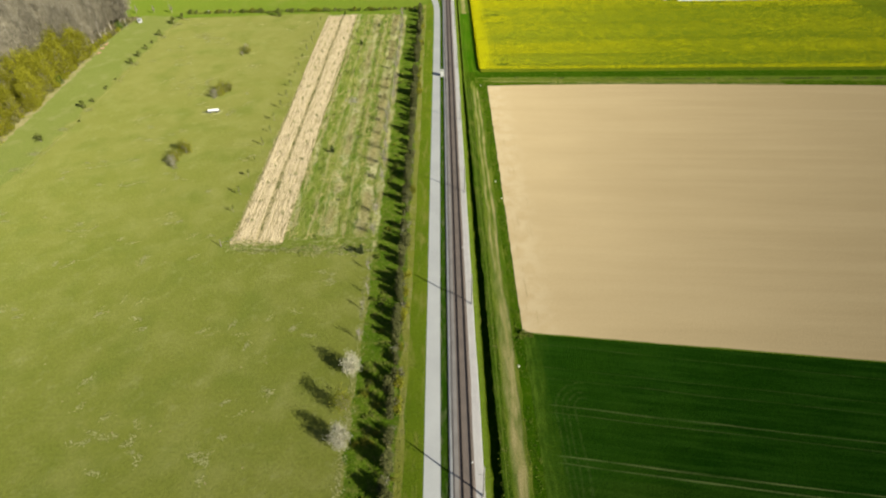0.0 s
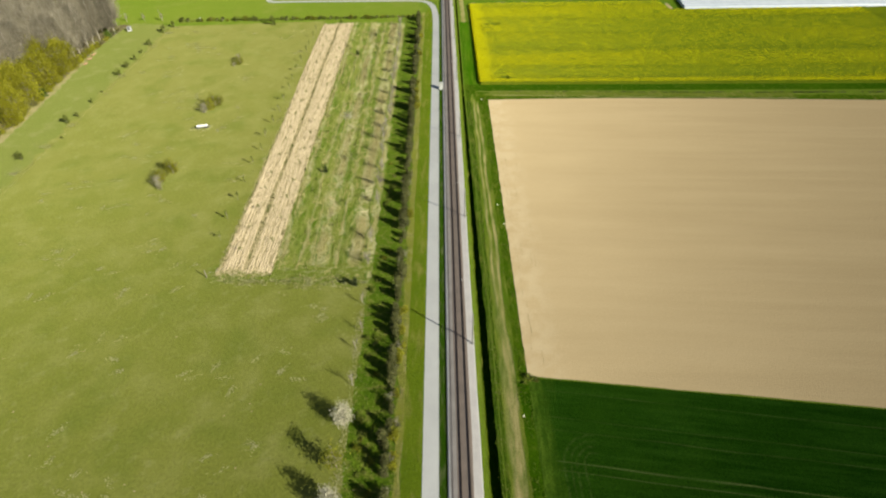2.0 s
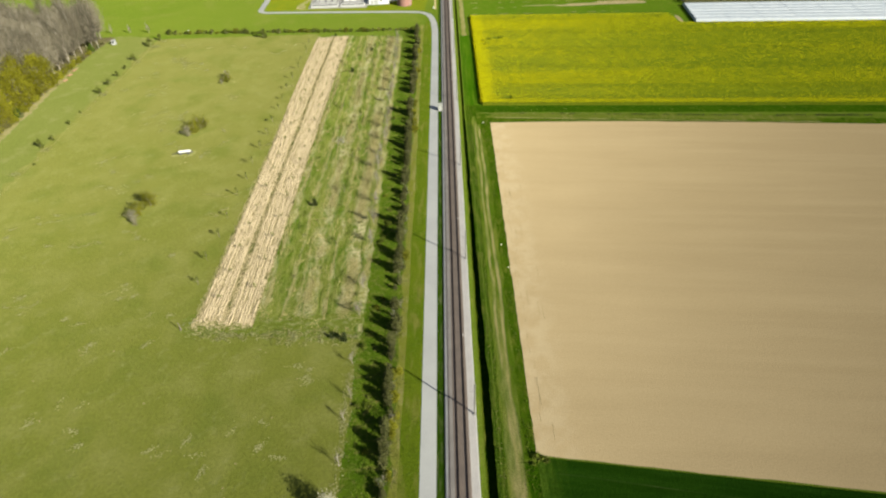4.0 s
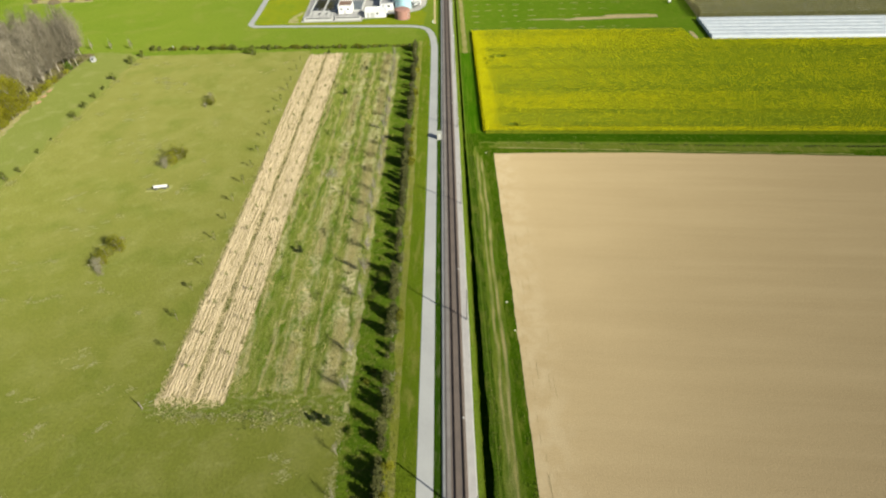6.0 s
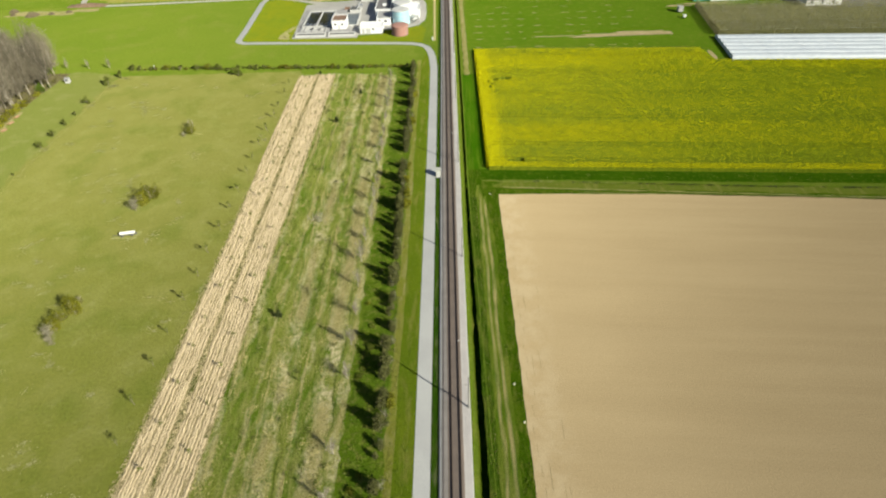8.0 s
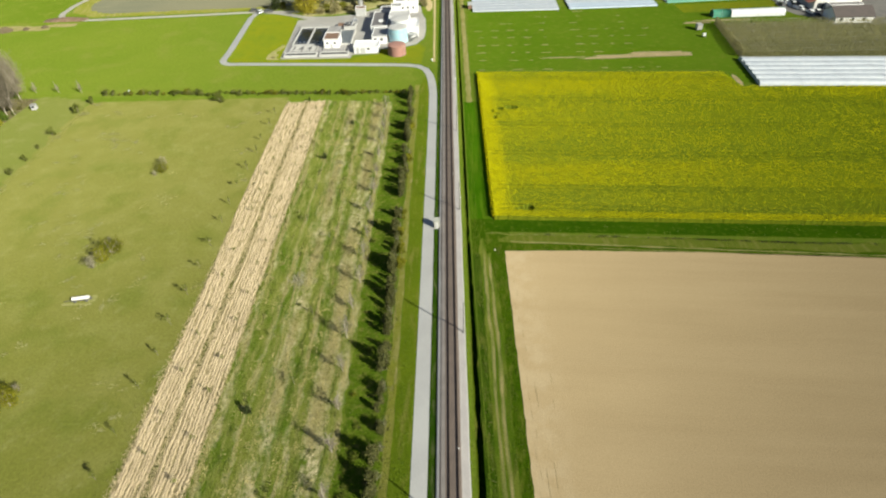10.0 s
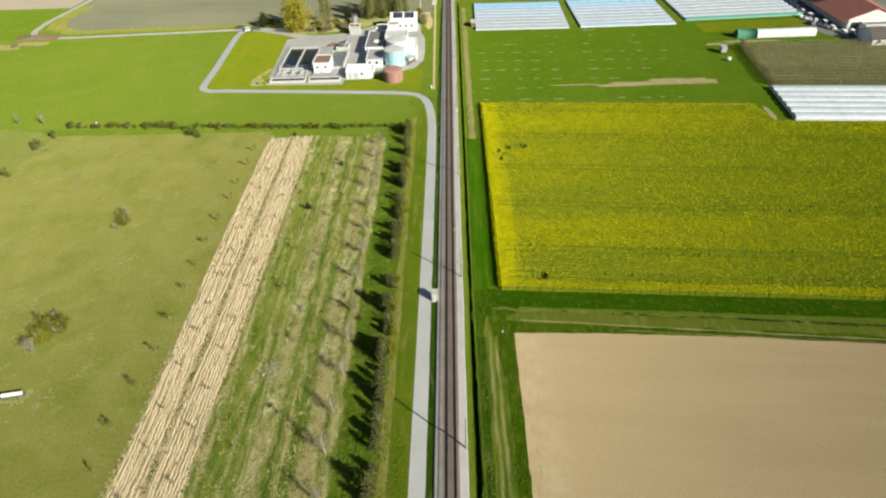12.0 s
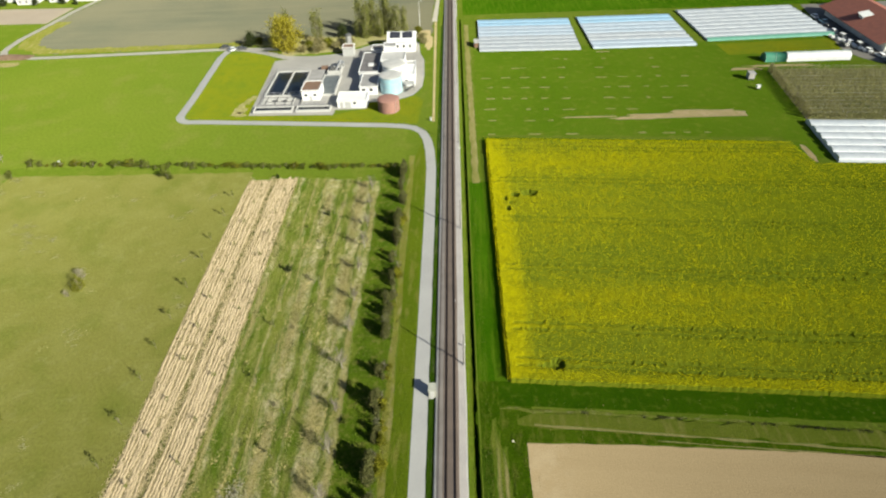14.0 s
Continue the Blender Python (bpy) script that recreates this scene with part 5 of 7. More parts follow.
# ---- grass strips, ruts and bare patches ----
def wavy_strip(name, xs0, xs1, y0, y1, z, material, label, category, wob=0.12, seed=1, step=2.0, slope=0.0):
    """A narrow strip along the line with uneven edges."""
    rng = np.random.default_rng(seed)
    ys = np.arange(y0, y1 + 0.1, step)
    k = len(ys)
    f = (ys - y0) / max(1e-6, y1 - y0)
    a = xs0[0] + (xs0[1] - xs0[0]) * f + rng.normal(0, wob, k)
    c = xs1[0] + (xs1[1] - xs1[0]) * f + rng.normal(0, wob, k)
    b = Buf()
    for i in range(k):
        b.v.extend([(a[i], ys[i], -0.03), (a[i], ys[i], z), (c[i], ys[i], z), (c[i], ys[i], -0.03)])
    for i in range(k - 1):
        b.f.extend((4 * i + j, 4 * i + j + 1, 4 * i + 5 + j, 4 * i + 4 + j) for j in range(3))
    return tagged(obj(name, b, material), label, category, kind="structure")


wavy_strip("track_verge", (6.6, 4.9), (7.5, 7.2), -40, 205, 0.029, M["bank"], "dark olive grass between ditch and farm track", "grass", 0.1, 31)
wavy_strip("field_margin", (9.95, 9.75), (13.1, 13.5), 81.5, 207, 0.022, M["margin"], "dark green grass margin beside the field", "grass", 0.22, 34, 1.0)
wavy_strip("field_margin", (9.95, 9.9), (13.2, 13.1), -40, 81.5, 0.022, M["ditch_green"], "dark green grass margin beside the wheat", "grass", 0.22, 38, 1.0)
wavy_strip("ditch_grass", (3.1, 3.1), (4.2, 4.05), -40, 420, 0.03, M["verge"], "green grass lip between gravel and ditch", "grass", 0.10, 35)
wavy_strip("rape_margin", (4.9, 5.0), (10.9, 11.3), 218.5, 290, 0.02, M["lush_grass"], "short green strip beside the rape", "grass", 0.1, 36)
# The embankment's shade is put into this grass strip's darker green.
wavy_strip("path_drain", (-4.5, -4.1), (-3.05, -3.05), -40, 420, 0.03, M["shaded_drain_green"], "green grass between path and railway, darkened for the embankment's shade", "grass", 0.06, 37)


def cross_strip(name, v0, v1, x0, x1, z, material, label, category, wob=0.1, seed=1, slope=0.068, taper=0.0):
    rng = np.random.default_rng(seed)
    xs = np.arange(x0, x1 + 0.1, 3.0)
    b = Buf()
    for x in xs:
        s = slope * (x - 11)
        cut = 0.5 * (v1 - v0) * max(0.0, 1 - (x - x0 + 0.5) / taper) ** 2 if taper else 0.0
        lo, hi = v0 - s + rng.normal(0, wob) + cut * 0.3, v1 - s + rng.normal(0, wob) - cut * 1.6
        b.v.extend([(x, hi, -0.03), (x, hi, z), (x, lo, z), (x, lo, -0.03)])
    for i in range(len(xs) - 1):
        b.f.extend((4 * i + j, 4 * i + j + 1, 4 * i + 5 + j, 4 * i + 4 + j) for j in range(3))
    return tagged(obj(name, b, material), label, category, kind="structure")


cross_strip("rape_margin", 213.0, 218.3, 9, 235, 0.02, M["ditch_green"], "dark green grass in front of the rape", "grass", 0.1, 41)
cross_strip("ditch_lip", 211.9, 212.5, 9, 62, 0.026, M["rough"], "greyish dry grass along the shallow ditch", "grass", 0.25, 42, 0.078)
cross_strip("olive_strip", 208.6, 211.9, 12, 120, 0.021, M["olive_grass"], "olive rough grass between ditch and field", "grass", 0.35, 46, 0.080, 7.0)
cross_strip("wheel_rut", 208.95, 209.3, 15, 120, 0.03, M["rut"], "pale wheel rut beside the field", "track", 0.1, 43, 0.097)
cross_strip("wheel_rut", 207.4, 207.6, 36, 120, 0.03, M["rut"], "faint pale wheel rut beside the field", "track", 0.07, 44, 0.090)
# Shade behind the tall rape is put into this strip's dark green.
cross_strip("rape_margin", 311.8, 314.2, 10, 101, 0.03, M["ditch_green"], "grass behind the rape with its shade put into the colour", "grass", 0.1, 45)


def patches(name, spots, material, label, z=0.034, seed=5, kind="structure"):
    """Uneven bare or dry spots lying on the grass: x, y, half length, half width."""
    rng = np.random.default_rng(seed)
    b = Buf()
    for j, (x, y, rx, ry) in enumerate(spots):
        zz = z + 0.0015 * (j % 5)
        k = 14
        pts = []
        for i in range(k):
            a = 2 * math.pi * i / k
            r = rng.uniform(0.7, 1.15)
            pts.append((x + rx * r * math.copysign(abs(math.cos(a)) ** 0.6, math.cos(a)), y + ry * r * math.copysign(abs(math.sin(a)) ** 0.6, math.sin(a)), zz))
        b.add(pts, [tuple(range(k))])
    return tagged(obj(name, b, material), label, "ground", kind=kind)


def build_patches():
    rng = np.random.default_rng(51)
    spots = []
    for y, xs in ((316.4, (13.2, 26.9, 38.8, 61, 69, 75.6, 82)), (325.4, (13.7, 26.5, 33.3)), (333.6, (13.5, 27.1, 33, 40, 54.6, 62)), (342.4, (14, 20.3, 26.2, 34.1, 40.7, 55.4, 62.3, 70, 76.6)),
                  (351.4, (14.1, 20.5, 27.3, 35.1, 42.7, 56.8, 63.4, 71.1, 77.3, 84.4)), (360.2, (14, 21, 27.9, 35.7, 42.3, 57.1, 64.5, 71, 78.1, 88)), (369.4, (25.3, 28, 43.6, 58.1, 79.7)), (378.0, (42.4, 46, 61.4, 80))):
        for x in xs:
            spots.append((x + rng.normal(0, 0.3), y - 0.03 * (x - 14) + rng.normal(0, 0.2), rng.uniform(0.9, 2.4), rng.uniform(0.35, 0.65)))
    patches("bare_plots", spots, M["faint_soil"], "small bare soil plots in the green field")
    patches("bare_strip", [(76, 326.6, 21, 2.0), (46, 326.8, 9, 0.5), (88, 328.4, 10, 2.1), (62, 325.4, 9, 1.1), (80, 329.0, 7, 1.4)], M["bare"], "long bare strip of brown soil in the grass", 0.037)
    patches("trampled_soil", [(62.0, 383.8, 3, 0.4), (106.6, 301.0, 1.0, 5.0), (112.0, 363.0, 6.0, 1.3), (126, 365.5, 14, 1.0)], M["bare"], "trampled bare soil beside the tunnels", 0.036)
    patches("dry_mound", [(-75.6, 337.6, 1.5, 2.8), (-75.0, 334.8, 1.9, 1.6), (-73.2, 333.8, 2.2, 1.1), (-74.8, 341.2, 1.4, 2.8), (-73.4, 344.6, 1.4, 2.4), (-72.0, 347.4, 1.2, 2.0), (-73.6, 337.4, 1.6, 2.4)], M["scrub_floor"], "dry grass mound beside the works", 0.04)
    pts = []
    for i in range(120):
        cx, cy = rng.uniform(-126, -27), rng.uniform(30, 288)
        if cx > -62 and cy > 106:
            continue
        for s in range(int(rng.integers(1, 6))):
            x, y = cx + rng.normal(0, 3.0), cy + rng.normal(0, 1.8)
            k = int(rng.integers(14, 60))
            a, L = rng.normal(0.5, 0.6), rng.uniform(0.3, 0.9)
            t = rng.normal(0, L, k)
            bend = rng.uniform(-0.12, 0.12)
            px, py = x + t * math.cos(a) - bend * t * t * math.sin(a) + rng.normal(0, 0.38, k), y + t * math.sin(a) + bend * t * t * math.cos(a) + rng.normal(0, 0.3, k)
            pts.append(np.stack([px, py, rng.uniform(0.028, 0.05, k)], 1))
    for y in np.arange(150, 292, 3.0):
        k = int(rng.integers(4, 26))
        pts.append(np.stack([rng.normal(-132.4, 0.45, k), y + rng.normal(0, 1.0, k), rng.uniform(0.03, 0.12, k)], 1))
    for x, y, k in ((-131.6, 287.0, 260), (-129.8, 294.2, 120), (-132.4, 270.0, 110), (-132.6, 237.6, 150), (-132.2, 221.4, 60), (-132.6, 195.8, 150), (-134.6, 181.0, 160), (-135.4, 164.4, 240), (-136.2, 155.0, 160), (-96.6, 302.0, 160)):
        pts.append(np.stack([x + rng.normal(0, 1.1, k), y + rng.normal(0, 0.8, k), rng.uniform(0.03, 0.12, k)], 1))
    for y in np.arange(40, 112, 1.5):
        k = int(rng.integers(4, 40))
        pts.append(np.stack([rng.normal(-21.6, 0.5, k), y + rng.normal(0, 0.8, k), rng.uniform(0.03, 0.16, k)], 1))
    tagged(blades("dry_tufts", np.concatenate(pts), 0.15, M["pale_blade"], rng, None, 0.95), "pale dry grass tufts scattered over the meadow", "grass", kind="stuff")
    marks = [(rng.uniform(14.8, 19.5), rng.uniform(84, 175), 0.06, rng.uniform(0.8, 3.0)) for i in range(12)] + [(rng.uniform(14.0, 15.2), y, 0.05, 1.2) for y in np.arange(90, 200, 4.0)]
    patches("wheel_marks", marks, M["packed_soil"], "faint dark wheel marks along the field edge", 0.036, 9)
    molehills = [(rng.uniform(-125, -30), rng.uniform(30, 110), 0.18, 0.15) for i in range(60)]
    patches("bare_specks", molehills, M["furrow"], "small dark bare spots in the meadow", 0.032, 7)


build_patches()


def build_clumps():
    """Loose grass and weeds: along ditches, verges, beds and the meadow fence line."""
    rng = np.random.default_rng(61)

    def band(n, x0, x1, y0, y1, h):
        return np.stack([rng.uniform(x0, x1, n), rng.uniform(y0, y1, n), rng.uniform(0.02, h, n)], 1)

    pts = [band(3000, -12.8, -8.0, 36, 300, 0.25), band(6000, -20, -13, 36, 298, 0.35), band(1800, 5.5, 7.2, 40, 420, 0.3), band(2600, 3.1, 4.2, 40, 420, 0.25)]
    tagged(blades("verge_grass", np.concatenate(pts), 0.13, M["grass_clump"], rng), "loose green grass clumps along verges and hedge", "grass", kind="stuff")
    pts = [band(900, -20.4, -14.2, 36, 298, 0.3), band(1400, -12.6, -11.0, 36, 300, 0.4), band(700, 6.0, 7.4, 40, 205, 0.4), band(500, -61, -58.3, 112, 292, 0.3), band(250, -59, -22, 110.5, 114.5, 0.3), band(400, 14, 120, 204, 214, 0.3)]
    p = np.concatenate(pts)
    tagged(blades("dry_grass", p, 0.14, M["dry_clump"], rng), "dry yellowish grass clumps along the margins", "grass", kind="stuff")
    # dark growth along the cross ditch and in the field margins
    n = 5200
    x = 12 + 150 * rng.random(n) ** 1.1
    y = 212.75 - 0.09 * np.minimum(x - 6, 80) - 0.066 * np.maximum(0, x - 86) + rng.normal(0, 0.16, n)
    keep = lattice_noise(x, x * 0, 1.3, 14) + 0.5 * lattice_noise(x, x * 0, 7.0, 24) > np.where(x > 55, 0.66, 0.98)
    p = np.stack([x, y, rng.uniform(-0.2, 0.4, n)], 1)[keep]
    tagged(blades("ditch_reeds", p, 0.13, M["reed_dark"], rng), "dark reeds and brush in the cross ditch", "reeds", kind="stuff")
    m = 3000
    x, y = 10.4 + 2.6 * rng.random(m), rng.uniform(40, 207, m)
    keep = lattice_noise(x * 3, y, 2.4, 15) > 0.5
    tagged(blades("margin_tufts", np.stack([x, y, rng.uniform(0.03, 0.25, m)], 1)[keep], 0.16, M["grass_clump"], rng, None, 0.3), "green grass tufts along the field margin", "grass", kind="stuff")
    # loose tufts and weeds scattered between the rows
    for name, count, mat, lab, z1, size in (("dark_tufts", 110, "dark_weed", "dark green tufts between the orchard rows", 0.35, 0.15), ("straw_litter", 520, "cutting", "scattered dry litter between the orchard rows", 0.12, 0.13)):
        pts = []
        for i in range(count):
            cx, cy = rng.uniform(-44.5, -21.5), rng.uniform(110, 292)
            k = int(rng.integers(8, 40))
            pts.append(np.stack([cx + rng.normal(0, 0.35, k), cy + rng.normal(0, rng.uniform(0.3, 1.6), k), rng.uniform(0.03, z1, k)], 1))
        tagged(blades(name, np.concatenate(pts), size, M[mat], rng), lab, "weeds" if mat == "dark_weed" else "litter", kind="stuff")
    pts = []
    for i in range(70):
        cx = rng.uniform(-60, -21)
        cy = 112.6 - (cx + 60) * 0.06 + rng.normal(0, 1.0)
        k = int(rng.integers(8, 30))
        pts.append(np.stack([cx + rng.normal(0, 0.6, k), cy + rng.normal(0, 0.3, k), rng.uniform(0.03, 0.3, k)], 1))
    tagged(blades("headland_straw", np.concatenate(pts), 0.15, M["pale_blade"], rng, None, 0.75), "pale dry grass along the orchard headland", "grass", kind="stuff")
    # weeds on the orchard floor
    n = 9000
    x, y = rng.uniform(-45, -23, n), rng.uniform(113, 291, n)
    keep = lattice_noise(x * 3, y * 0.5, 2.5, 4) > 0.45
    p = np.stack([x, y, rng.uniform(0.03, 0.25, n)], 1)[keep]
    tagged(blades("orchard_weeds", p, 0.14, M["grass_clump"], rng), "green weeds over the orchard floor", "weeds", kind="stuff")
    # windrows of pale cuttings
    b = []
    for cx, w, dens in ((-43.4, 0.5, 40), (-38.6, 0.3, 16), (-36.0, 0.2, 10), (-33.7, 1.1, 100), (-29.6, 0.3, 26), (-25.0, 1.4, 150), (-21.2, 0.6, 50)):
        m = int(dens * 480)
        yy = rng.uniform(116, 290, m)
        keep = lattice_noise(yy, yy * 0 + cx * 7, 7.0, 3) + rng.normal(0, 0.12, m) > 0.47
        yy = yy[keep]
        b.append(np.stack([cx + rng.normal(0, w * 0.6, len(yy)) + 0.3 * np.sin(yy * 0.11 + cx), yy, rng.uniform(0.03, 0.12, len(yy))], 1))
    tagged(blades("cuttings", np.concatenate(b), 0.085, M["cutting"], rng, None, 0.75), "pale dry cuttings left in rows under the trees", "cuttings", kind="stuff")
    p = np.stack([rng.normal(-36.0, 0.9, 200), rng.normal(195.8, 1.3, 200), rng.uniform(0.05, 0.5, 200)], 1)
    tagged(blades("pale_weed_heap", p, 0.2, M["blossom"], rng), "heap of pale grey brushwood in the orchard", "brushwood", kind="stuff")
    # loose straw along the strips
    pts = []
    for ex in (-57.9, -52.1, -51.0, -44.9):
        n = 2600
        yy = rng.uniform(115.5, 293.5, n)
        xx = ex + rng.normal(0, 0.32, n) + 0.35 * (lattice_noise(yy, yy * 0 + ex, 4.0, 17) - 0.5)
        pts.append(np.stack([xx, yy, rng.uniform(0.04, 0.14, n)], 1))
    pts.append(np.stack([rng.uniform(-58.2, -44.6, 1500), 115.6 + rng.normal(0, 0.9, 1500), rng.uniform(0.04, 0.12, 1500)], 1))
    n = 16000
    pts.append(np.stack([np.where(rng.random(n) < 0.5, rng.uniform(-57.8, -52.0, n), rng.uniform(-51.0, -44.8, n)), rng.uniform(116, 292, n), rng.uniform(0.05, 0.2, n)], 1))
    tagged(blades("loose_straw", np.concatenate(pts), 0.13, M["straw_blade"], rng, None, 0.7), "loose straw spilled along the strips", "straw", kind="stuff")
    # weeds in the gaps of the straw strips
    p = np.concatenate([band(1000, -52.0, -50.9, 118, 292, 0.3), band(700, -58.2, -57.2, 118, 292, 0.2), band(900, -45.6, -44.6, 118, 292, 0.3)])
    tagged(blades("bed_weeds", p, 0.17, M["dark_weed"], rng), "dark weeds between the straw strips", "weeds", kind="stuff")


build_clumps()


# ---- the water treatment works ----
def box_building(name, label, x0, y0, x1, y1, h, wall, roof, category="building", overhang=0.15, windows=(), doors=(), parapet=0.25):
    """A flat-roofed block: walls, a roof slab with a raised rim, windows and doors on its south side."""
    root = tagged(empty(name, pose(x0, y0, 0)), label, category)
    w, d = x1 - x0, y1 - y0
    part("wall", Buf().box(0, 0, -0.1, w, d, h), M[wall], root)
    o = overhang
    r = Buf().box(-o, -o, h, w + o, d + o, h + 0.12)
    for a, b, c, e in ((-o, -o, w + o, -o + 0.25), (-o, d + o - 0.25, w + o, d + o), (-o, -o + 0.25, -o + 0.25, d + o - 0.25), (w + o - 0.25, -o + 0.25, w + o, d + o - 0.25)):
        part("parapet", Buf().box(a, b, h + 0.121, c, e, h + 0.12 + parapet), M["white_wall"], root)
    part("roof", r, M[roof], root)
    for wx, wz, ww, wh in windows:
        win = part("window", Buf().box(wx, -0.03, wz, wx + ww, 0.0, wz + wh), M["window"], root)
        part("frame", Buf().box(wx - 0.06, -0.05, wz - 0.06, wx + ww + 0.06, -0.031, wz).box(wx - 0.06, -0.05, wz + wh, wx + ww + 0.06, -0.031, wz + wh + 0.06), M["metal"], win)
    for wx, ww in doors:
        part("door", Buf().box(wx, -0.04, 0.0, wx + ww, 0.0, 2.2), M["grey_wall"], root)
    return root


def gable_house(name, label, x0, y0, x1, y1, eave, ridge, wall, roof, along="x", windows=(), category="house", group="", west=0.5):
    """A house with a pitched roof: walls with gables, two roof slabs, windows on its south and west sides."""
    root = tagged(empty(name, pose(x0, y0, 0)), label, category, group)
    w, d = x1 - x0, y1 - y0
    b = Buf().box(0, 0, -0.1, w, d, eave)
    if along == "x":
        for x in (0.0, w - 0.2):
            b.add([(x, 0, eave), (x, d, eave), (x, d / 2, ridge), (x + 0.2, 0, eave), (x + 0.2, d, eave), (x + 0.2, d / 2, ridge)],
                  [(0, 2, 1), (3, 4, 5), (0, 3, 5, 2), (1, 2, 5, 4)])
    else:
        for y in (0.0, d - 0.2):
            b.add([(0, y, eave), (w, y, eave), (w / 2, y, ridge), (0, y + 0.2, eave), (w, y + 0.2, eave), (w / 2, y + 0.2, ridge)],
                  [(0, 1, 2), (3, 5, 4), (0, 2, 5, 3), (1, 4, 5, 2)])
    part("wall", b, M[wall], root)
    o, t = 0.5, 0.18
    if along == "x":
        s = (ridge - eave) / (d / 2)
        for sgn, y_e, y_r in ((1, -o, d / 2), (-1, d + o, d / 2)):
            z_e = eave - o * s + 0.06
            part("roof", Buf().add([(-o, y_e, z_e), (w + o, y_e, z_e), (w + o, y_r, ridge + 0.06), (-o, y_r, ridge + 0.06),
                                    (-o, y_e, z_e + t), (w + o, y_e, z_e + t), (w + o, y_r, ridge + 0.06 + t), (-o, y_r, ridge + 0.06 + t)],
                                   [(0, 3, 2, 1), (4, 5, 6, 7), (0, 1, 5, 4), (1, 2, 6, 5), (2, 3, 7, 6), (3, 0, 4, 7)]), M[roof], root)
    else:
        s = (ridge - eave) / (w / 2)
        for x_e, x_r in ((-west, w / 2), (w + o, w / 2)):
            z_e = eave - (west if x_e < 0 else o) * s + 0.06
            part("roof", Buf().add([(x_e, -o, z_e), (x_e, d + o, z_e), (x_r, d + o, ridge + 0.06), (x_r, -o, ridge + 0.06),
                                    (x_e, -o, z_e + t), (x_e, d + o, z_e + t), (x_r, d + o, ridge + 0.06 + t), (x_r, -o, ridge + 0.06 + t)],
                                   [(0, 3, 2, 1), (4, 5, 6, 7), (0, 1, 5, 4), (1, 2, 6, 5), (2, 3, 7, 6), (3, 0, 4, 7)]), M[roof], root)
    for wx, wz, ww, wh in windows:
        win = part("window", Buf().box(wx, -0.04, wz, wx + ww, 0.0, wz + wh), M["window"], root)
        part("frame", Buf().box(wx - 0.08, -0.06, wz + wh, wx + ww + 0.08, -0.041, wz + wh + 0.08).box(wx - 0.08, -0.06, wz, wx, -0.041, wz + wh).box(wx + ww, -0.06, wz, wx + ww + 0.08, -0.041, wz + wh), M["white_paint"], win)
        part("sill", Buf().box(wx - 0.1, -0.14, wz - 0.08, wx + ww + 0.1, 0.0, wz), M["pale_roof"], win)
    return root


def tank(name, label, cx, cy, r, h, side, top, dome=0.0, bands=0, category="tank"):
    root = tagged(empty(name, pose(cx, cy, 0)), label, category)
    part("shell", Buf().tube((0, 0, -0.1), (0, 0, h), r, r, 40), M[side], root)
    part("rim", Buf().tube((0, 0, h), (0, 0, h + 0.18), r + 0.1, r + 0.1, 40), M[top], root)
    if dome:
        d = Buf()
        n, k = 32, 6
        for j in range(k):
            a = math.pi / 2 * j / k
            d.v.extend((r * math.cos(a) * math.cos(2 * math.pi * i / n), r * math.cos(a) * math.sin(2 * math.pi * i / n), h + 0.18 + dome * math.sin(a)) for i in range(n))
        d.v.append((0, 0, h + 0.18 + dome))
        for j in range(k - 1):
            d.f.extend((j * n + i, j * n + (i + 1) % n, (j + 1) * n + (i + 1) % n, (j + 1) * n + i) for i in range(n))
        d.f.extend(((k - 1) * n + i, (k - 1) * n + (i + 1) % n, k * n) for i in range(n))
        part("dome", d, M[top], root, "", True)
    for i in range(bands):
        z = h * (i + 1) / (bands + 1)
        part("band", Buf().tube((0, 0, z), (0, 0, z + 0.1), r + 0.04, r + 0.04, 40, False), M["metal"], root)
    part("ladder", Buf().box(r * 0.7, -r * 0.78, 0, r * 0.7 + 0.08, -r * 0.78 + 0.08, h + 1).box(r * 0.7 + 0.5, -r * 0.6, 0, r * 0.7 + 0.58, -r * 0.6 + 0.08, h + 1), M["metal"], root)
    return root


def basin(name, label, x0, y0, x1, y1, rim, water, level, dividers=(), wall_t=0.4):
    root = tagged(empty(name, pose(x0, y0, 0)), label, "basin")
    w, d = x1 - x0, y1 - y0
    t = wall_t
    for a, b, c, e in ((0, 0, w, t), (0, d - t, w, d), (0, t, t, d - t), (w - t, t, w, d - t)):
        part("basin_wall", Buf().box(a, b, -0.1, c, e, rim), M["pale_roof"], root)
    for x in dividers:
        part("divider", Buf().box(x - t / 2, t, -0.1, x + t / 2, d - t, rim), M["pale_roof"], root)
    part("water", Buf().box(t, t, -0.05, w - t, d - t, level), M[water], root)
    return root


def railing(name, x0, y0, x1, y1, z):
    root = tagged(empty(name, pose(x0, y0, z)), "thin galvanised railing along the basin walkway", "railing", "railings at the basins")
    L = math.hypot(x1 - x0, y1 - y0)
    ux, uy = (x1 - x0) / L, (y1 - y0) / L
    n = max(2, int(L / 1.6) + 1)
    for i in range(n):
        s = L * i / (n - 1)
        part("post", Buf().tube((ux * s, uy * s, 0), (ux * s, uy * s, 1.05), 0.04, 0.04, 5), M["metal"], root)
    for z2 in (0.55, 1.05):
        part("rail_bar", Buf().tube((0, 0, z2), (ux * L, uy * L, z2), 0.035, 0.035, 5), M["metal"], root)


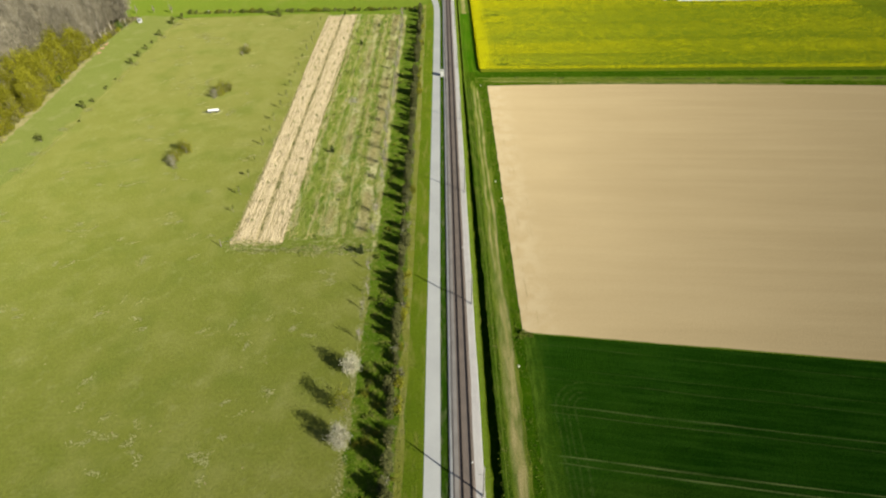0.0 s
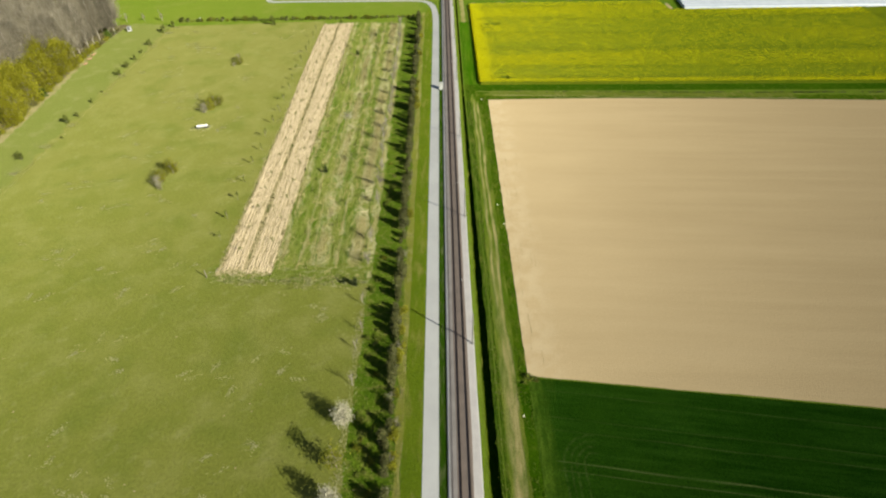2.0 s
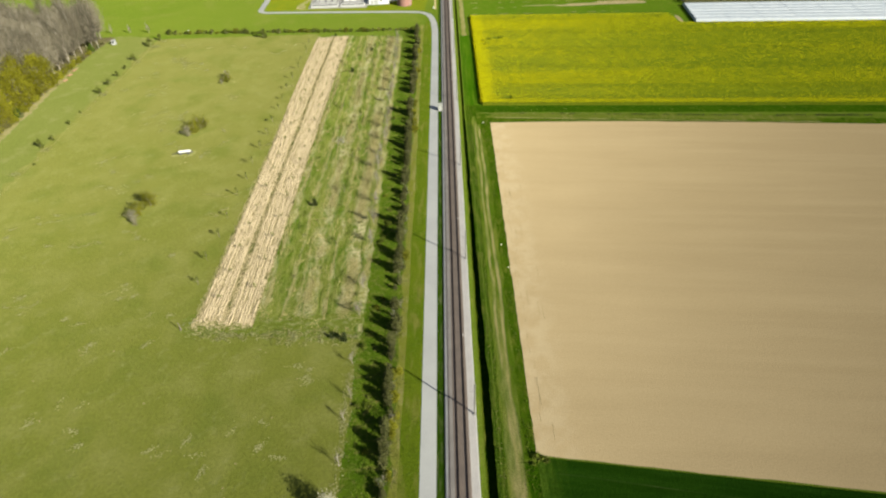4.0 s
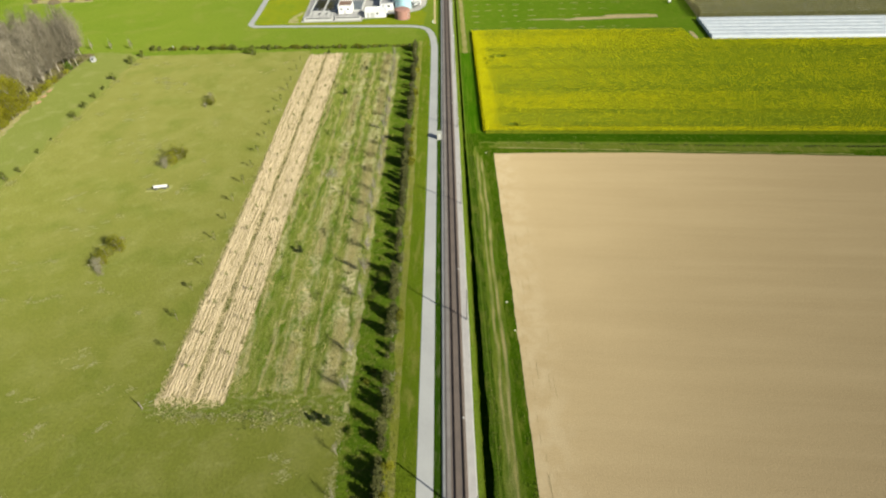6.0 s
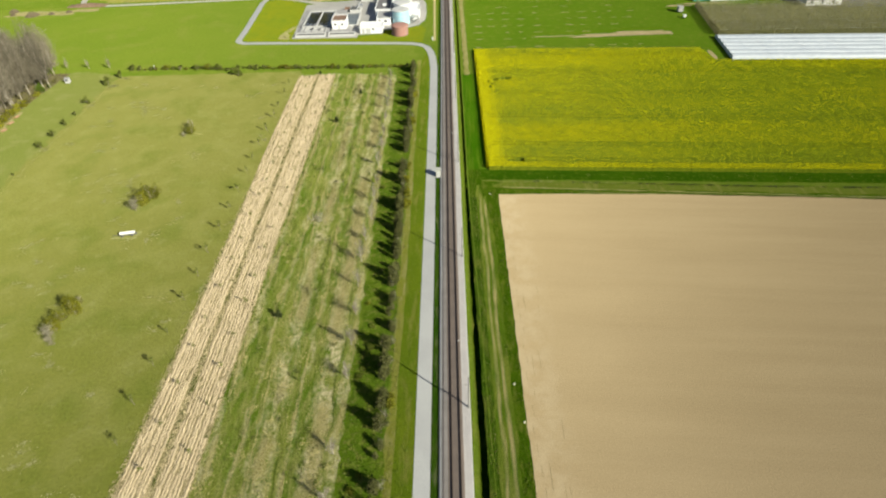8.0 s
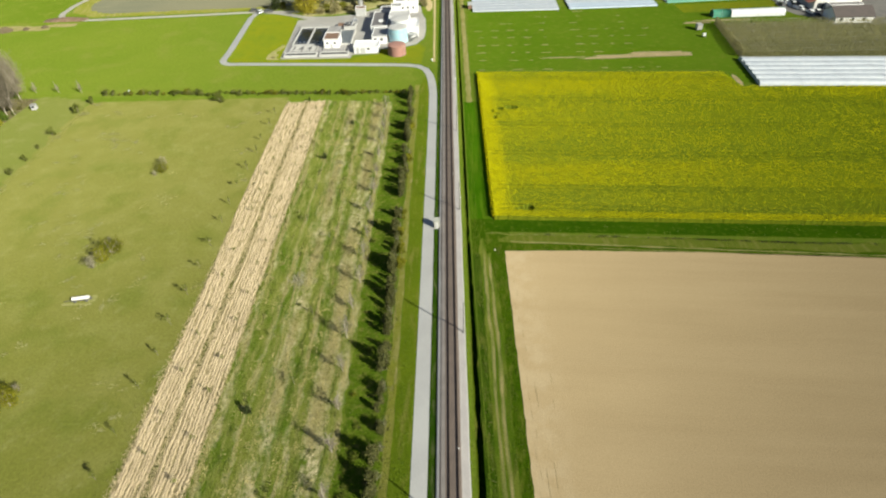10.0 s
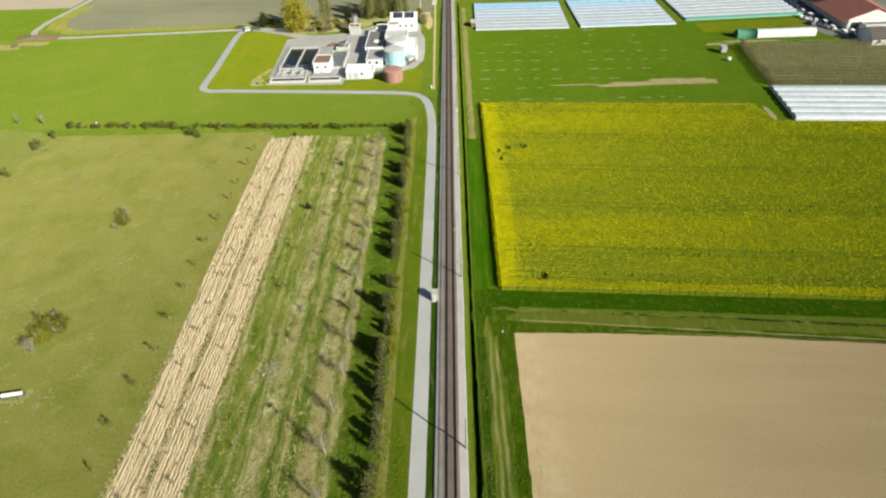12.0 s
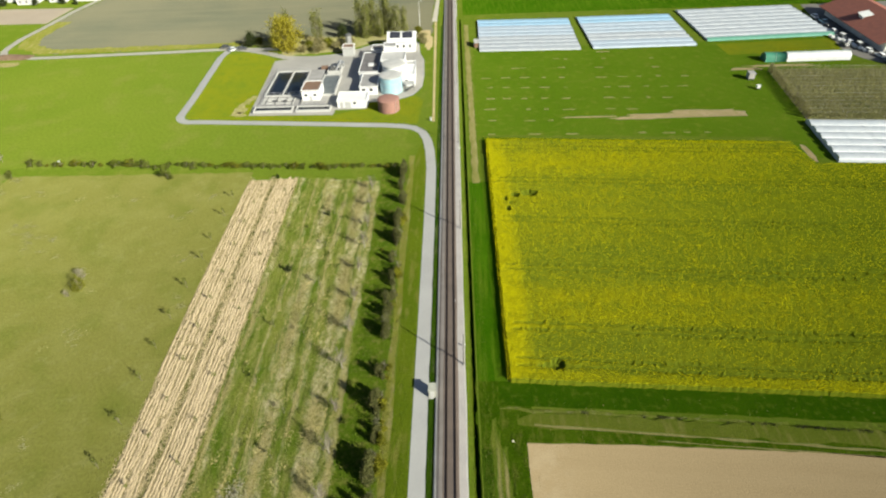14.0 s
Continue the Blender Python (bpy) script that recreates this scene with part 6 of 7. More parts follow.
def build_works():
    sheet("works_yard", [(-72.4, 382.5), (-71.4, 359.9), (-70.4, 333.4), (-40.8, 332.6), (-40.4, 336.4), (-29.4, 336.9), (-29.0, 341.9), (-18.7, 343.5), (-13.5, 346.9), (-10.5, 353.9), (-10.0, 363.9), (-10.6, 379.9),
                         (-12.5, 386.9), (-13.5, 399.9), (-33, 398.9), (-45, 388.9), (-58.8, 386.4)], 0.035, M["yard"], "grey paved yard of the water works", "pavement")
    sheet("works_lawn", [(-96.2, 389.5), (-94.0, 347), (-93.2, 334.6), (-90.6, 331.6), (-86, 331.0), (-70.2, 329.9), (-70.4, 359.9), (-72, 383.0), (-78, 389.8), (-88, 394)], 0.024, M["yellow_grass"], "yellow-green dandelion meadow beside the works", "grass")
    sheet("works_front_lawn", [(-70.4, 329.8), (-60, 328.9), (-22, 325.7), (-11, 325.0), (-9.6, 342.9), (-13, 346.4), (-18.7, 343.3), (-29, 341.7), (-29.4, 336.7), (-40.8, 332.4), (-70.4, 333.2)], 0.023, M["yellow_grass"], "green lawn before the works", "grass")
    basin("settling_basin", "twin concrete settling basin with dark water", -68.2, 347.4, -55.0, 370.0, 0.9, "dark_water", 0.35, (6.6,))
    basin("inlet_trough", "narrow concrete trough with dark water", -69.2, 335.0, -55.4, 338.6, 0.9, "dark_water", 0.5)
    basin("inlet_trough", "narrow concrete trough with dark water", -54.2, 335.0, -42.0, 338.6, 0.9, "dark_water", 0.5)
    basin("covered_basin", "rectangular concrete basin with grey water", -49.0, 347.5, -42.2, 365.4, 0.9, "grey_water", 0.6)
    deck = tagged(empty("basin_deck", pose(-68.6, 339.1, 0)), "concrete deck with pipes and channels", "deck")
    part("slab", Buf().box(0, 0, -0.1, 24, 7.8, 0.5), M["concrete"], deck)
    for y in (2.0, 4.2, 5.6):
        part("channel", Buf().box(1, y, 0.5, 12.5, y + 0.5, 0.9), M["pale_roof"], deck)
    for x in (2.5, 6.0, 9.5, 12.0, 15.0):
        part("pipe", Buf().tube((x, 1.0, 0.8), (x, 7.0, 0.8), 0.18, 0.18, 8), M["dark_metal"], deck)
    part("motor", Buf().box(5.6, 2.6, 0.5, 6.6, 3.6, 1.4), M["dark_metal"], deck)
    part("motor", Buf().box(9.0, 2.6, 0.5, 10.0, 3.6, 1.4), M["dark_metal"], deck)
    deck2 = tagged(empty("concrete_platform", pose(-54.8, 351.9, 0)), "grey concrete platform between the basins", "platform")
    part("slab", Buf().box(0, 0, -0.1, 5.4, 19.0, 0.7), M["concrete"], deck2)
    for x0, y0, x1, y1 in ((-68.0, 347.6, -55.2, 347.6), (-69.0, 338.4, -55.6, 338.4), (-54.0, 338.4, -42.2, 338.4), (-68.0, 347.8, -68.0, 369.8), (-42.4, 347.7, -42.4, 365.2), (-68.0, 369.8, -55.2, 369.8)):
        railing("railing", x0, y0, x1, y1, 0.9)
    box_building("pump_house", "white rendered pump house with a flat brown roof", -53.2, 343.3, -46.8, 351.5, 4.1, "white_wall", "brown_roof", windows=((1.0, 2.2, 1.0, 0.8), (4.2, 2.2, 1.0, 0.8)), doors=((2.6, 1.0),))
    screen = tagged(empty("screening_plant", pose(-48.0, 366.9, 0)), "cluttered grey screening machinery", "machinery")
    part("frame", Buf().box(0, 0, 0, 5.2, 0.4, 1.6).box(0, 4.6, 0, 5.2, 5.0, 1.6).box(0, 0.4, 0, 0.4, 4.6, 1.6).box(4.8, 0.4, 0, 5.2, 4.6, 1.6), M["pale_roof"], screen)
    part("screen", Buf().box(1.0, 1.0, 0, 2.2, 4.0, 2.4), M["dark_metal"], screen)
    part("conveyor", Buf().tube((2.8, 1.0, 0.6), (4.4, 7.5, 3.0), 0.4, 0.4, 8), M["metal"], screen)
    part("container", Buf().box(-3.2, 4.2, 0, -0.6, 6.2, 1.4), M["brown_roof"], screen)
    part("hopper", Buf().box(3.0, 6.5, 0, 5.4, 9.5, 1.8), M["metal"], screen)
    box_building("garage", "long low white garage with a pale flat roof", -39.7, 337.7, -29.4, 344.7, 2.6, "white_wall", "white_wall", windows=((5.6, 1.4, 1.0, 0.8),), doors=((0.9, 1.2), (2.6, 2.2)))
    box_building("service_building", "white service building with a pale flat roof", -33.0, 348.1, -26.6, 359.9, 2.9, "white_wall", "deck_grey", windows=((0.8, 1.4, 1.2, 1.0), (3.6, 1.4, 1.2, 1.0)))
    box_building("service_building", "pale grey service building with roof lights", -34.6, 360.3, -27.4, 379.9, 3.4, "white_wall", "grey_roof")
    box_building("filter_house", "small block with a dark grey roof", -31.8, 380.5, -26.8, 385.9, 4.2, "grey_wall", "grey_roof")
    lights = tagged(empty("roof_hatch", pose(-31.5, 365.9, 3.52)), "white roof hatch on the service building", "hatch")
    part("frame", Buf().box(0, 0, 0, 1.8, 1.8, 0.5), M["white_wall"], lights)
    part("lid", Buf().box(-0.1, -0.1, 0.5, 1.9, 1.9, 0.62), M["white_paint"], lights)
    tank("digester_tank", "tall pale blue digester tank with a white roof", -21.7, 351.1, 4.0, 6.0, "blue_metal", "pale_roof", 0.25, 2)
    tank("gas_holder", "white round gas holder with a low domed roof", -21.4, 361.1, 4.2, 6.2, "white_paint", "pale_roof", 0.35)
    box_building("tank_house", "white block with a stepped grey roof behind the tanks", -26.6, 366.3, -17.6, 374.9, 5.4, "white_wall", "pale_roof", windows=((1.0, 3.4, 1.2, 0.9),))
    box_building("stair_tower", "tall white stair tower beside the tanks", -26.2, 375.5, -21.6, 379.9, 7.2, "white_wall", "deck_grey")
    tank("sludge_tank", "squat terracotta-coloured round tank", -21.4, 335.8, 3.7, 3.9, "brick_tank", "brick_tank", 0.5)
    box_building("control_room", "white control building beside the tanks", -17.9, 354.8, -13.2, 363.6, 4.4, "white_wall", "white_wall", windows=((0.8, 1.4, 1.4, 1.0),))
    box_building("switch_room", "low white annex beside the tanks", -17.2, 365.9, -13.6, 370.9, 3.0, "white_wall", "pale_roof")
    stairs = tagged(empty("steel_stairs", pose(-17.0, 349.4, 0)), "dark steel platform and steps beside the tank", "stairs")
    for i in range(6):
        part("tread", Buf().box(i * 0.6, 0, 0.4 * i, i * 0.6 + 0.6, 1.6, 0.4 * i + 0.1), M["dark_metal"], stairs)
    part("platform", Buf().box(0, 1.8, 2.3, 3.6, 4.6, 2.45), M["metal"], stairs)
    for x, y in ((0.1, 2.0), (3.4, 2.0), (0.1, 4.4), (3.4, 4.4)):
        part("leg", Buf().box(x, y, 0, x + 0.12, y + 0.12, 2.3), M["dark_metal"], stairs)
    g = gable_house("works_hall", "white hall with solar panels on its pale roof", -25.8, 388.9, -14.6, 397.7, 4.6, 6.9, "white_wall", "white_wall", "x",
                    ((1.0, 2.0, 0.9, 1.0), (3.4, 2.0, 0.9, 1.0), (6.0, 2.0, 0.9, 1.0), (8.6, 2.0, 0.9, 1.0)), "building")
    s = (6.9 - 4.6) / 4.4
    for x0 in (0.7, 5.8):
        b = Buf()
        y0, y1 = 1.2, 4.1
        b.add([(x0, y0, 4.6 + y0 * s + 0.30), (x0 + 4.4, y0, 4.6 + y0 * s + 0.30), (x0 + 4.4, y1, 4.6 + y1 * s + 0.30), (x0, y1, 4.6 + y1 * s + 0.30),
               (x0, y0, 4.6 + y0 * s + 0.36), (x0 + 4.4, y0, 4.6 + y0 * s + 0.36), (x0 + 4.4, y1, 4.6 + y1 * s + 0.36), (x0, y1, 4.6 + y1 * s + 0.36)],
              [(0, 3, 2, 1), (4, 5, 6, 7), (0, 1, 5, 4), (1, 2, 6, 5), (2, 3, 7, 6), (3, 0, 4, 7)])
        part("solar_panel", b, M["panel"], g, "dark solar panel")
    box_building("silo_hut", "small white hut with a dark roof opening", -44.6, 385.8, -40.0, 390.0, 3.4, "grey_wall", "brown_roof", doors=((1.4, 1.2),))
    tank("lime_silo", "slim grey silo beside the hut", -43.2, 394.9, 1.3, 5.5, "metal", "dark_metal", 0.6)
    for x, y, h in ((-13.9, 418.4, 11.5),):
        lamp = tagged(empty("lamp_post", pose(x, y, 0)), "tall white lamp post", "lamp post", "lamp posts by the railway")
        part("pole", Buf().tube((0, 0, -0.1), (0, 0, h), 0.14, 0.08, 8), M["white_paint"], lamp)
        part("arm", Buf().tube((0, 0, h), (0.9, 0, h + 0.2), 0.06, 0.05, 6), M["white_paint"], lamp)
        part("head", Buf().box(0.8, -0.15, h + 0.12, 1.5, 0.15, h + 0.3), M["metal"], lamp)
    patches("worn_earth", [(-11.5, 409.9, 2.6, 6), (-9.3, 399.9, 1.6, 9)], M["sand"], "worn sandy ground beside the railway", 0.036)
    # parked vehicles
    for x, y, r, col in ((-93.4, 395.6, 50, "car_paint"), (-90.0, 396.2, 12, "dark_metal"), (-97.4, 398.4, 5, "dark_metal")):
        vehicle(x, y, r, col)
    post = tagged(empty("marker_post", pose(-6.6, 326.9, 0)), "short white marker post at the bend", "post")
    part("post", Buf().tube((0, 0, -0.1), (0, 0, 1.2), 0.25, 0.25, 8), M["white_paint"], post)


def vehicle(x, y, turn, paint, length=4.3, height=1.5, name="car", label=""):
    root = tagged(empty(name, pose(x, y, 0, 0, 0, turn)), label or ("pale silver car parked on the yard" if paint == "car_paint" else "dark grey car parked on the yard"), "car")
    L, w = length, 1.75
    body = Buf()
    prof = [(-L / 2, 0.35), (L / 2, 0.35), (L / 2, 0.75), (L * 0.28, 0.9), (-L / 2, 0.95)]
    n = len(prof)
    body.v.extend((a, s * w / 2, z) for s in (-1, 1) for a, z in prof)
    body.f.extend([tuple(range(n)), tuple(range(2 * n - 1, n - 1, -1))] + [(i, n + i, n + (i + 1) % n, (i + 1) % n) for i in range(n)])
    part("body", body, M[paint], root)
    cab = Buf()
    cp = [(-L * 0.46, 0.94), (L * 0.26, 0.9), (L * 0.1, height), (-L * 0.38, height)]
    cab.v.extend((a, s * (w / 2 - 0.1), z) for s in (-1, 1) for a, z in cp)
    cab.f.extend([(0, 1, 2, 3), (7, 6, 5, 4)] + [(i, 4 + i, 4 + (i + 1) % 4, (i + 1) % 4) for i in range(4)])
    part("cabin", cab, M["window"], root)
    part("roof", Buf().box(-L * 0.38, -w / 2 + 0.12, height, L * 0.1, w / 2 - 0.12, height + 0.05), M[paint], root)
    for a in (-L * 0.31, L * 0.31):
        for s in (-1, 1):
            part("wheel", Buf().tube((a, s * (w / 2 - 0.2), 0.32), (a, s * (w / 2 + 0.02), 0.32), 0.32, 0.32, 12), M["dark_metal"], root)
    return root


build_works()


# ---- tunnels, fruit rows and farm ----
def poly_tunnel(x0, y0, length, width, h, turn, film, label, group, hoops=9, skirt=None, ends=True):
    """A film tunnel on hoops: cover with thickness, hoops standing proud, end walls."""
    root = tagged(empty("poly_tunnel", pose(x0, y0, 0, 0, 0, turn)), label, "greenhouse tunnel", group)
    n = 10

    def ring(x, grow, r=1.0):
        return [(x, width / 2 - (width / 2 + grow) * math.cos(math.pi * i / n), (h + grow) * max(0.0, math.sin(math.pi * i / n)) ** 0.5 * r) for i in range(n + 1)]
    b = Buf()
    k = n + 1
    rng = np.random.default_rng(int(abs(x0 * 7 + y0 * 13)))
    xs = np.linspace(0, length, 15)
    for x in xs:
        sag = rng.uniform(-0.06, 0.04)
        b.v.extend((a, c, z * (1 + sag / h)) for a, c, z in ring(x, 0.0))
    for j in range(len(xs) - 1):
        b.f.extend((j * k + i, j * k + i + 1, (j + 1) * k + i + 1, (j + 1) * k + i) for i in range(n))
    part("cover", b, M[film], root, "", True)
    if skirt:
        s = Buf()
        m = 5
        for x in (0.0, length):
            s.v.extend(ring(x, 0.06)[:m + 1])
        s.f.extend((i, i + 1, m + 2 + i, m + 1 + i) for i in range(m))
        part("skirt", s, M[skirt], root)
    for i in range(hoops):
        x = length * i / (hoops - 1)
        part("hoop", Buf().bow(ring(x, 0.05), 0.03), M["film_white"], root)
    if ends:
        for x in (0.02, length - 0.02):
            part("end_wall", Buf().add(ring(x, -0.02), [tuple(range(n + 1))]), M["film_end"], root)
    return root


def build_tunnels():
    def block(x0, y0, length, turn, films, width, h, group, skirt=None, slant=0.0):
        for i, f in enumerate(films):
            a = radians(turn)
            off = i * (width + 0.02)
            poly_tunnel(x0 - off * math.sin(a) + slant * off, y0 + off * math.cos(a), length, width, h, turn, f, {"film": "long greyish white film tunnel in a row", "film_white": "long white film tunnel in a row", "film_pale": "long bluish white film tunnel in a row", "film_blue": "long pale blue film tunnel in a row"}[f],
                        group, 9, skirt if i == 0 else None)
    block(12.2, 387.0, 41.8, -0.6, ("film",) * 4 + ("film_pale",) * 3 + ("film_blue",) * 2, 4.2, 0.75, "tunnels beside the railway")
    block(59.2, 387.0, 42.6, 1.2, ("film_pale",) * 2 + ("film",) * 2 + ("film_pale",) * 3 + ("film_blue",) * 2, 4.3, 0.75, "tunnels in the middle")
    block(107.6, 392.0, 54.0, 3.6, ("film",) * 9, 4.4, 0.8, "tunnels beside the farm", "film_green", 0.02)
    block(112.4, 295.2, 120.0, -3.6, ("film",) * 6, 4.1, 1.6, "tunnels behind the rape", None, 0.02)
    t = tagged(empty("net_tunnel", pose(121.6, 368.6, 0, 0, 0, 1.0)), "low tunnel of dark green netting", "greenhouse tunnel")
    b = Buf()
    n = 8
    for x in (0.0, 8.2):
        b.v.extend((x, 2.2 - 2.2 * math.cos(math.pi * i / n), 3.0 * math.sin(math.pi * i / n) ** 0.75 if 0 < i < n else 0.0) for i in range(n + 1))
    b.f.extend((i, i + 1, n + 2 + i, n + 1 + i) for i in range(n))
    b.f.extend([tuple(range(n + 1)), tuple(range(2 * n + 1, n, -1))])
    part("cover", b, M["green_net"], t, "", True)
    for x in (0.0, 4.1, 8.2):
        part("hoop", Buf().bow([(x, 2.2 - 2.25 * math.cos(math.pi * j / n), 3.05 * math.sin(math.pi * j / n) ** 0.75 if 0 < j < n else 0.0) for j in range(n + 1)], 0.05), M["metal"], t)
    g = poly_tunnel(129.9, 368.7, 24.5, 4.4, 3.0, 1.0, "film_white", "white film tunnel with a green sheet along one side", "tunnel at the farm", 7)
    ridge = Buf()
    for x in (0.0, 24.5):
        ridge.v.extend((x, 2.2 + 2.25 * math.sin(a), 3.06 * max(0.0, math.cos(a)) ** 0.75) for a in (-0.62, 0.1, 0.8, 1.45))
    ridge.f.extend((i, i + 1, 5 + i, 4 + i) for i in range(3))
    part("ridge_sheet", ridge, M["green_net"], g, "green sheet over the northern half")


build_tunnels()


def build_fruit_rows():
    """Trained fruit rows under pale nets."""
    rng = np.random.default_rng(81)
    for i in range(14):
        y = 322.6 + i * 2.85
        x0 = 116.2 + (y - 322) * 0.09
        root = tagged(empty("fruit_row", pose(x0, y, 0, 0, 0, -2.5)), "dense row of trained fruit bushes with stakes", "fruit row", "trained fruit rows")
        L = 96.0
        n = 3200
        p = np.stack([rng.integers(0, 60, n) * 1.6 + rng.normal(0, 0.3, n), rng.normal(0, 0.6, n), rng.uniform(0.2, 2.7, n)], 1)
        p[:260] = np.stack([rng.uniform(-0.6, 0.9, 260), rng.normal(0, 0.28, 260), rng.uniform(0.2, 3.3, 260)], 1)
        blades("foliage", p, 0.2, M["net_leaf"], rng, root)
        part("end_post", Buf().tube((-0.4, 0, -0.1), (0.1, 0, 3.4), 0.14, 0.12, 6), M["bark"], root)
        part("wire", Buf().tube((0, 0, 2.2), (L, 0, 2.2), 0.03, 0.03, 4), M["metal"], root)
        for x in np.arange(0, L, 12.0):
            part("stake", Buf().tube((x, 0, -0.1), (x, 0, 2.5), 0.06, 0.05, 5), M["pale_bark"], root)
    sheet("fruit_floor", [(115.6, 321.0), (215, 315.6), (215, 358), (119.8, 361.8)], 0.03, M["fruit_floor"], "olive-brown ground under the fruit rows", "ground")


build_fruit_rows()


def build_farm():
    sheet("farm_yard", [(156.5, 378), (160, 370), (168, 362), (169, 355), (240, 350), (240, 440), (166, 436)], 0.04, M["dark_yard"], "dark paved farm yard beside the barns", "pavement")
    sheet("farm_grass", [(111, 377), (160, 379.5), (162, 392), (110, 389)], 0.032, M["yellow_grass"], "yellow-green grass between the tunnels", "grass")
    gable_house("farm_house", "white house with a dark grey tiled roof", 170.4, 356.8, 187.0, 367.4, 2.8, 5.7, "white_wall", "dark_tile", "x", ((2.0, 1.0, 1.2, 1.2), (7.0, 1.0, 1.2, 1.2), (12.0, 1.0, 1.2, 1.2)), group="farm houses")
    gable_house("farm_house", "large barn with a red-brown tiled roof and white gable", 169.6, 374.6, 190.7, 421.0, 4.9, 8.9, "barn_wall", "red_tile", "y", ((1.2, 0.4, 3.2, 3.0), (6.0, 0.4, 3.2, 3.0), (11.0, 0.4, 3.2, 3.0), (16.0, 1.2, 1.4, 1.2)), group="farm houses", west=3.4)
    box_building("lean_to", "low white annex with a grey flat roof at the barn", 174.6, 370.2, 189.0, 374.4, 3.4, "white_wall", "grey_roof", windows=((1.0, 1.4, 1.6, 1.2), (4.4, 1.4, 1.6, 1.2), (8.2, 1.4, 1.6, 1.2)))
    dormer = tagged(empty("roof_canopy", pose(171.0, 396.5, 6.1)), "white canopy on the barn roof", "canopy")
    part("sheet", Buf().add([(0, 0, 0.6), (4.5, 0.4, 1.3), (4.3, 4.6, 1.9), (-0.2, 4.2, 1.2), (0, 0, 0.75), (4.5, 0.4, 1.45), (4.3, 4.6, 2.05), (-0.2, 4.2, 1.35)],
                             [(0, 3, 2, 1), (4, 5, 6, 7), (0, 1, 5, 4), (1, 2, 6, 5), (2, 3, 7, 6), (3, 0, 4, 7)]), M["white_paint"], dormer)
    part("bracket", Buf().box(0.4, 0.4, -0.9, 0.7, 3.6, 0.9).box(3.8, 0.6, -0.9, 4.1, 4.0, 1.4), M["metal"], dormer)
    rng = np.random.default_rng(91)
    # wrapped bales and parked vehicles between the tunnels and the barn
    first = None
    for i in range(12):
        f = i / 11
        x, y = 158.6 + 6.0 * f + rng.normal(0, 0.7), 393 - 19 * f + rng.normal(0, 0.8)
        m = pose(x, y, 0, 0, 0, rng.uniform(0, 180))
        if first is None:
            first = tagged(empty("wrapped_bale", m), "round silage bale in white film", "bale", "white bales at the farm")
            part("film", Buf().tube((-0.6, 0, 0.62), (0.6, 0, 0.62), 0.68, 0.68, 14), M["white_paint"], first)
            part("end_wrap", Buf().tube((0.6, 0, 0.62), (0.66, 0, 0.62), 0.55, 0.35, 14), M["pale_roof"], first)
        else:
            copy_thing(first, m)
    for x, y, r, c, h in ((162.6, 399.5, 95, "car_paint", 1.5), (161.8, 391.6, 100, "white_paint", 2.3), (162.6, 386.4, 85, "car_paint", 1.5), (163.4, 381.6, 95, "white_paint", 2.4), (164.6, 377.2, 110, "car_paint", 1.6),
                          (166.8, 371.6, 100, "car_paint", 1.5), (170.0, 371.4, 88, "white_paint", 1.7), (163.0, 405.5, 95, "dark_metal", 1.5), (164.2, 411.0, 90, "blue_metal", 1.6), (159.2, 383.4, 92, "dark_metal", 1.5),
                          (167.4, 366.4, 12, "dark_metal", 1.9), (163.8, 418.0, 85, "car_paint", 1.5)):
        vehicle(x, y, r, c, 4.4, h, "car" if h < 2 else "van", {"car_paint": "pale silver car parked beside the barn", "white_paint": "white van parked beside the barn", "dark_metal": "dark car parked beside the barn", "blue_metal": "pale blue car parked beside the barn"}[c])
    for x, y, w, d, h, lab in ((109.0, 352.6, 2.1, 2.6, 2.5, "grey field trailer with a pale roof"), (108.9, 344.6, 1.0, 1.1, 1.4, "small white field cart")):
        t = tagged(empty("field_trailer", pose(x, y, 0)), lab, "trailer")
        part("body", Buf().box(0, 0, 0.5, w, d, h), M["concrete" if h > 2 else "white_paint"], t)
        part("roof", Buf().box(-0.1, -0.1, h, w + 0.1, d + 0.1, h + 0.12), M["deck_grey" if h > 2 else "white_paint"], t)
        for a in (0.4, d - 0.8):
            for s in (0.05, w - 0.25):
                part("wheel", Buf().tube((s, a + 0.2, 0.35), (s + 0.2, a + 0.2, 0.35), 0.35, 0.35, 10), M["dark_metal"], t)
        part("drawbar", Buf().box(w / 2 - 0.06, -1.2, 0.45, w / 2 + 0.06, 0, 0.57), M["dark_metal"], t)
    hut = tagged(empty("field_hut", pose(10.2, 391.5, 0)), "small dark hut beside the ditch", "hut")
    part("body", Buf().box(0, 0, -0.1, 1.6, 4.5, 2.0), M["brown_roof"], hut)
    part("roof", Buf().box(-0.2, -0.2, 2.0, 1.8, 4.7, 2.15), M["pale_roof"], hut)
    heap = Buf()
    rng2 = np.random.default_rng(97)
    xs, ys = np.linspace(-204, -181, 24), np.linspace(390.5, 397.0, 10)
    for y in ys:
        for x in xs:
            e = max(0.0, 1 - ((x + 192) / 11) ** 2) * max(0.0, 1 - ((y - 393.8) / 3.2) ** 2)
            heap.v.append((x, y, -0.05 + e * (0.9 + 0.5 * rng2.random())))
    heap.f.extend((j * 24 + i, j * 24 + i + 1, j * 24 + 25 + i, j * 24 + 24 + i) for j in range(9) for i in range(23))
    tagged(obj("earth_bank", heap, M["red_soil"], smooth=True), "long low bank of reddish brown soil", "earth bank")
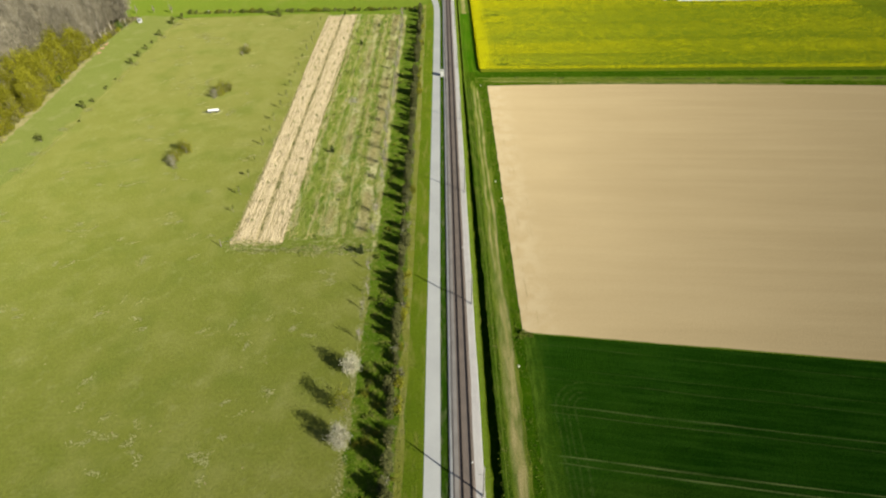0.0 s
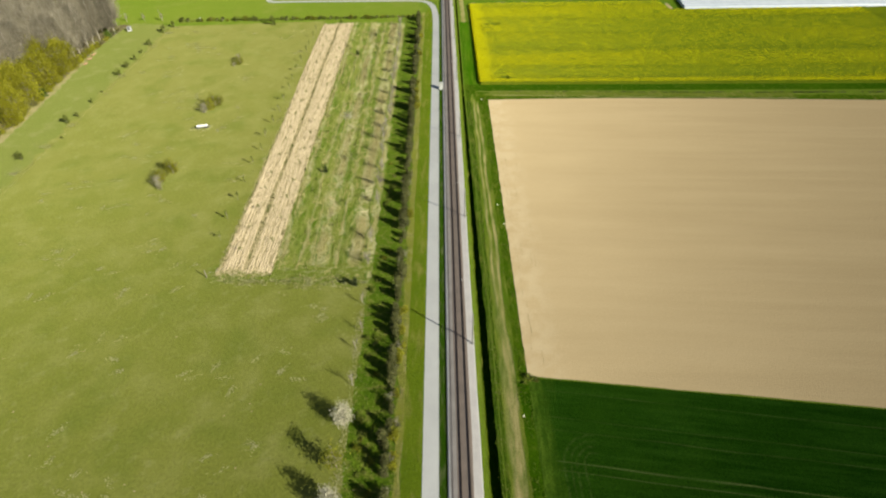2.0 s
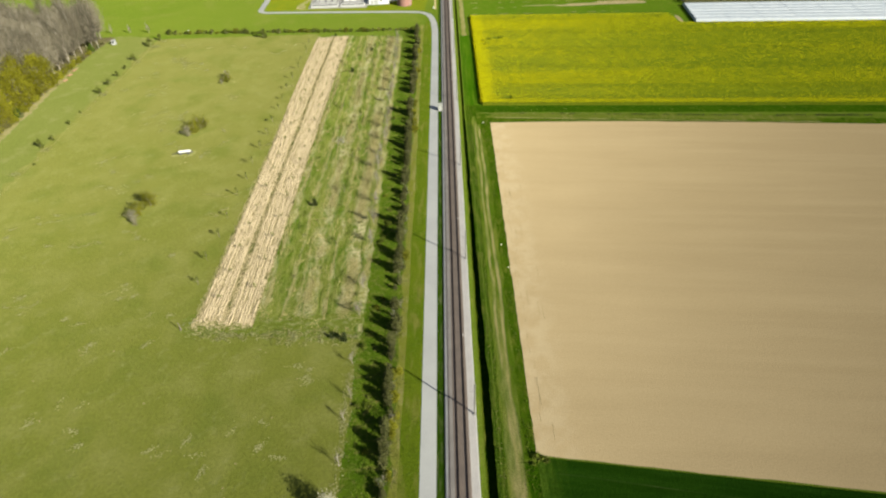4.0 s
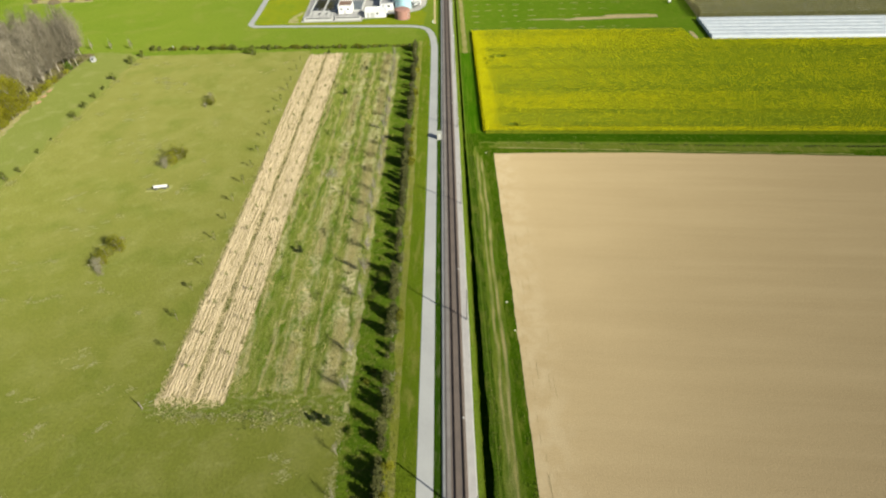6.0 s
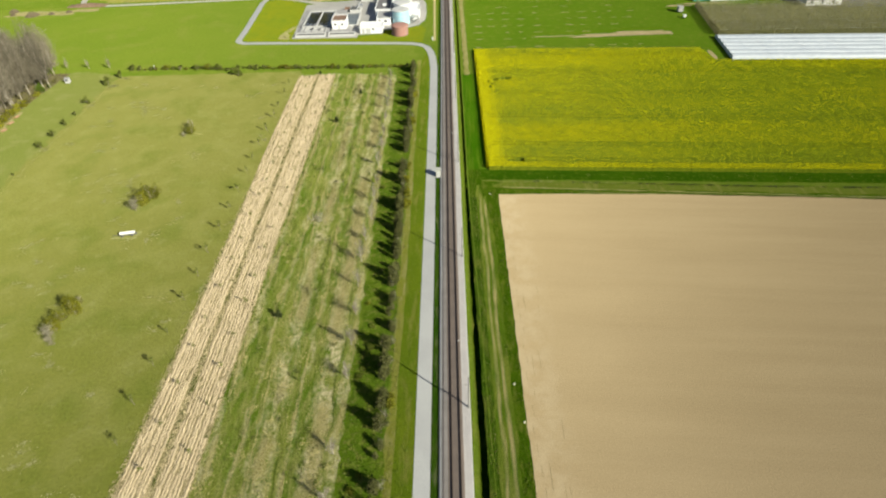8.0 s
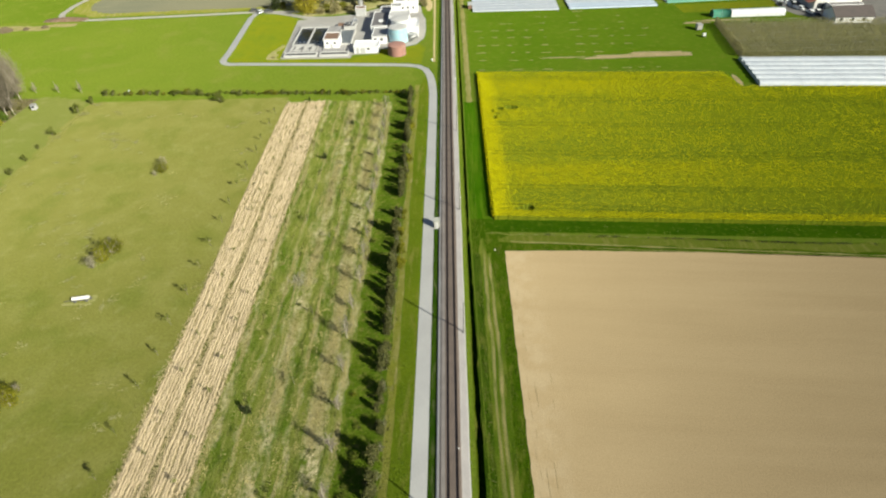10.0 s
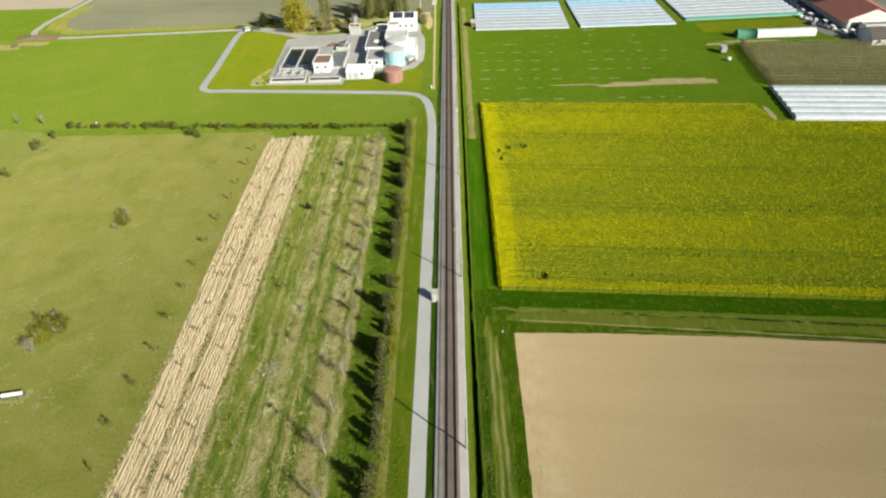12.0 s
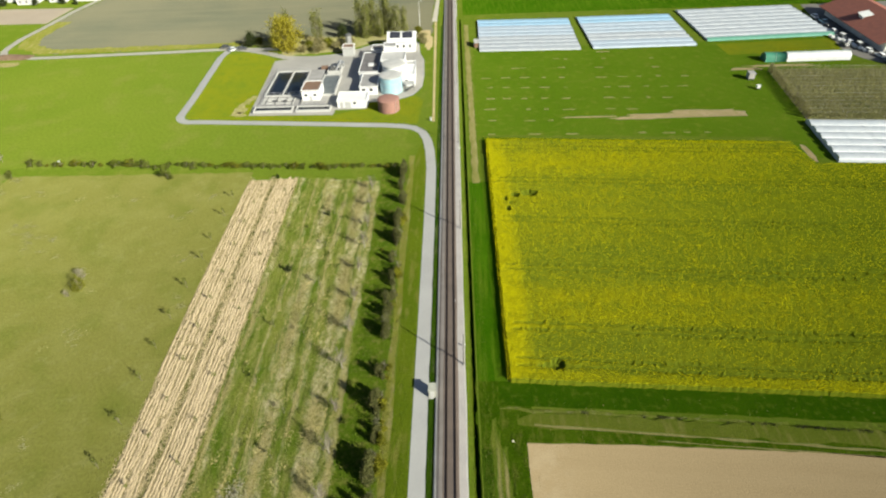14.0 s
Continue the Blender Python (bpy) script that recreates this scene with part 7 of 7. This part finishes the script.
    # dirt strip with earth mounds beyond the wood
    patches("dirt_strip", [(-217, 382.5, 12, 5.0), (-203, 382.0, 10, 3.4), (-190, 385.5, 9, 2.6)], M["worn_dirt"], "worn dirt strip beyond the wood", 0.034, 12)
    for x, y, r, h in ((-227.8, 386.1, 2.6, 1.6), (-225.5, 381.0, 1.8, 0.9), (-214.4, 379.4, 3.6, 1.9), (-205.2, 381.1, 1.8, 1.0), (-197.2, 383.4, 2.0, 1.0)):
        mb = Buf()
        n, k = 18, 6
        for j in range(k):
            q = 1 - j / k
            mb.v.extend((r * q * math.cos(2 * math.pi * i / n) * rng2.uniform(0.9, 1.1), r * q * math.sin(2 * math.pi * i / n) * rng2.uniform(0.9, 1.1), -0.1 + (h + 0.1) * (1 - q * q) * rng2.uniform(0.85, 1.1)) for i in range(n))
        mb.v.append((0, 0, h))
        for j in range(k - 1):
            mb.f.extend((j * n + i, j * n + (i + 1) % n, (j + 1) * n + (i + 1) % n, (j + 1) * n + i) for i in range(n))
        mb.f.extend(((k - 1) * n + i, (k - 1) * n + (i + 1) % n, k * n) for i in range(n))
        mound = tagged(obj("earth_mound", mb, M["mound_earth"], smooth=True), "rounded mound of dark brown earth on a dirt strip", "mound", "earth mounds beyond the wood")
        mound.matrix_basis = pose(x, y, 0)
    # far village edge
    for x, y, w, d, e, r, roof in ((-232, 470, 10, 8, 3.2, 6, "pale_roof"), (-216, 473, 9, 8, 3.0, 5.5, "red_tile"), (-203, 474, 12, 7, 2.8, 4.5, "pale_roof"), (-246, 475, 9, 8, 3, 6, "red_tile"), (-262, 470, 10, 9, 3, 6, "dark_tile")):
        gable_house("village_house", "far white house beyond the fields", x, y, x + w, y + d, e, r, "white_wall", roof, "x", ((1.5, 1, 1, 1), (5, 1, 1, 1)), group="houses beyond the fields")


build_farm()


# ---- small things on the meadow and verges ----
def build_small_things():
    trough = tagged(empty("water_tank_trailer", pose(-85.0, 190.6, 0, 0, 0, 10)), "long white water tank on a low trailer", "water tank")
    part("tank", Buf().tube((-1.8, 0, 0.8), (1.8, 0, 0.8), 0.4, 0.4, 16), M["tank_cream"], trough)
    part("end_cap", Buf().tube((-1.8, 0, 0.8), (-2.0, 0, 0.8), 0.38, 0.15, 14), M["pale_roof"], trough)
    part("end_cap", Buf().tube((1.8, 0, 0.8), (2.0, 0, 0.8), 0.38, 0.15, 14), M["pale_roof"], trough)
    part("chassis", Buf().box(-2.2, -0.4, 0.28, 2.3, 0.4, 0.39), M["dark_metal"], trough)
    for a in (-1.2, 1.2):
        for s in (-1, 1):
            part("wheel", Buf().tube((a, s * 0.5, 0.3), (a, s * 0.7, 0.3), 0.3, 0.3, 10), M["dark_metal"], trough)
    part("drawbar", Buf().box(-3.8, -0.05, 0.3, -2.4, 0.05, 0.4), M["dark_metal"], trough)
    patches("trodden_grass", [(-87.6, 189.3, 1.9, 0.5), (-82.6, 191.4, 0.9, 0.9), (-84.6, 189.4, 2.6, 0.4), (-82.9, 190.4, 1.2, 0.4)], M["pale_grass"], "trodden pale grass round the water tank", 0.033, 8)
    hut = tagged(empty("hunting_hide", pose(-152.4, 291.0, 0, 0, 0, 10)), "small white hut with a dark opening at the wood", "hut")
    part("wall", Buf().box(0, 0, -0.1, 1.6, 1.6, 1.8), M["grey_wall"], hut)
    part("roof", Buf().box(-0.15, -0.15, 1.8, 1.75, 1.75, 1.92), M["deck_grey"], hut)
    part("opening", Buf().box(0.3, -0.03, 0.8, 1.2, 0.0, 1.6), M["window"], hut)
    rng = np.random.default_rng(95)
    for x, y in ((-154.2, 251.8), (-155.0, 257.2), (-155.6, 262.0)):
        logs = tagged(empty("log_pile", pose(x, y, 0, 0, 0, 80 + rng.uniform(-8, 8))), "small pile of fresh orange cut logs", "log pile", "log piles at the wood")
        for i in range(5):
            lx, lz = (i % 4) * 0.36 - 0.5 + (0.18 if i > 3 else 0), 0.18 + 0.3 * (i // 4)
            part("log", Buf().tube((-1.0 + rng.uniform(-0.2, 0.2), lx, lz), (1.0, lx, lz), 0.15, 0.14, 8), M["orange_paint"], logs)
    post = tagged(empty("fence_post", pose(-60.0, 113.9, 0, 6, 0, 30)), "leaning dark wooden fence post", "post")
    part("post", Buf().tube((0, 0, -0.3), (0, 0, 2.6), 0.12, 0.09, 7), M["bark"], post)
    part("wire", Buf().tube((0, 0, 1.2), (5, 0, 0.9), 0.012, 0.012, 4), M["metal"], post)
    for x, y in ((11.1, 73.2), (11.55, 140.1), (12.6, 131.5), (10.9, 205.4)):
        s = tagged(empty("boundary_stone", pose(x, y, 0, 0, 0, rng.uniform(0, 90))), "pale boundary stone in the grass", "stone", "boundary stones")
        part("stone", Buf().tube((0, 0, -0.1), (0, 0, 0.3), 0.2, 0.15, 7), M["boundary"], s)
    for y in (226.9, 306.0):
        s = tagged(empty("kilometre_board", pose(2.75, y, 0.3)), "small white trackside board on a post", "sign", "trackside boards")
        part("post", Buf().tube((0, 0, -0.1), (0, 0, 0.8), 0.05, 0.05, 6), M["metal"], s)
        part("board", Buf().box(-0.22, -0.03, 0.6, 0.22, 0.03, 1.0), M["white_paint"], s)
    for y in (52.5, 110.0, 151.0, 240.0):
        s = tagged(empty("track_joint_box", pose(0.0, y, 0.63)), "pale cable box between the rails", "box", "boxes on the track")
        part("lid", Buf().box(0.85, -0.12, -0.05, 1.15, 0.12, 0.1), M["pale_roof"], s)
    p = tagged(empty("white_post", pose(-121.0, 302.8, 0)), "short white post in front of the hedge", "post")
    part("post", Buf().box(-0.25, -0.2, -0.1, 0.25, 0.2, 1.5), M["white_paint"], p)


build_small_things()
